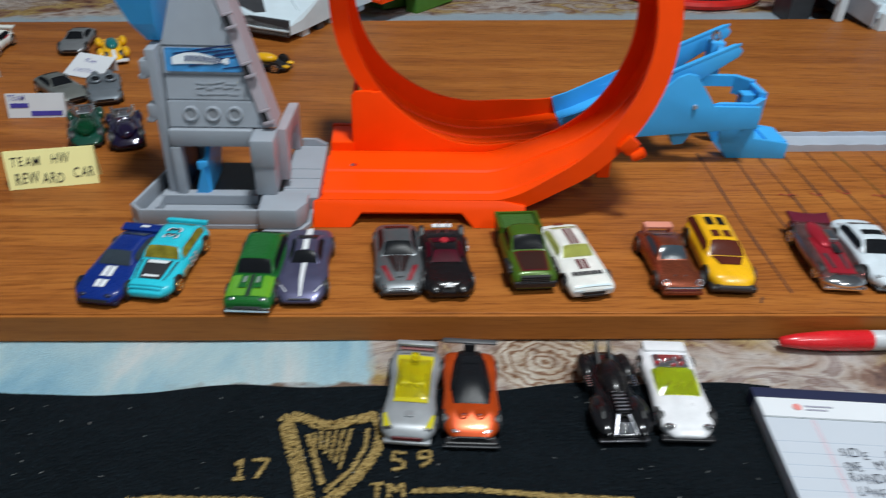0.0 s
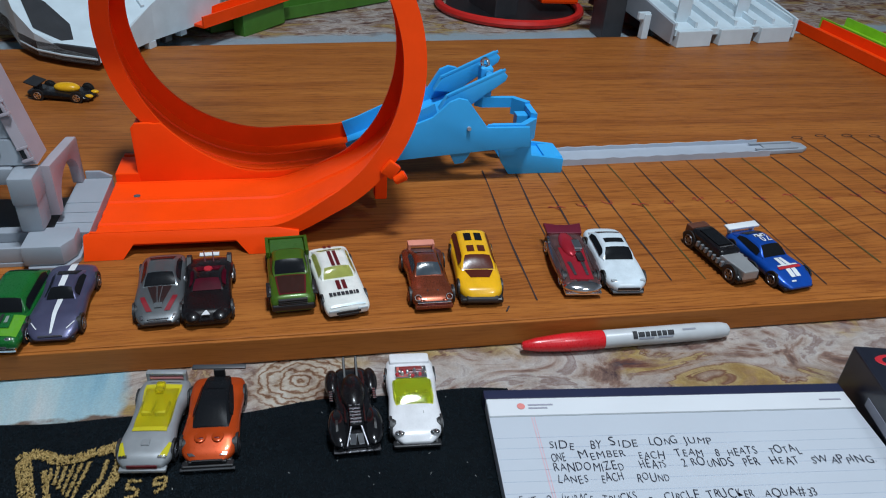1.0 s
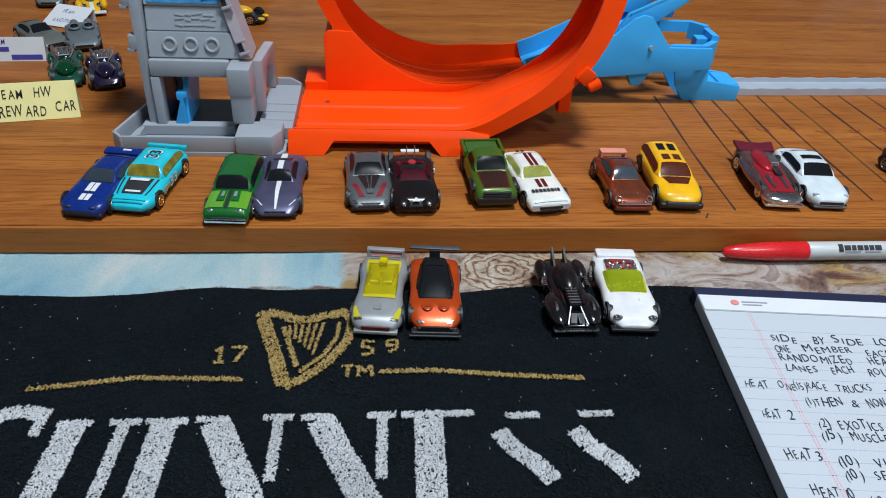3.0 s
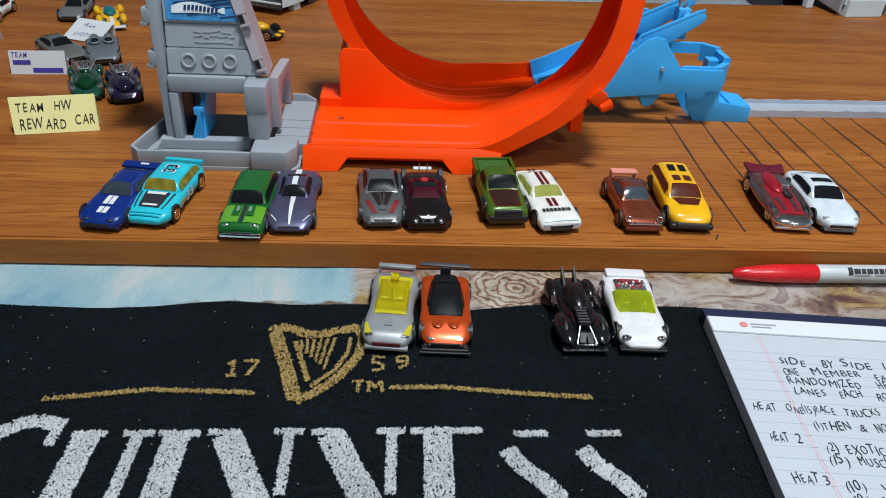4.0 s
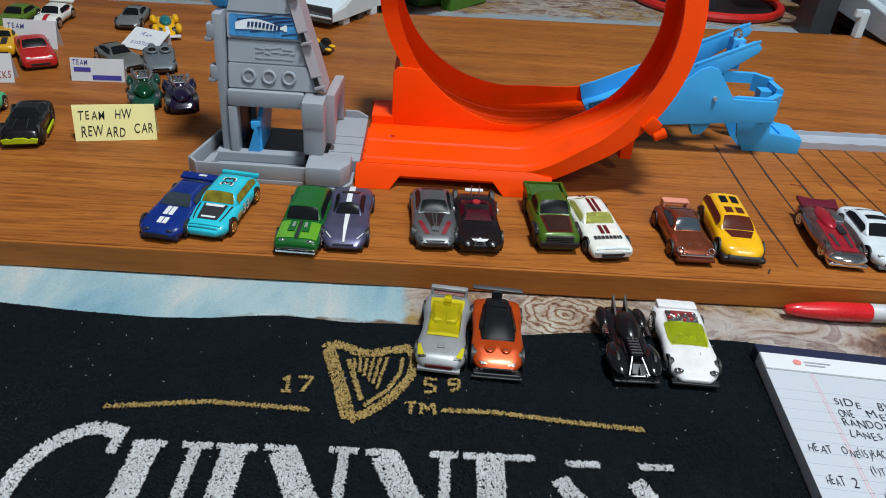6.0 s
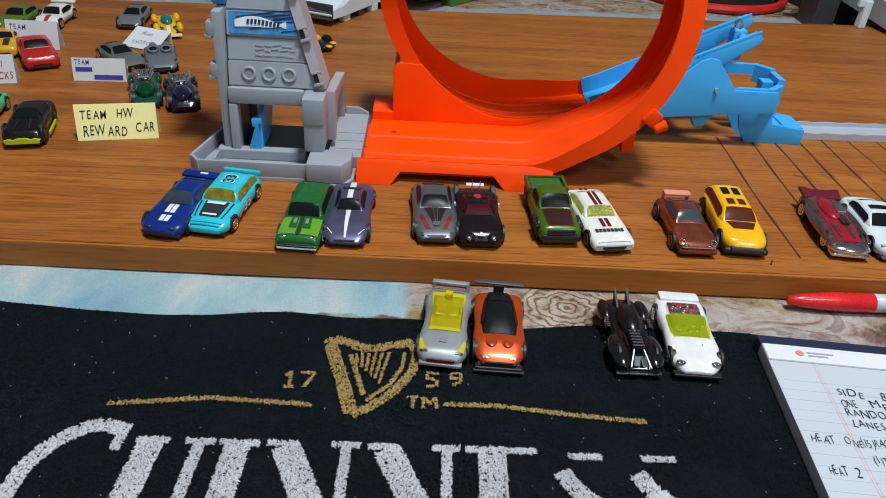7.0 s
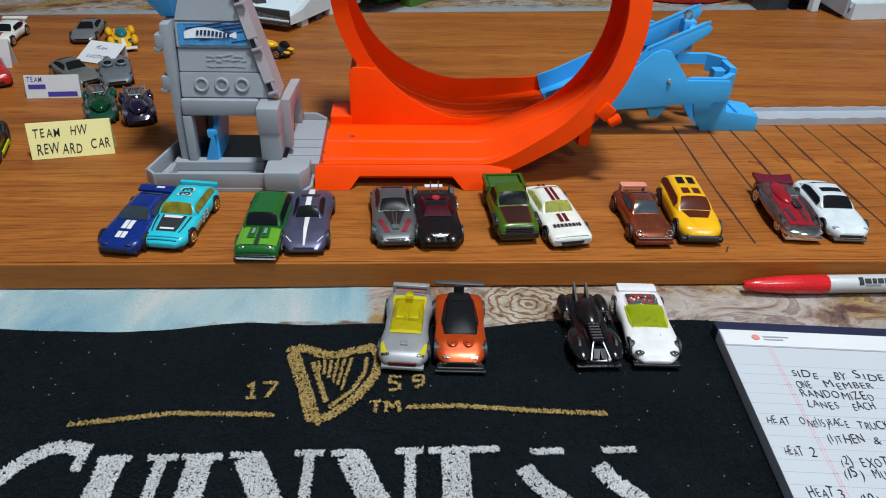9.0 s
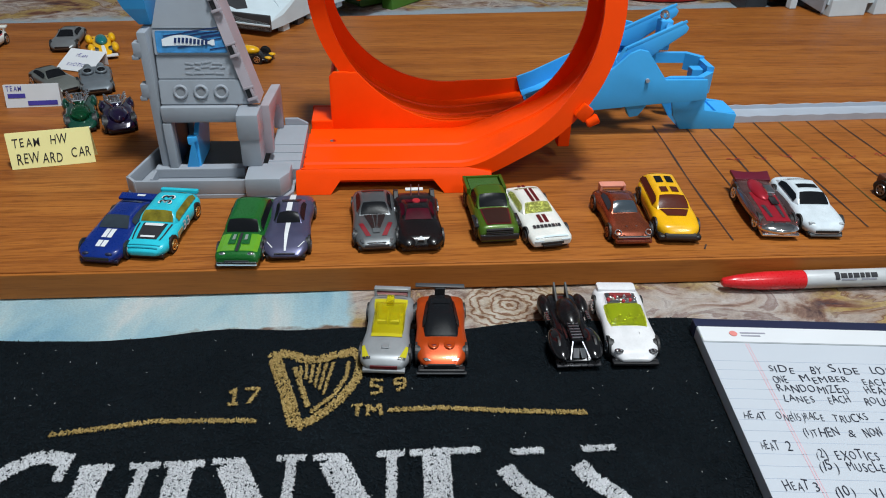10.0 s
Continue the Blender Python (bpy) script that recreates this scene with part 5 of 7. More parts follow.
def silver_extras(car, sh):
    part("interior_tub", sh.decal(0.30, 0.86, -0.66, 0.66, -0.70, 0.70, 0.0004), plain("yellow_seat", (0.50, 0.43, 0.015), 0.3), car)
    part("canopy", Cabin(sh, 0.30, 0.54, 0.70, 0.84, 0.70, 0.50, 0.0160).skin(), YELLOWGLASS, car, "clear yellow canopy", smooth=50)
    part("canopy_scoop", box(-0.0022, 0.0022, sh.y(0.68), sh.y(0.80), 0.0145, 0.0185, 0.0010), YELLOWGLASS, car)
    for k in range(2):
        part("seat", box(-0.006 + 0.0065 * k, -0.0005 + 0.0065 * k, sh.y(0.46), sh.y(0.62), 0.0118, 0.0150, 0.0008), plain("yellow_seat", (0.45, 0.40, 0.02), 0.4), car)
    spoiler(car, sh, 0.965, 0.0155, 0.0030, SILVER, 0.70, False)
    part("spoiler_lip", box(-0.0090, 0.0090, sh.y(0.94), sh.y(0.98), 0.0122, 0.0132, 0.0003), plain("pale_red_print", (0.5, 0.2, 0.2), 0.4), car)
    part("nose_lip", box(-0.0112, 0.0112, sh.y(0) - 0.0012, sh.y(0.05), 0.0022, 0.0042, 0.0008), SILVER, car, smooth=30)
    part("nose_badge", box(-0.0020, 0.0020, sh.y(0.15), sh.y(0.21), sh.top(0.18) - 0.0002, sh.top(0.18) + 0.0006, 0.0003), SILVER, car)
    part("grille_red", box(-0.0072, 0.0072, sh.y(0) - 0.0006, sh.y(0.012), 0.0046, 0.0066, 0.0004), DKRED, car)


# lamp_shadow: black strips paint shade along the front of the yellow lamps
toy_car("silver toy sports car with clear yellow canopy", 0.0712, -0.0785, TZ, -6, SILVER, 0.058, 0.0275, [(0, 0.0078), (0.05, 0.0098), (0.25, 0.0115), (0.5, 0.0120), (0.85, 0.0125), (1, 0.0112)], [(0, 0.78), (0.05, 0.92), (0.18, 1.0), (0.42, 0.86), (0.6, 0.86), (0.8, 1.0), (1, 0.88)], cabin=None, extras=silver_extras, lamps=None, grille=None, rim=GUN,
        decals=[("headlight", plain("yellow_lamp", (0.50, 0.44, 0.02), 0.15, 0, 0.4), (0.05, 0.19, -0.90, -0.62, -0.90, -0.80)), ("headlight", MATS["yellow_lamp"], (0.05, 0.19, 0.62, 0.90, 0.80, 0.90)), ("lamp_shadow", BLACK, (0.04, 0.06, -0.90, -0.58)), ("lamp_shadow", BLACK, (0.04, 0.06, 0.58, 0.90)), ("deck_line", GUN, (0.885, 0.892, -0.6, 0.6))])

ORNG = plain("car_paint_burnt_orange", (0.47, 0.060, 0.008), 0.30, 0.35, 0.15, 0.14, 0, 90, 0.3)
CABO = (0.27, 0.54, 0.64, 1.0, 0.72, 0.52, 0.0168, 0.40)


def orange_extras(car, sh):
    part("wing", moved(box(-0.0142, 0.0142, -0.0014, 0.0014, -0.0006, 0.0006, 0.0004), pose(0, sh.y(0.985), 0.0165, 14, 0, -2)), DARKGREY, car, "charcoal rear wing", smooth=30)
    part("wing_stem", box(-0.0030, 0.0030, sh.y(0.95), sh.y(0.99), 0.0105, 0.0160, 0.0006), BLACK, car)
    part("front_splitter", box(-0.0124, 0.0124, sh.y(0) - 0.0014, sh.y(0.05), 0.0016, 0.0036, 0.0008), BLACK, car)
    part("mouth", box(-0.0092, 0.0092, sh.y(0) - 0.0004, sh.y(0.03), 0.0040, 0.0056, 0.0005), BLACK, car)
    part("splitter_rail", box(-0.0132, 0.0132, sh.y(0) - 0.0022, sh.y(0) - 0.0006, 0.0012, 0.0022, 0.0003), DARKGREY, car)
    for side in (-1, 1):
        part("scoop_ridge", ball(1, Matrix.Translation((side * 0.0042, sh.y(0.205), sh.z(0.205, 0.3) - 0.0001)) @ Matrix.Diagonal((0.0032, 0.0040, 0.0005, 1)), None, 12), ORNG, car, smooth=True)
        # dark red oval paints the shade inside the recessed bonnet scoop
        part("scoop_shade", ball(1, Matrix.Translation((side * 0.0040, sh.y(0.175), sh.z(0.2, 0.3) + 0.0001)) @ Matrix.Diagonal((0.0020, 0.0008, 0.0004, 1)), None, 12), DKRED, car, smooth=True)


toy_car("burnt orange toy sports car with black canopy and wing", 0.1015, -0.0790, TZ, -3, ORNG, 0.0575, 0.0285, SPORT, ROUND, cabin=CABO, roof=SMOKE, extras=orange_extras, lamps=None, grille=BLACK, rim=BLACK,
        decals=[("headlight", CHROME, (0.035, 0.06, -0.80, -0.52, -0.84, -0.66)), ("headlight", CHROME, (0.035, 0.06, 0.52, 0.80, 0.66, 0.84)), ("rear_deck", SMOKE, (0.86, 0.98, -0.4, 0.4))])

DKCHR = plain("dark_chrome", (0.009, 0.009, 0.011), 0.14, 0.3, 0.5, 0.1)


def finned_extras(car, sh):
    part("cockpit", ball(1, Matrix.Translation((0, sh.y(0.58), 0.0115)) @ Matrix.Diagonal((0.0068, 0.014, 0.0060, 1)), None, 16), BLK, car, smooth=True)
    part("engine_ridge", box(-0.0034, 0.0034, sh.y(0.14), sh.y(0.42), 0.0105, 0.0132, 0.0010), DKCHR, car)
    for k in range(6):
        part("ridge_rib", box(-0.0030, 0.0030, sh.y(0.16 + k * 0.042), sh.y(0.18 + k * 0.042), 0.0133, 0.0142, 0.0003), GUN, car)
    for side in (-1, 1):
        part("tail_fin", prism([(0.014, 0.010), (0.027, 0.010), (0.029, 0.0165), (0.024, 0.0140)], side * 0.0034 - 0.0007, side * 0.0034 + 0.0007, "x", 0.0003), RUBBER, car)
        part("fender", ball(1, Matrix.Translation((side * 0.0086, sh.y(0.22), 0.0076)) @ Matrix.Diagonal((0.0062, 0.0140, 0.0038, 1)), None, 14), DKCHR, car, smooth=True)
        part("fender", ball(1, Matrix.Translation((side * 0.0104, sh.y(0.80), 0.0078)) @ Matrix.Diagonal((0.0042, 0.0100, 0.0046, 1)), None, 14), BLK, car, smooth=True)
        for k in range(5):
            part("side_louvre", box(side * 0.0116 - 0.0010, side * 0.0116 + 0.0010, sh.y(0.50 + k * 0.030), sh.y(0.515 + k * 0.030), 0.0070, 0.0112, 0.0003), CHROME, car)
    part("windscreen", moved(box(-0.0026, 0.0026, -0.0022, 0.0022, 0, 0.0008, 0.0003), pose(0, sh.y(0.44), 0.0142, 35, 0, 0)), plain("blue_grey_window", (0.12, 0.17, 0.20), 0.12, 0.3), car)
    for side in (-1, 1):
        part("nose_grille", moved(box(-0.0016, 0.0016, -0.0006, 0.0050, 0, 0.0010, 0.0003), pose(side * 0.0020, sh.y(0.01), 0.0076, 34, side * 8, side * 14)), CHROME, car)
        part("nose_blade", moved(box(-0.0004, 0.0004, -0.0010, 0.0100, 0, 0.0012, 0.0002), pose(side * 0.0050, sh.y(0.0), 0.0074, 24, 0, side * 16)), GUN, car)
        part("bonnet_pipe", box(side * 0.0050 - 0.0007, side * 0.0050 + 0.0007, sh.y(0.20), sh.y(0.44), 0.0104, 0.0118, 0.0004), DKCHR, car)
    for side in (-1, 1):
        part("headlight", ball(1, Matrix.Translation((side * 0.0098, sh.y(0.065), 0.0084)) @ Matrix.Diagonal((0.0020, 0.0014, 0.0008, 1)), None, 10), plain("pale_lamp", (0.55, 0.62, 0.70), 0.15), car, smooth=True)
        part("deck_rail", box(side * 0.0072 - 0.0004, side * 0.0072 + 0.0004, sh.y(0.10), sh.y(0.40), 0.0094, 0.0102, 0.0003), GUN, car)
    part("front_lip", box(-0.0120, 0.0120, sh.y(0) - 0.0010, sh.y(0.08), 0.0022, 0.0034, 0.0006), GUN, car, smooth=30)
    part("screen_frame", moved(ring(0.0030, 0.0005, Matrix.Diagonal((1.1, 0.9, 1, 1)), None, 4, 6), pose(0, sh.y(0.44), 0.0146, 35, 0, 0)), GUN, car)


toy_car("black chrome finned toy car with ridged bonnet", 0.1750, -0.0790, TZ, 0, DKCHR, 0.057, 0.0240, [(0, 0.0060), (0.05, 0.0082), (0.2, 0.0102), (0.5, 0.0112), (0.8, 0.0108), (1, 0.0100)], [(0, 0.7), (0.1, 0.9), (0.25, 0.85), (0.5, 0.8), (0.8, 0.9), (1, 0.7)], cabin=None, extras=finned_extras, lamps=None, grille=None, r=0.0056, rim=GUN)


def white_extras(car, sh):
    part("canopy", Cabin(sh, 0.33, 0.52, 0.60, 0.66, 0.80, 0.68, 0.0156).skin(), LIMEGLASS, car, "clear lime canopy", smooth=50)
    for k in range(9):
        part("engine_pipe", ball(0.0011, pose(-0.0070 + 0.00175 * k, sh.y(0.42 + 0.03 * (k % 3)), 0.0122), None, 8), CHROME, car, smooth=True)
    part("engine", box(-0.0088, 0.0088, sh.y(0.64), sh.y(0.80), 0.0110, 0.0140, 0.0008), CHROME, car, "chrome engine with red covers")
    rnd2 = random.Random(3)
    for k in range(12):
        part("engine_pipe", ball(0.0012, pose(-0.0078 + 0.0014 * k, sh.y(0.66 + 0.10 * rnd2.random()), 0.0142), None, 8), CHROME if k % 3 else RED, car, smooth=True)
    part("front_lip", box(-0.0125, 0.0125, sh.y(0) - 0.0006, sh.y(0.06), 0.0018, 0.0036, 0.0006), BLACK, car)
    part("interior_tub", sh.decal(0.36, 0.64, -0.70, 0.70, -0.70, 0.70, 0.0003), plain("lime_tub", (0.34, 0.42, 0.03), 0.2, 0.4), car)
    part("engine_cover", box(-0.0065, 0.0065, sh.y(0.735), sh.y(0.775), 0.0141, 0.0152, 0.0005), plain("maroon_print", (0.22, 0.03, 0.03), 0.3), car)
    part("tail_deck", box(-0.0115, 0.0115, sh.y(0.86), sh.y(0.99), 0.0100, 0.0136, 0.0016), paint("pearl_white", (0.68, 0.68, 0.70)), car, smooth=30)
    for side in (-1, 1):
        part("lamp_bowl", ball(1, Matrix.Translation((side * 0.0092, sh.y(0.065), sh.z(0.065, 0.65) + 0.0001)) @ Matrix.Diagonal((0.0025, 0.0019, 0.0004, 1)), None, 12), BLACK, car, smooth=True)
        for d in (-0.0010, 0.0010):
            part("lamp_lens", ball(1, Matrix.Translation((side * 0.0092 + d, sh.y(0.065), sh.z(0.065, 0.65) + 0.0002)) @ Matrix.Diagonal((0.0010, 0.0011, 0.0005, 1)), None, 10), CHROME, car, smooth=True)


toy_car("white toy sports car with lime canopy and chrome engine", 0.2060, -0.0795, TZ, -3, paint("pearl_white", (0.68, 0.68, 0.70)), 0.0615, 0.0285, [(0, 0.0065), (0.05, 0.0085), (0.25, 0.0112), (0.5, 0.0118), (0.85, 0.0124), (1, 0.0115)], ROUND, cabin=None, extras=white_extras, lamps=None, grille=None, rim=CHROME,
        decals=[("nose_mark", plain("grey_nick", (0.3, 0.3, 0.3), 0.4), (0.24, 0.27, 0.28, 0.30))])

# ---- bar towel ----
towel = empty("bar_towel", "black terry bar towel with gold and white woven shapes", "towel", pose(0, 0, CLOTH_Z))
T0 = 0.0012


def towel_edge(x):
    return -0.0375 + 0.0022 * math.sin(x * 34 + 1.2) - 0.0016 * math.sin(x * 71) - (0.0035 if -0.15 < x < -0.07 else 0) * math.sin((x + 0.15) / 0.08 * math.pi)


def towel_pt(u, v):
    x = -0.180 + 0.445 * u
    y = towel_edge(x) * (1 - v) + -0.30 * v
    return (x, y, T0 + 0.0005 * noise.noise(Vector((x * 30, y * 30, 2))))


bm = sheet_patch(towel_pt, 90, 50)
bmesh.ops.solidify(bm, geom=list(bm.faces), thickness=0.0010)
BASE_DARK = plain("towel_weave", (0.0075, 0.0115, 0.0155), 0.95, 0, 0, 0.3, 0.5, 200, 0.2)
part("weave", bm, BASE_DARK, towel, smooth=True)


def tufts(points, size, name, mat, seed):
    """Short loops of yarn, one small lozenge at each point."""
    r = np.random.RandomState(seed)
    p = np.array(points)
    n = len(p)
    ang = r.uniform(0, math.pi, n)
    tilt = r.uniform(-0.3, 0.7, n)
    ln = size * r.uniform(0.7, 1.5, n)
    th = size * r.uniform(0.32, 0.5, n)
    a = np.stack([np.cos(ang) * np.cos(tilt), np.sin(ang) * np.cos(tilt), np.sin(tilt)], 1)
    b = np.stack([-np.sin(ang), np.cos(ang), 0 * ang], 1)
    c = np.cross(a, b)
    v = np.stack([p + a * ln[:, None], p - a * ln[:, None], p + b * th[:, None], p - b * th[:, None], p + c * th[:, None], p - c * th[:, None]], 1).reshape(-1, 3)
    f0 = np.array([(0, 2, 4), (2, 1, 4), (1, 3, 4), (3, 0, 4), (2, 0, 5), (1, 2, 5), (3, 1, 5), (0, 3, 5)])
    f = (f0[None] + 6 * np.arange(n)[:, None, None]).reshape(-1, 3)
    me = bpy.data.meshes.new(name)
    me.vertices.add(len(v))
    me.vertices.foreach_set("co", v.ravel())
    me.loops.add(f.size)
    me.loops.foreach_set("vertex_index", f.ravel())
    me.polygons.add(len(f))
    me.polygons.foreach_set("loop_start", np.arange(0, f.size, 3))
    me.polygons.foreach_set("loop_total", np.full(len(f), 3))
    me.update()
    me.validate()
    me.materials.append(mat)
    ob = new(name, me)
    ob.parent = towel
    return tagged(ob, kind="stuff")


def stroke_points(strokes, spacing, seed, h):
    r = random.Random(seed)
    out = []
    for w, pts in strokes:
        for (xa, ya), (xb, yb) in zip(pts, pts[1:]):
            ln = math.hypot(xb - xa, yb - ya)
            if ln == 0:
                continue
            nx, ny = -(yb - ya) / ln, (xb - xa) / ln
            for _ in range(int(ln * (w + spacing) / spacing ** 2) + 1):
                u, v = r.random(), r.uniform(-0.5, 0.5) * w
                out.append((xa + (xb - xa) * u + nx * v, ya + (yb - ya) * u + ny * v, h + r.uniform(-0.0002, 0.0004)))
    return out


# pile over the whole towel
r = np.random.RandomState(3)
pile = []
for i in range(62000):
    x = r.uniform(-0.179, 0.262)
    y = r.uniform(-0.235, towel_edge(x) - 0.0005)
    pile.append((x, y, T0 + r.uniform(0, 0.0006)))
tufts(pile, 0.00085, "pile_weave", terry("dark_terry", (0.0085, 0.0130, 0.0170), (0.0165, 0.0245, 0.0315)), 5)
lint = [(r.uniform(-0.17, 0.25), r.uniform(-0.22, -0.042), T0 + 0.0010) for _ in range(150)]
tufts(lint, 0.0006, "lint", terry("lint_white", (0.35, 0.37, 0.36), (0.6, 0.6, 0.58)), 6)

GOLD = terry("gold_terry", (0.26, 0.17, 0.055), (0.58, 0.42, 0.17))
gold = [(0.0024, [(-0.086, -0.1115), (-0.060, -0.108), (-0.040, -0.1052), (-0.015, -0.106), (0.009, -0.1075)]),
        (0.0024, [(0.073, -0.1035), (0.100, -0.1035), (0.135, -0.1075), (0.172, -0.1105)])]
# emblem: a plain triangular frame with a few inner bands
gold += [(0.0068, [(0.0130, -0.0625), (0.0205, -0.085), (0.0285, -0.1115)]), (0.0056, [(0.0115, -0.0625), (0.0145, -0.0585), (0.0205, -0.0590), (0.0290, -0.0640), (0.0380, -0.0640), (0.0480, -0.0605), (0.0570, -0.0580)]),
         (0.0046, [(0.0570, -0.0600), (0.0590, -0.0700), (0.0570, -0.0810), (0.0500, -0.0940), (0.0400, -0.1050), (0.0290, -0.1130)]), (0.0018, [(0.0525, -0.0670), (0.0520, -0.0780), (0.0460, -0.0910), (0.0350, -0.1030)]),
         (0.0026, [(0.0245, -0.070), (0.0300, -0.088), (0.0335, -0.0990)])]
for k in range(6):
    gold.append((0.0012, [(0.0270 + 0.0035 * k, -0.0690 + 0.0004 * k), (0.0285 + 0.0024 * k, -0.076 - 0.0030 * k)]))
# year figures
DIGIT = {"1": [[(0, 0.75), (0.35, 1), (0.35, 0)], [(0.05, 0), (0.65, 0)]], "7": [[(0, 1), (0.8, 1), (0.3, 0)]], "5": [[(0.75, 1), (0.1, 1), (0.1, 0.58), (0.65, 0.52), (0.65, 0.08), (0, 0)]], "9": [[(0.7, 0.6), (0.1, 0.55), (0.1, 0.95), (0.7, 1), (0.7, 0.35), (0.1, 0)]],
         "T": [[(0, 1), (0.8, 1)], [(0.4, 1), (0.4, 0)]], "M": [[(0, 0), (0, 1), (0.4, 0.4), (0.8, 1), (0.8, 0)]]}
for ch, x, y, w, h in (("1", -0.0065, -0.0955, 0.0075, 0.0105), ("7", 0.0010, -0.0955, 0.0085, 0.0105), ("5", 0.0640, -0.0915, 0.0085, 0.0095), ("9", 0.0760, -0.0905, 0.0085, 0.0095), ("T", 0.0550, -0.1065, 0.0070, 0.0070), ("M", 0.0630, -0.1065, 0.0080, 0.0070)):
    for line in DIGIT[ch]:
        gold.append((0.0013, [(x + a * w, y + b * h) for a, b in line]))
tufts(stroke_points(gold, 0.00070, 11, T0 + 0.0011), 0.00100, "gold_weave", GOLD, 7)

# white woven name, kept as plain bars and bands
BASE_Y = -0.1950


def slab(x0, x1, y):
    """A short woven cross bar."""
    return (0.0034, [(x0, y), (x1, y)])


white = [(0.0075, [(-0.0740, -0.1270), (-0.0830, -0.1245), (-0.0920, -0.1280), (-0.1010, -0.1370), (-0.1070, -0.1500), (-0.1080, -0.1700), (-0.1050, -0.1900)]), (0.0045, [(-0.0722, -0.1235), (-0.0732, -0.1390)]),
         slab(-0.0655, -0.0505, -0.1325), (0.0115, [(-0.0585, -0.1340), (-0.0615, BASE_Y)]),
         slab(-0.0435, -0.0300, -0.1325), (0.0052, [(-0.0370, -0.1340), (-0.0395, BASE_Y)]),
         slab(-0.0285, -0.0105, -0.1325), (0.0115, [(-0.0200, -0.1340), (-0.0220, BASE_Y)])]
for x0 in (-0.0070, 0.0385):
    white += [slab(x0, x0 + 0.0140, -0.1320), (0.0128, [(x0 + 0.0085, -0.1335), (x0 + 0.0350, -0.1900)]),
              slab(x0 + 0.0290, x0 + 0.0420, -0.1315), (0.0046, [(x0 + 0.0358, -0.1330), (x0 + 0.0352, -0.1660)])]
white += [slab(0.0830, 0.1155, -0.1315), (0.0125, [(0.0950, -0.1330), (0.0935, BASE_Y)])]
for x0 in (0.1215, 0.1555):
    white += [slab(x0 + 0.0085, x0 + 0.0240, -0.1335), (0.0085, [(x0 + 0.0042, -0.1425), (x0 + 0.0085, -0.1515), (x0 + 0.0180, -0.1610), (x0 + 0.0235, -0.1700)])]
tufts(stroke_points(white, 0.00060, 12, T0 + 0.0010), 0.00095, "white_weave", terry("white_terry", (0.52, 0.53, 0.56), (0.68, 0.69, 0.72)), 8)

# ---- writing pad ----
PADM = pose(0.2480, -0.0490, CLOTH_Z + 0.0015, 0, 0, -5.0)
pad = empty("writing_pad", "white ruled writing pad with navy binding and handwritten notes", "writing pad", PADM)
PH = 0.0080
RULED = plain("ruled_paper", (0.46, 0.495, 0.55), 0.7, 0, 0, 0.03, 0.05, 18)
part("paper_block", box(0, 0.212, -0.290, -0.0040, 0.0008, PH, 0.0004), RULED, pad)
part("backing_card", box(0.0002, 0.2118, -0.2900, 0.0, 0.0, 0.0007), plain("grey_card", (0.22, 0.20, 0.18), 0.8), pad)
part("binding", box(-0.0006, 0.2126, -0.0062, 0.0010, 0.0004, PH + 0.0005, 0.0006), NAVY, pad, "navy paper binding")
part("header_strip", box(0.0003, 0.2117, -0.0190, -0.0064, PH + 0.0001, PH + 0.0006), PAPER, pad)
part("tear_line", box(0.0003, 0.2117, -0.0196, -0.0191, PH + 0.0001, PH + 0.0004), plain("grey_line", (0.40, 0.43, 0.45), 0.7), pad)
LINEBLUE = plain("pale_blue_line", (0.36, 0.41, 0.50), 0.7)
k = 0
while 0.0345 + 0.0071 * k < 0.285:
    y = -(0.0345 + 0.0071 * k)
    part("ruled_line", box(0.0005, 0.2115, y - 0.00012, y + 0.00012, PH - 0.0002, PH + 0.00008), LINEBLUE, pad)
    k += 1
part("margin_line", box(0.0228, 0.0234, -0.289, -0.0200, PH - 0.0002, PH + 0.00008), plain("pale_red_line", (0.58, 0.40, 0.45), 0.7), pad)
part("margin_line", box(0.0242, 0.0247, -0.289, -0.0200, PH - 0.0002, PH + 0.00008), MATS["pale_red_line"], pad)
part("maker_mark", cyl(0.0022, 0.0022, 0.0003, pose(0.0185, -0.0125, PH + 0.0009), 16), plain("coral_print", (0.66, 0.22, 0.20), 0.6), pad)
for a, b, y in ((0.0225, 0.0365, -0.0116), (0.0225, 0.0330, -0.0140), (0.1930, 0.2060, -0.0125)):
    part("maker_bar", box(a, b, y - 0.0005, y + 0.0005, PH + 0.0007, PH + 0.0009), plain("grey_print_ink", (0.30, 0.30, 0.36), 0.6), pad)
# each row: distance down the page, then the words with where they start and end
ROWS = [(0.0422, [("SIDE", 0.0285, 0.0420), ("BY", 0.0498, 0.0566), ("SIDE", 0.0610, 0.0765), ("LONG", 0.0820, 0.0985), ("JUMP", 0.1010, 0.1173)]),
        (0.0500, [("ONE", 0.0275, 0.0355), ("MEMBER", 0.0425, 0.0677), ("EACH", 0.0737, 0.0878), ("TEAM", 0.0937, 0.1088), ("8", 0.1148, 0.1175), ("HEATS", 0.1218, 0.1389), ("TOTAL", 0.1449, 0.1630)]),
        (0.0572, [("RANDOMIZED", 0.0275, 0.0643), ("HEATS", 0.0723, 0.0864), ("2", 0.0945, 0.0975), ("ROUNDS", 0.1000, 0.1226), ("PER", 0.1275, 0.1365), ("HEAT", 0.1425, 0.1586), ("SWAPPING.", 0.1646, 0.2008)]),
        (0.0645, [("LANES", 0.0277, 0.0438), ("EACH", 0.0498, 0.0619), ("ROUND", 0.0679, 0.0851)])]
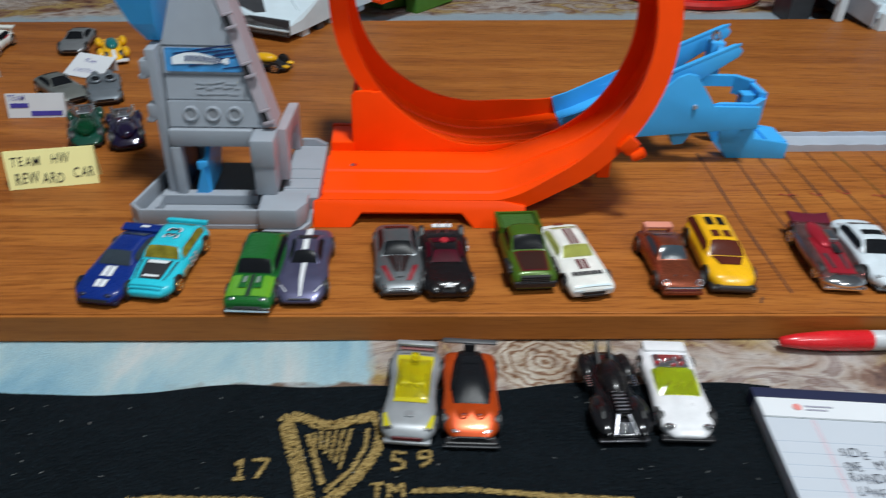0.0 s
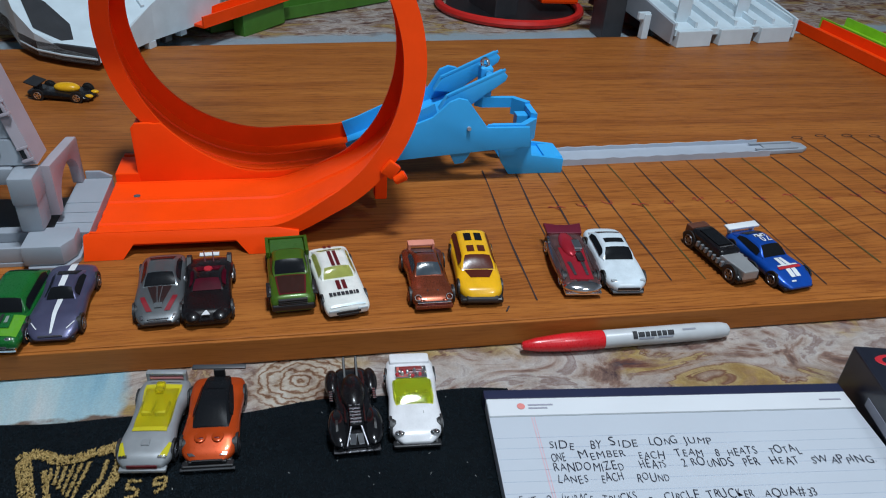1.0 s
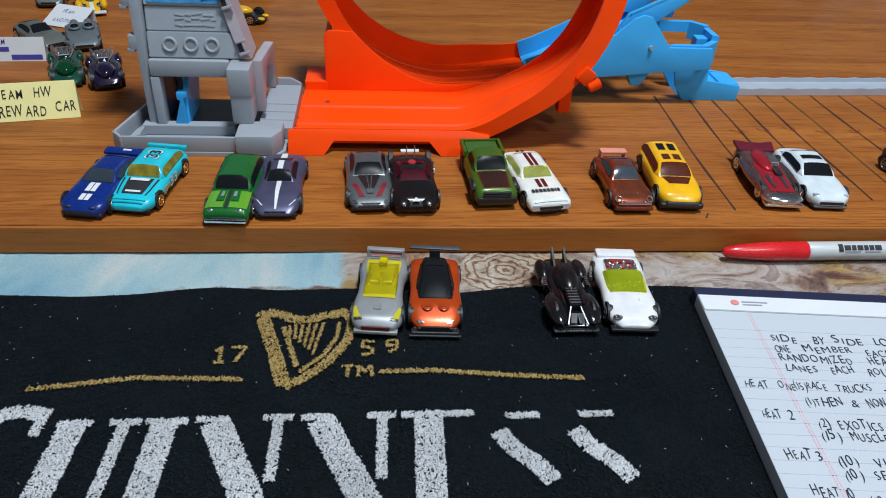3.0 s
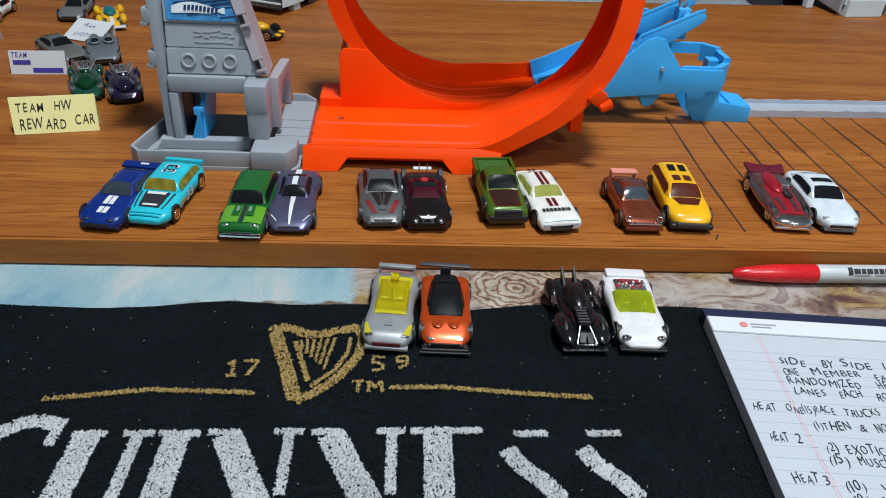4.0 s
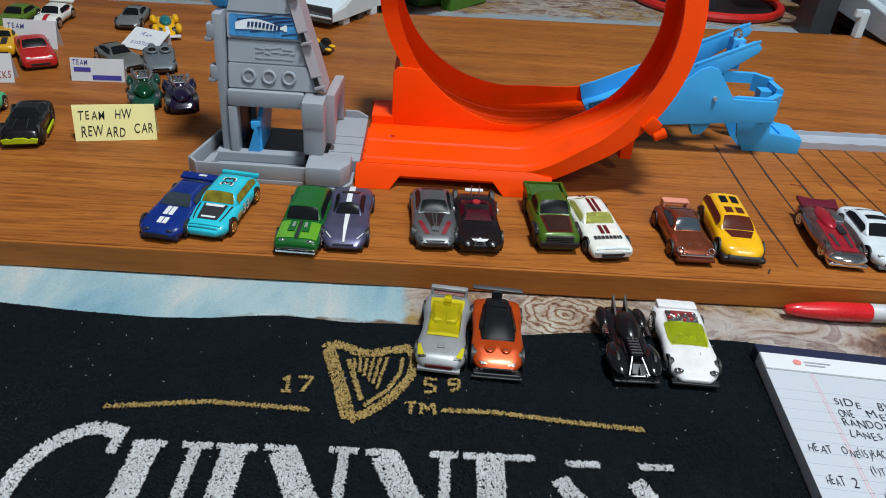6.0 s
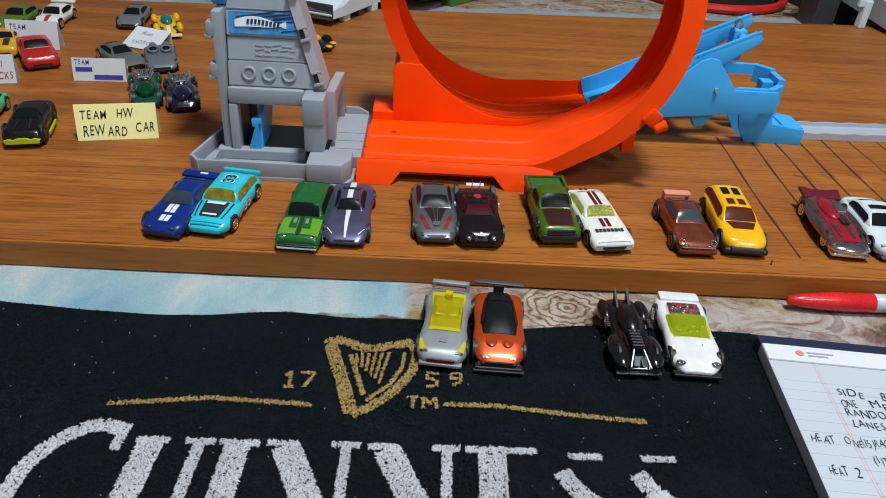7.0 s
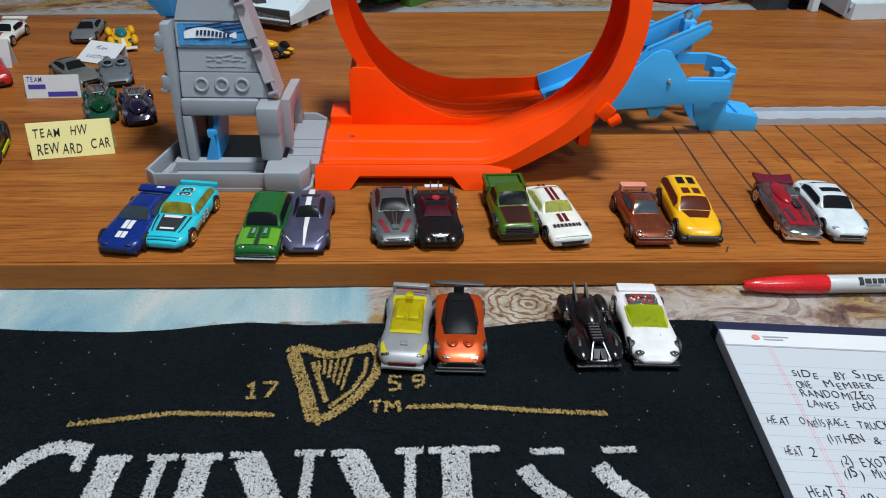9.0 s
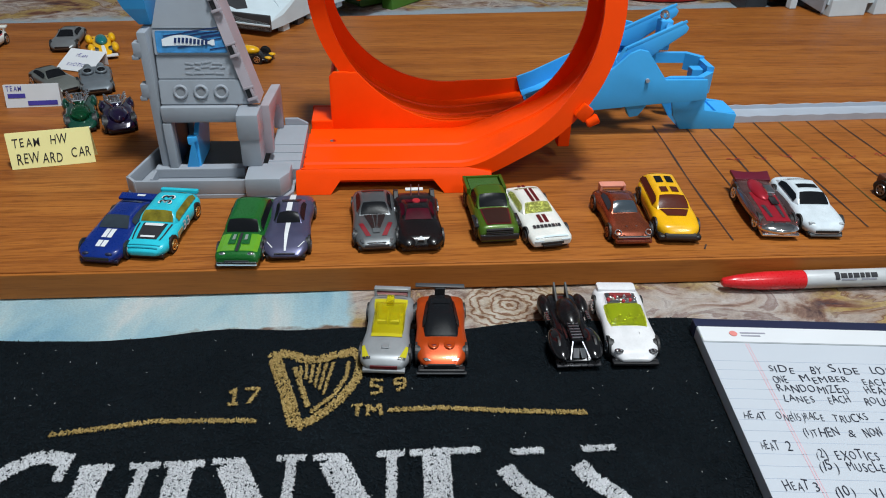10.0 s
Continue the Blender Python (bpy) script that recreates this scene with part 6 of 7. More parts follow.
ROWS2 = [(0.0765, [("HEAT", 0.0036, 0.0156), ("ONE(15)RACE", 0.0198, 0.0428), ("TRUCKS", 0.0470, 0.0650), ("-", 0.0700, 0.0725), ("CIRCLE", 0.0779, 0.0965), ("TRUCKER", 0.1000, 0.1242), ("AQUA#33", 0.1290, 0.1573)]),
         (0.0864, [("(1)THEN", 0.0287, 0.0467), ("&", 0.0497, 0.0538), ("NOW", 0.0577, 0.0678), ("-", 0.0730, 0.0755), ("'70", 0.0800, 0.0900)]),
         (0.0962, [("HEAT", 0.0054, 0.0143), ("2", 0.0168, 0.0200)]), (0.1003, [("(2)", 0.0288, 0.0348), ("EXOTICS", 0.0380, 0.0580), ("-", 0.0650, 0.0680)]),
         (0.1072, [("(15)", 0.0274, 0.0365), ("MUSCLE", 0.0406, 0.0575)])]
ROWS3 = [(0.1188, [("HEAT", 0.0074, 0.0190), ("3", 0.0205, 0.0236)]), (0.1214, [("(10)", 0.0287, 0.0378), ("VI", 0.0447, 0.0500)]), (0.1285, [("(10)", 0.0283, 0.0365), ("SE", 0.0414, 0.0470)]),
         (0.1378, [("HEAT", 0.0110, 0.0225), ("10", 0.0245, 0.0285)]), (0.1415, [("(10)", 0.0330, 0.0410)])]
PENINK = plain("pen_ink", (0.014, 0.016, 0.030), 0.7)
seed = 20
for v, words in ROWS + ROWS2 + ROWS3:
    for txt, u0, u1 in words:
        seed += 1
        part("handwriting", moved(writing(txt, 0.0074, -0.010, 0.10, 1.5, seed, u1 - u0), pose(u0, -v - 0.0004, PH + 0.00035, 0, 0, ((seed * 37) % 7 - 3) * 0.5)), PENINK, pad)
for a, b, v in ((0.0945, 0.112, 0.0855), (0.116, 0.148, 0.0858), (0.073, 0.104, 0.0990), (0.062, 0.082, 0.1065), (0.090, 0.130, 0.1065), (0.0515, 0.072, 0.1210), (0.0485, 0.066, 0.1280)):
    part("handwritten_bar", box(a, b, -v + 0.0002, -v + 0.0026, PH - 0.0002, PH + 0.0001), plain("faint_ink", (0.27, 0.28, 0.33), 0.7), pad)

# ---- marker pen ----
MZ = CLOTH_Z + 0.0068
marker = empty("marker_pen", "grey marker pen with a red cap beside the board", "marker pen", pose(0.2815, -0.0092, MZ, 0, 0, 0.6))


def turned(profile, m, seg=24):
    secs = [[(x, r * math.cos(2 * math.pi * k / seg), r * math.sin(2 * math.pi * k / seg)) for k in range(seg)] for x, r in profile]
    return moved(sweep(secs), m)


part("barrel", turned([(0.0530, 0.0053), (0.0540, 0.0058), (0.120, 0.0058), (0.134, 0.0052), (0.1385, 0.0042), (0.1400, 0.0024)], pose(0, 0, 0)), plain("marker_grey", (0.50, 0.52, 0.54), 0.35), marker, smooth=40)
part("cap", turned([(0.0, 0.0016), (0.001, 0.0028), (0.010, 0.0044), (0.022, 0.0054), (0.028, 0.0058), (0.0520, 0.0061), (0.0527, 0.0058)], pose(0, 0, 0)), plain("marker_red", (0.62, 0.012, 0.018), 0.28, 0, 0.3), marker, "glossy red cap", smooth=40)
rnd = random.Random(8)
x = 0.071
for k in range(7):
    w, hgt = rnd.uniform(0.0026, 0.0042), (0.0016 if k else 0.0026)

    def onb(u, v, x=x, w=w, hgt=hgt):
        a = radians(52) + (v - 0.5) * 2 * hgt / 0.006
        return (x + w * u, -0.00605 * math.cos(a), 0.00605 * math.sin(a))
    part("logo_bar", sheet_patch(onb, 1, 4), INK, marker)
    x += w + 0.0007
for k in range(2):
    part("small_bar", sheet_patch(lambda u, v, k=k: (0.075 + 0.013 * k + 0.010 * u, -0.00605 * math.cos(radians(22) + v * 0.18), 0.00605 * math.sin(radians(22) + v * 0.18)), 1, 2), MATS["faint_ink"], marker)
part("small_bar", sheet_patch(lambda u, v: (0.105 + 0.009 * u, -0.00605 * math.cos(radians(58) + v * 0.2), 0.00605 * math.sin(radians(58) + v * 0.2)), 1, 2), MATS["faint_ink"], marker)

# ---- dark carton beside the pad ----
carton = empty("carton", "small black carton with a red printed shape", "carton", pose(0.468, -0.058, CLOTH_Z + 0.0008, 0, 0, -12))
part("box_body", box(0, 0.075, -0.120, 0, 0, 0.0300, 0.0012), plain("black_card", (0.010, 0.012, 0.022), 0.35, 0, 0.2), carton)
part("red_print", moved(ring(0.0085, 0.0016, Matrix.Diagonal((1.3, 0.6, 0.15, 1))), pose(0.020, -0.0125, 0.0302)), plain("carton_red", (0.5, 0.02, 0.03), 0.35), carton)
part("side_bar", box(-0.0004, -0.0001, -0.070, -0.030, 0.011, 0.017), MATS["faint_ink"], carton)

# ---- tent cards ----


def tent_card(label, x, y, yaw, w, h, mat, lines, lean=14, open_deg=26):
    c = empty("tent_card", label, "card", pose(x, y, 0.0002, 0, 0, yaw), "handwritten team cards")
    part("front_leaf", moved(box(0, w, 0, 0.0004, 0, h), pose(0, 0, 0, -lean, 0, 0)), mat, c)
    top_y, top_z = h * math.sin(radians(lean)), h * math.cos(radians(lean))
    part("back_leaf", moved(box(0, w, -0.0004, 0, 0, h * 0.99), pose(0, top_y * 2 + 0.0010, 0.0, lean, 0, 0)), mat, c)
    for i, (txt, ink, u, v, size, wid) in enumerate(lines):
        m = pose(0, 0, 0, -lean, 0, 0) @ pose(u * w, -0.0003, v * h, 90, 0, 0)
        if txt == "|":
            part("bar", moved(box(0, wid, 0, size * 0.6, 0, 0.0001), m), ink, c)
        else:
            part("handwriting", moved(writing(txt, size, 0.002, 0.14, 0.7, 50 + i, wid), m), ink, c)
    return c


tent_card("yellow tent card with two handwritten lines", -0.1965, 0.1360, 12, 0.0565, 0.0265, NOTE, [("TEAM", INK, 0.07, 0.60, 0.0094, 0.0190), ("HW", INK, 0.51, 0.62, 0.0100, 0.0128), ("REWARD", INK, 0.08, 0.13, 0.0108, 0.0310), ("CAR", INK, 0.73, 0.19, 0.0100, 0.0138)])
tent_card("white tent card with blue handwriting", -0.2490, 0.2560, 5, 0.0445, 0.0195, PAPER, [("TEAM", BLUEINK, 0.05, 0.72, 0.0065, 0.0130), ("|", BLUEINK, 0.06, 0.42, 0.0060, 0.0140), ("|", BLUEINK, 0.40, 0.08, 0.0065, 0.0240)])
tent_card("white tent card with blue writing behind a red toy", -0.3420, 0.3320, 2, 0.0480, 0.0260, PAPER, [("TEAM", BLUEINK, 0.08, 0.68, 0.0070, 0.0160)])
tent_card("white tent card with red handwriting", -0.3420, 0.2320, 12, 0.0520, 0.0240, PAPER, [("2021", REDINK, 0.58, 0.60, 0.0075, 0.0140), ("TRUCKS", REDINK, 0.50, 0.15, 0.0085, 0.0250)])
tent_card("pale yellow tent card with a handwritten line", -0.2920, 0.0830, 8, 0.0560, 0.0240, NOTE, [("NT", INK, 0.72, 0.15, 0.0100, 0.0130)])
flat = empty("leaning_card", "small white card with blue writing leaning on a toy", "card", pose(-0.2440, 0.3560, 0.0006, 0, 0, -20), "handwritten team cards")
part("leaf", moved(box(0, 0.0400, 0, 0.0300, 0, 0.0004), pose(0, 0, 0, 24, 0, 0)), PAPER, flat)
part("back_leaf", moved(box(0, 0.0400, -0.0004, 0, 0, 0.0112), pose(0, 0.0272, 0, 0, 0, 0)), PAPER, flat)
part("handwriting", moved(writing("TEAM", 0.0060, -0.012, 0.1, 1, 71, 0.014), pose(0, 0, 0, 24, 0, 0) @ pose(0.011, 0.0190, 0.0007)), BLUEINK, flat)
part("handwriting", moved(writing("EXOTICS", 0.0065, -0.012, 0.1, 1, 72, 0.022), pose(0, 0, 0, 24, 0, 0) @ pose(0.009, 0.0060, 0.0007)), BLUEINK, flat)

# ---- toy cars standing by the cards ----
BG = "toy cars by the team cards"
CABR = (0.34, 0.48, 0.70, 0.92, 0.82, 0.62, 0.0175)
toy_car("red toy pickup with a black windscreen", -0.2830, 0.2760, 0, 32, paint("bright_red", (0.46, 0.014, 0.012)), 0.066, 0.0300, [(0, 0.0105), (0.04, 0.0130), (0.34, 0.0142), (1, 0.0142)], BOXY, cabin=(0.34, 0.46, 0.62, 0.72, 0.84, 0.68, 0.0200), group=BG, rim=GUN)
toy_car("yellow toy stock truck with black bonnet stripes", -0.3300, 0.2980, 0, 20, paint("amber_yellow", (0.62, 0.33, 0.01)), 0.062, 0.028, [(0, 0.0105), (0.04, 0.0125), (0.34, 0.0138), (1, 0.0138)], BOXY, cabin=CABR, group=BG, lamps=None, decals=[("stripe", INK, (0.06, 0.32, -0.5, -0.12)), ("stripe", INK, (0.06, 0.32, 0.12, 0.5))])
toy_car("olive green toy muscle car", -0.364, 0.3760, 0, 2, paint("moss_green", (0.09, 0.16, 0.015)), 0.062, 0.027, cabin=CABR, group=BG)


def wr_extras(car, sh):
    spoiler(car, sh, 0.95, 0.0155, 0.0060, paint("white", (0.70, 0.70, 0.66)), 0.92)


toy_car("white toy race car with a red bonnet bar and wing", -0.332, 0.3880, 0, 3, paint("white", (0.70, 0.70, 0.66)), 0.062, 0.027, SPORT, SPORTW, cabin=CABR, group=BG, extras=wr_extras, lamps=None, decals=[("bonnet_bar", RED, (0.08, 0.32, -0.16, 0.16)), ("side_mark", RED, (0.55, 0.75, 0.70, 0.90))])
toy_car("grey toy wedge sports car", -0.254, 0.4060, 0, 6, paint("mid_grey", (0.20, 0.21, 0.22), 0.4), 0.06, 0.027, SPORT, None, cabin=(0.30, 0.50, 0.66, 0.92, 0.80, 0.52, 0.0160), group=BG, lamps=None)
TEAL = plain("teal_window", (0.01, 0.16, 0.17), 0.15, 0, 0.5)


def yx_extras(car, sh):
    part("canopy", ball(1, Matrix.Translation((0, sh.y(0.52), 0.0115)) @ Matrix.Diagonal((0.0062, 0.0130, 0.0050, 1)), None, 16), TEAL, car, smooth=True)
    part("front_wing", box(-0.0120, 0.0120, sh.y(0) - 0.0030, sh.y(0.06), 0.0030, 0.0048, 0.0006), WHITE, car)
    for side in (-1, 1):
        for s in (0.2, 0.8):
            part("fender", ball(1, Matrix.Translation((side * 0.0112, sh.y(s), 0.0085)) @ Matrix.Diagonal((0.0038, 0.0088, 0.0050, 1)), None, 14), YEL, car, smooth=True)


toy_car("yellow toy racer with teal canopy and white nose", -0.2045, 0.3850, 0, 22, YEL, 0.058, 0.0230, [(0, 0.0050), (0.1, 0.0075), (0.4, 0.0105), (1, 0.0095)], [(0, 0.5), (0.2, 0.75), (0.5, 0.8), (1, 0.9)], cabin=None, extras=yx_extras, lamps=None, grille=None, group=BG, decals=[("nose_panel", WHITE, (0.02, 0.30, -0.3, 0.3, -0.16, 0.16))])
toy_car("pewter grey toy coupe", -0.205, 0.286, 0, 44, paint("pewter", (0.17, 0.18, 0.17), 0.4), 0.06, 0.027, SPORT, None, cabin=(0.36, 0.52, 0.68, 0.94, 0.80, 0.54, 0.0165), group=BG, lamps=None)


def speedster_extras(car, sh):
    for side in (-1, 1):
        part("cockpit_rim", ring(0.0042, 0.0011, pose(side * 0.0058, sh.y(0.56), 0.0138, 14, 0, 0)), MATS["car_paint_slate_silver"], car, smooth=True)
        part("cockpit", ball(1, Matrix.Translation((side * 0.0058, sh.y(0.57), 0.0132)) @ Matrix.Diagonal((0.0040, 0.0042, 0.0030, 1)), None, 14), SMOKE, car, smooth=True)
        part("head_fairing", ball(1, Matrix.Translation((side * 0.0058, sh.y(0.74), 0.0122)) @ Matrix.Diagonal((0.0042, 0.0105, 0.0042, 1)), None, 14), MATS["car_paint_slate_silver"], car, smooth=True)


paint("slate_silver", (0.20, 0.23, 0.26), 0.5)
toy_car("slate silver toy speedster with twin cockpits", -0.18, 0.283, 0, 20, MATS["car_paint_slate_silver"], 0.056, 0.028, SPORT, None, cabin=None, extras=speedster_extras, group=BG, lamps=None)


def blown(canopy_mat, fender_mat):
    def f(car, sh):
        part("canopy", ball(1, Matrix.Translation((0, sh.y(0.30), 0.0110)) @ Matrix.Diagonal((0.0080, 0.0140, 0.0058, 1)), None, 16), canopy_mat, car, smooth=True)
        part("engine", box(-0.0048, 0.0048, sh.y(0.50), sh.y(0.78), 0.0130, 0.0180, 0.0008), CHROME, car, "chrome engine")
        for k in range(4):
            for side in (-1, 1):
                part("exhaust", cyl(0.0009, 0.0009, 0.0080, pose(side * 0.0060, sh.y(0.50 + 0.08 * k), 0.0175, 0, side * 35, 0), 8), CHROME, car)
        for k in range(3):
            part("intake", cyl(0.0014, 0.0017, 0.0040, pose(-0.0034 + 0.0034 * k, sh.y(0.60), 0.0198), 10), CHROME, car)
        for side in (-1, 1):
            part("fender", ball(1, Matrix.Translation((side * 0.0105, sh.y(0.24), 0.0085)) @ Matrix.Diagonal((0.0032, 0.0080, 0.0045, 1)), None, 14), fender_mat, car, smooth=True)
            part("fender", ball(1, Matrix.Translation((side * 0.0108, sh.y(0.78), 0.0090)) @ Matrix.Diagonal((0.0034, 0.0085, 0.0052, 1)), None, 14), fender_mat, car, smooth=True)
    return f


GRNG = tinted_glass("green_clear_plastic", (0.02, 0.22, 0.09))
PURG = plain("violet_black_plastic", (0.012, 0.006, 0.035), 0.10, 0.2, 0.8)
toy_car("clear green toy car with chrome engine", -0.166, 0.199, 0, 20, plain("deep_green_plastic", (0.006, 0.054, 0.035), 0.14, 0, 0.6), 0.062, 0.0240, [(0, 0.0060), (0.1, 0.0095), (0.5, 0.0120), (1, 0.0110)], None, cabin=None, extras=blown(GRNG, MATS["deep_green_plastic"]), lamps=None, grille=None, group=BG, r=0.0062)
toy_car("violet black toy car with chrome engine", -0.1355, 0.197, 0, 20, PURG, 0.056, 0.0250, [(0, 0.0065), (0.1, 0.0105), (0.5, 0.0130), (1, 0.0120)], None, cabin=None, extras=blown(PURG, PURG), lamps=None, grille=None, group=BG, r=0.0066)
LIMEP = plain("lime_plastic", (0.42, 0.52, 0.01), 0.4)


def lime_extras(car, sh):
    part("front_lip", moved(prism([(-0.0110, 0), (0.0110, 0), (0.0120, 0.0030), (0.0080, 0.0040), (0.0060, 0.0030), (0.003, 0.0042), (-0.003, 0.0042), (-0.006, 0.0030), (-0.0080, 0.0040), (-0.0120, 0.0030)], -0.0014, 0.0008, "y", 0.0003), pose(0, sh.y(0), 0.0046)), LIMEP, car)
    part("side_sill", box(0.0138, 0.0152, sh.y(0.30), sh.y(0.70), 0.0032, 0.0056, 0.0004), LIMEP, car)


toy_car("black toy off-road coupe with a lime front lip", -0.227, 0.1180, 0, 14, BLK, 0.059, 0.027, [(0, 0.0110), (0.05, 0.0135), (0.34, 0.0155), (1, 0.0150)], BOXY, cabin=(0.34, 0.50, 0.70, 0.92, 0.80, 0.58, 0.0195), extras=lime_extras, lamps=None, grille=DARKGREY, group=BG, r=0.0070, rim=BLACK, decals=[("bonnet_line", GUN, (0.08, 0.34, -0.40, -0.36, -0.30, -0.26)), ("bonnet_line", GUN, (0.08, 0.34, 0.36, 0.40, 0.26, 0.30))])
toy_car("green and orange toy race car", -0.2760, 0.1330, 0, 10, paint("mint_green", (0.05, 0.42, 0.18)), 0.066, 0.0290, SPORT, None, cabin=CABR, group=BG, lamps=None, base=plain("orange_base", (0.6, 0.09, 0.01), 0.4), decals=[("bonnet_panel", MATS["orange_base"], (0.02, 0.16, -0.8, 0.8))])


def wasp_extras(car, sh):
    part("canopy", ball(1, Matrix.Translation((0, sh.y(0.42), 0.0100)) @ Matrix.Diagonal((0.0068, 0.0125, 0.0048, 1)), None, 16), YEL, car, smooth=True)
    part("tail_wing", moved(box(-0.0100, 0.0100, -0.006, 0.006, 0, 0.0012, 0.0004), pose(0, sh.y(0.92), 0.0135, 18, 0, 0)), BLACK, car)
    part("wing_stem", box(-0.0030, 0.0030, sh.y(0.84), sh.y(0.94), 0.0060, 0.0132, 0.0005), BLACK, car)
    for side in (-1, 1):
        part("nose_tip", ball(1, Matrix.Translation((side * 0.0062, sh.y(0.04), 0.0050)) @ Matrix.Diagonal((0.0030, 0.0040, 0.0018, 1)), None, 12), YEL, car, smooth=True)


toy_car("black toy racer with yellow canopy and nose tips", -0.0380, 0.3800, 0, 78, BLK, 0.060, 0.0270, [(0, 0.0048), (0.2, 0.0072), (0.5, 0.0085), (1, 0.0078)], None, cabin=None, extras=wasp_extras, lamps=None, grille=None, group=BG)

# ---- toys behind, at the far edge of the board ----
bank = empty("banked_track", "pale grey toy track bank with a charcoal panel", "toy track", pose(0, 0, 0))
OUT = [(-0.205, 0.640), (-0.165, 0.573), (-0.140, 0.520), (-0.115, 0.490), (-0.085, 0.472), (-0.050, 0.458), (-0.036, 0.480), (-0.004, 0.545), (0.028, 0.592), (0.062, 0.650), (0.062, 0.700), (-0.205, 0.700)]
b2 = bmesh.new()


def bank_z(x, y):
    return 0.016 + max(0, (y - 0.470)) * 0.42 + 0.12 * max(0, -0.06 - x)


lo = [b2.verts.new((x, y, 0.008)) for x, y in OUT]
hi = [b2.verts.new((x, y, bank_z(x, y))) for x, y in OUT]
b2.faces.new(hi)
b2.faces.new(lo[::-1])
for i in range(len(OUT)):
    j = (i + 1) % len(OUT)
    b2.faces.new((lo[i], lo[j], hi[j], hi[i]))
part("bank", b2, PALE, bank)
part("rim", wall_run(OUT[:6], 0.018, 0.0045, 0.0062), DARKGREY, bank, "charcoal rim", smooth=30)
part("rim_line", wall_run([(x + 0.0005, y - 0.0015) for x, y in OUT[1:6]], 0.0022, 0.002, 0.0120), PALE, bank)
pq = [(-0.145, 0.558), (-0.088, 0.521), (-0.058, 0.464), (-0.116, 0.496)]
b2 = bmesh.new()
b2.faces.new([b2.verts.new((x, y, bank_z(x, y) + 0.0012)) for x, y in pq])
part("dark_panel", b2, DARKGREY, bank, "charcoal panel")
for k in range(5):
    t = k / 4
    x, y = -0.032 + 0.056 * t, 0.486 + 0.102 * t
    part("foot", moved(box(-0.006, 0.006, -0.004, 0.004, 0.0, 0.008, 0.0006), pose(x - 0.006, y + 0.004, 0, 0, 0, 61)), PALE if k % 2 == 0 else DARKGREY, bank)
    part("ridge", moved(box(-0.002, 0.002, -0.002, 0.050, 0, 0.010, 0.0008), pose(x - 0.010, y + 0.006, bank_z(x, y) - 0.004, 22, 0, 30)), PALE, bank)
part("hub", ring(0.010, 0.004, pose(0.010, 0.640, 0.092, 20, 0, 0)), DARKGREY, bank)

launcher = empty("lane_launcher", "pale grey three-lane toy launcher", "toy launcher", pose(0.647, 0.556, 0, 0, 0, 9.5))
part("deck", prism([(0.0, 0.014), (0.0, 0.022), (0.230, 0.060), (0.230, 0.040)], 0.0, 0.198, "x"), PALE, launcher)
for k in range(3):
    part("front_lip", box(0.002 + 0.068 * k, 0.056 + 0.068 * k, -0.006, 0.012, 0.0, 0.0215, 0.001), PALE, launcher)
for k in range(7):
    x = 0.002 + 0.0323 * k
    part("divider", prism([(0.004, 0.0222), (0.004, 0.030), (0.228, 0.070), (0.228, 0.0610)], x - 0.002, x + 0.002, "x"), PALE, launcher)
for x, y in ((0.014, 0.022), (0.118, 0.030), (0.160, 0.075)):
    part("gate_flag", box(x, x + 0.021, y, y + 0.003, 0.024, 0.085, 0.0008), PALE, launcher)
for side, x in ((0, -0.006), (1, 0.2)):
    part("side_wall", prism([(0.0, 0.004), (0.0, 0.030), (0.225, 0.075), (0.225, 0.030)], x, x + 0.004, "x", 0.0006), PALE if side else GREY, launcher)
part("side_bracket", moved(merge(box(-0.010, 0.0, 0, 0.010, 0, 0.034, 0.0015), box(-0.018, 0.0, 0.002, 0.008, 0.026, 0.036, 0.0015)), pose(-0.016, 0.036, 0)), PALE, launcher)
# black slab added where only the launcher's own shadow lies
part("under_shadow_plate", box(0.0, 0.196, 0.014, 0.226, 0.0, 0.0125), BLACK, launcher)
part("lime_clip", moved(box(0, 0.030, 0, 0.006, 0, 0.005, 0.0006), pose(0.002, 0.100, 0.0480, 0, 0, 30)), LIMEP, launcher)

stand = empty("dark_stand", "charcoal plastic stand at the far edge", "toy stand", pose(0.585, 0.640, CLOTH_Z + 0.001))
part("block", box(-0.004, 0.026, 0, 0.05, 0, 0.090, 0.003), DARKGREY, stand)
part("arm", box(-0.03, 0.05, 0.010, 0.030, 0.0905, 0.104, 0.003), BLACK, stand)


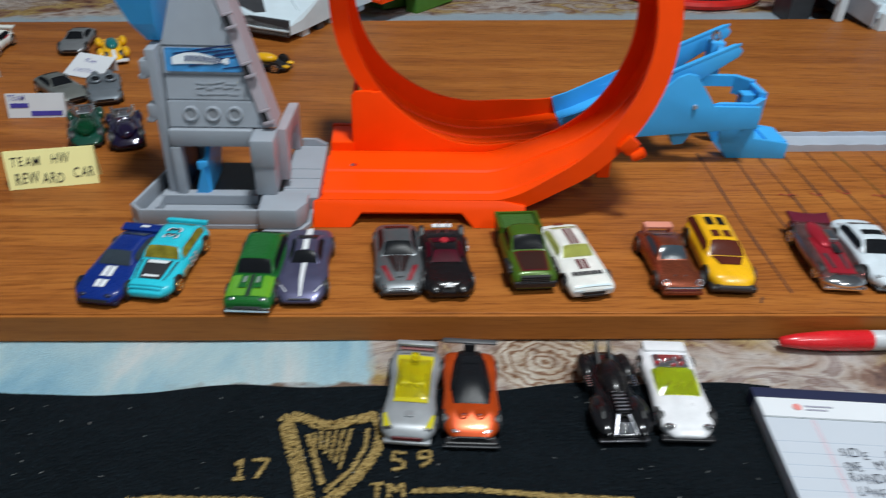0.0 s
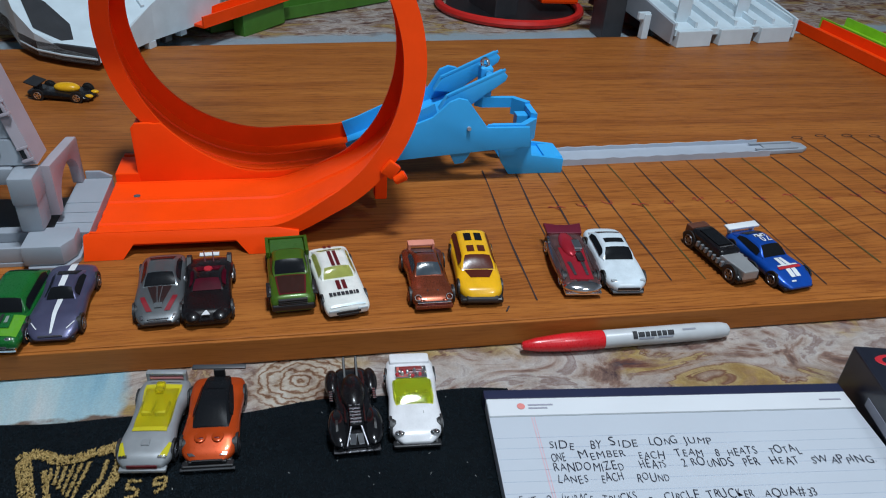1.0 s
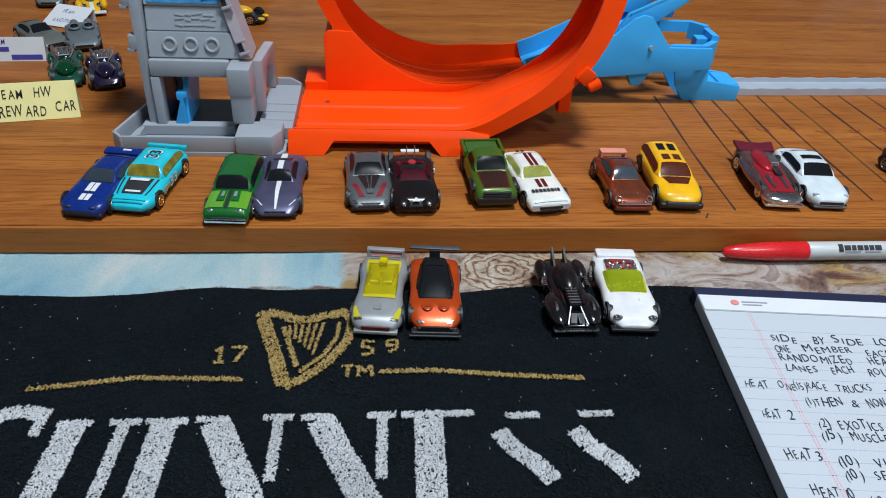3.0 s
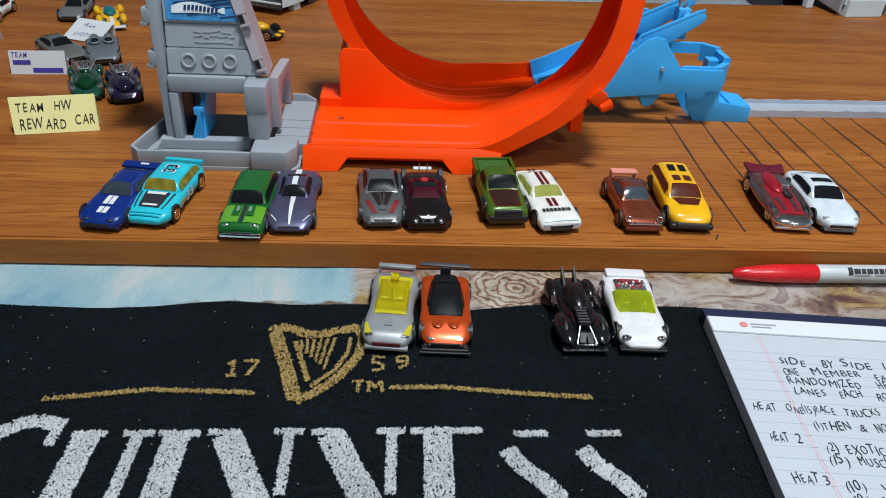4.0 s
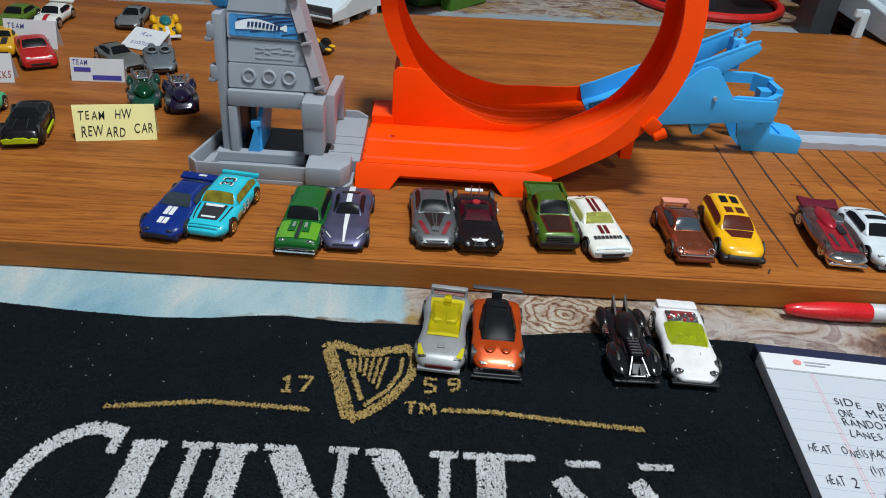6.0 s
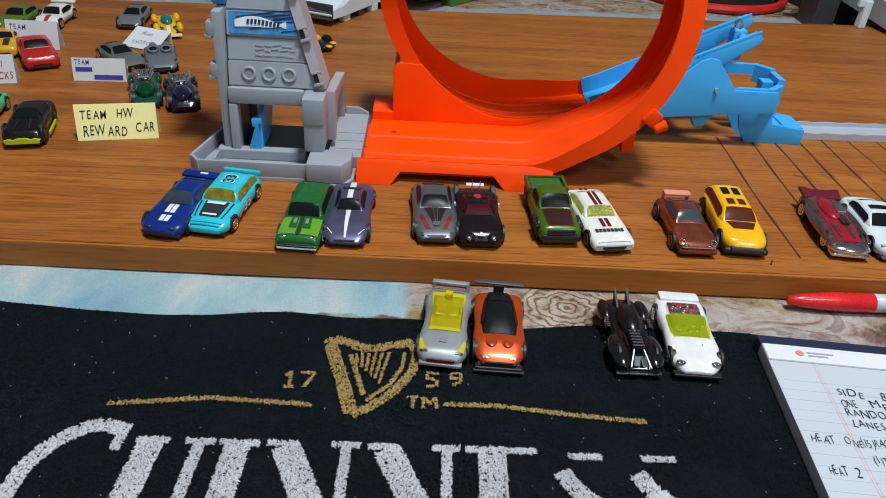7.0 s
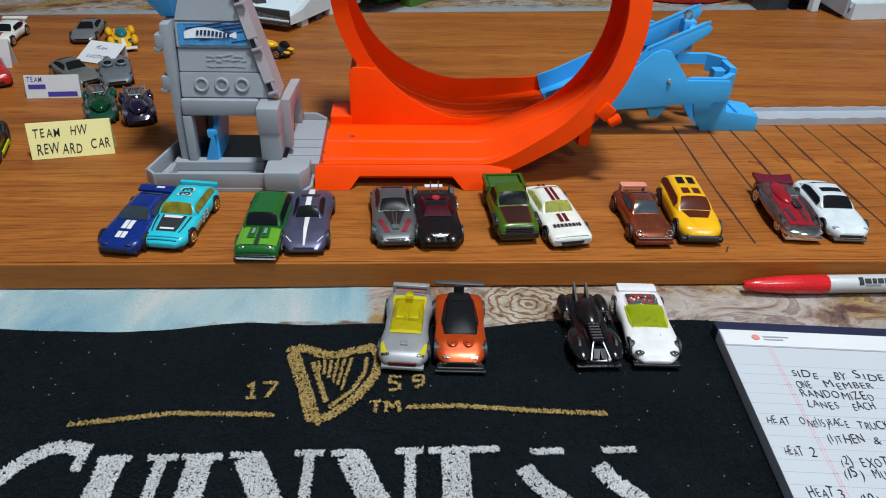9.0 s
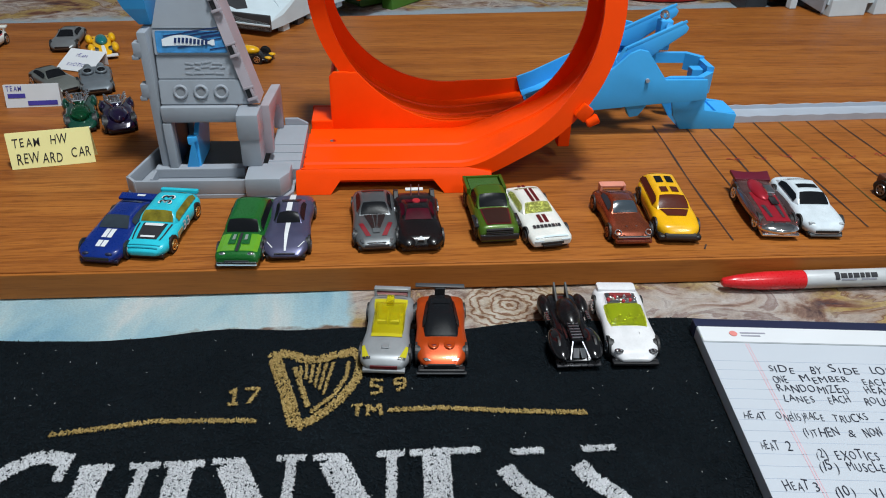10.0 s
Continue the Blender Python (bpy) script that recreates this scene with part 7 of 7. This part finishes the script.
def toy_lane(label, a, b, mat, w=0.042, lip=0.012, z=0.002):
    A, B = Vector(a), Vector(b)
    d = B - A
    ob = empty("track_strip", label, "toy track", Matrix.Translation(A) @ Matrix.Rotation(math.atan2(d.y, d.x), 4, "Z") @ Matrix.Rotation(-math.atan2(d.z, math.hypot(d.x, d.y)), 4, "Y"))
    ln = d.length
    secs = []
    for i in range(13):
        x = ln * i / 12
        secs.append([(x, 0, 0), (x, 0, lip), (x, 0.0025, lip), (x, 0.003, 0.003), (x, w - 0.003, 0.003), (x, w - 0.0025, lip), (x, w, lip), (x, w, 0)])
    part("channel", sweep(secs), mat, ob)
    return ob


LIMET = plain("lime_track_plastic", (0.30, 0.62, 0.02), 0.4)
GRASS = plain("green_track_plastic", (0.06, 0.18, 0.02), 0.45)
t1 = toy_lane("orange toy track strip on the board", (0.928, 0.415, 0.001), (0.928, 0.640, 0.001), ORANGE, 0.046, 0.015)
part("connector", box(-0.010, -0.0005, 0.0, 0.046, 0.0, 0.014, 0.001), PALE, t1)
toy_lane("lime toy track strip on the board", (0.980, 0.430, 0.001), (0.980, 0.655, 0.001), LIMET, 0.046, 0.015)
toy_lane("green toy track strip on the throw", (0.046, 0.655, CLOTH_Z + 0.002), (0.300, 0.836, CLOTH_Z + 0.002), GRASS, 0.05, 0.016)
t2 = toy_lane("orange toy track strip raised on a block beside the green one", (0.046, 0.590, 0.0080), (0.150, 0.712, 0.0140), ORANGE, 0.026, 0.014)
part("block", box(0.070, 0.150, 0.004, 0.022, -0.0300, -0.0006, 0.001), GRASS, t2)
ringset = empty("red_ring_toy", "red toy ring base with charcoal and orange blocks", "toy track", pose(0.488, 0.806, CLOTH_Z + 0.001))
part("ring", ring(0.112, 0.0065, pose(0, 0, 0.006), None, 48, 8), plain("red_plastic", (0.60, 0.02, 0.015), 0.35), ringset, smooth=True)
part("charcoal_wedge", prism([(-0.040, -0.070), (0.0, -0.050), (0.010, 0.02), (-0.060, 0.02)], 0.002, 0.060, "z", 0.002), DARKGREY, ringset)
part("orange_block", box(0.040, 0.100, -0.040, 0.020, 0.018, 0.080, 0.004), ORANGE, ringset)
part("inner_disc", cyl(0.100, 0.100, 0.004, pose(0, 0, 0.0025), 40), BLACK, ringset)
# plain dark backdrop, added beyond the toys for reflections
backbox = empty("backdrop_box", "dark backdrop block added behind the toys", "box", pose(0.25, 1.00, CLOTH_Z + 0.0015))
part("carton", box(-0.50, 0.80, 0.0, 0.16, 0.0, 0.22, 0.004), plain("dark_backdrop", (0.035, 0.030, 0.032), 0.6, 0, 0, 0.4, 0.1, 12), backbox)
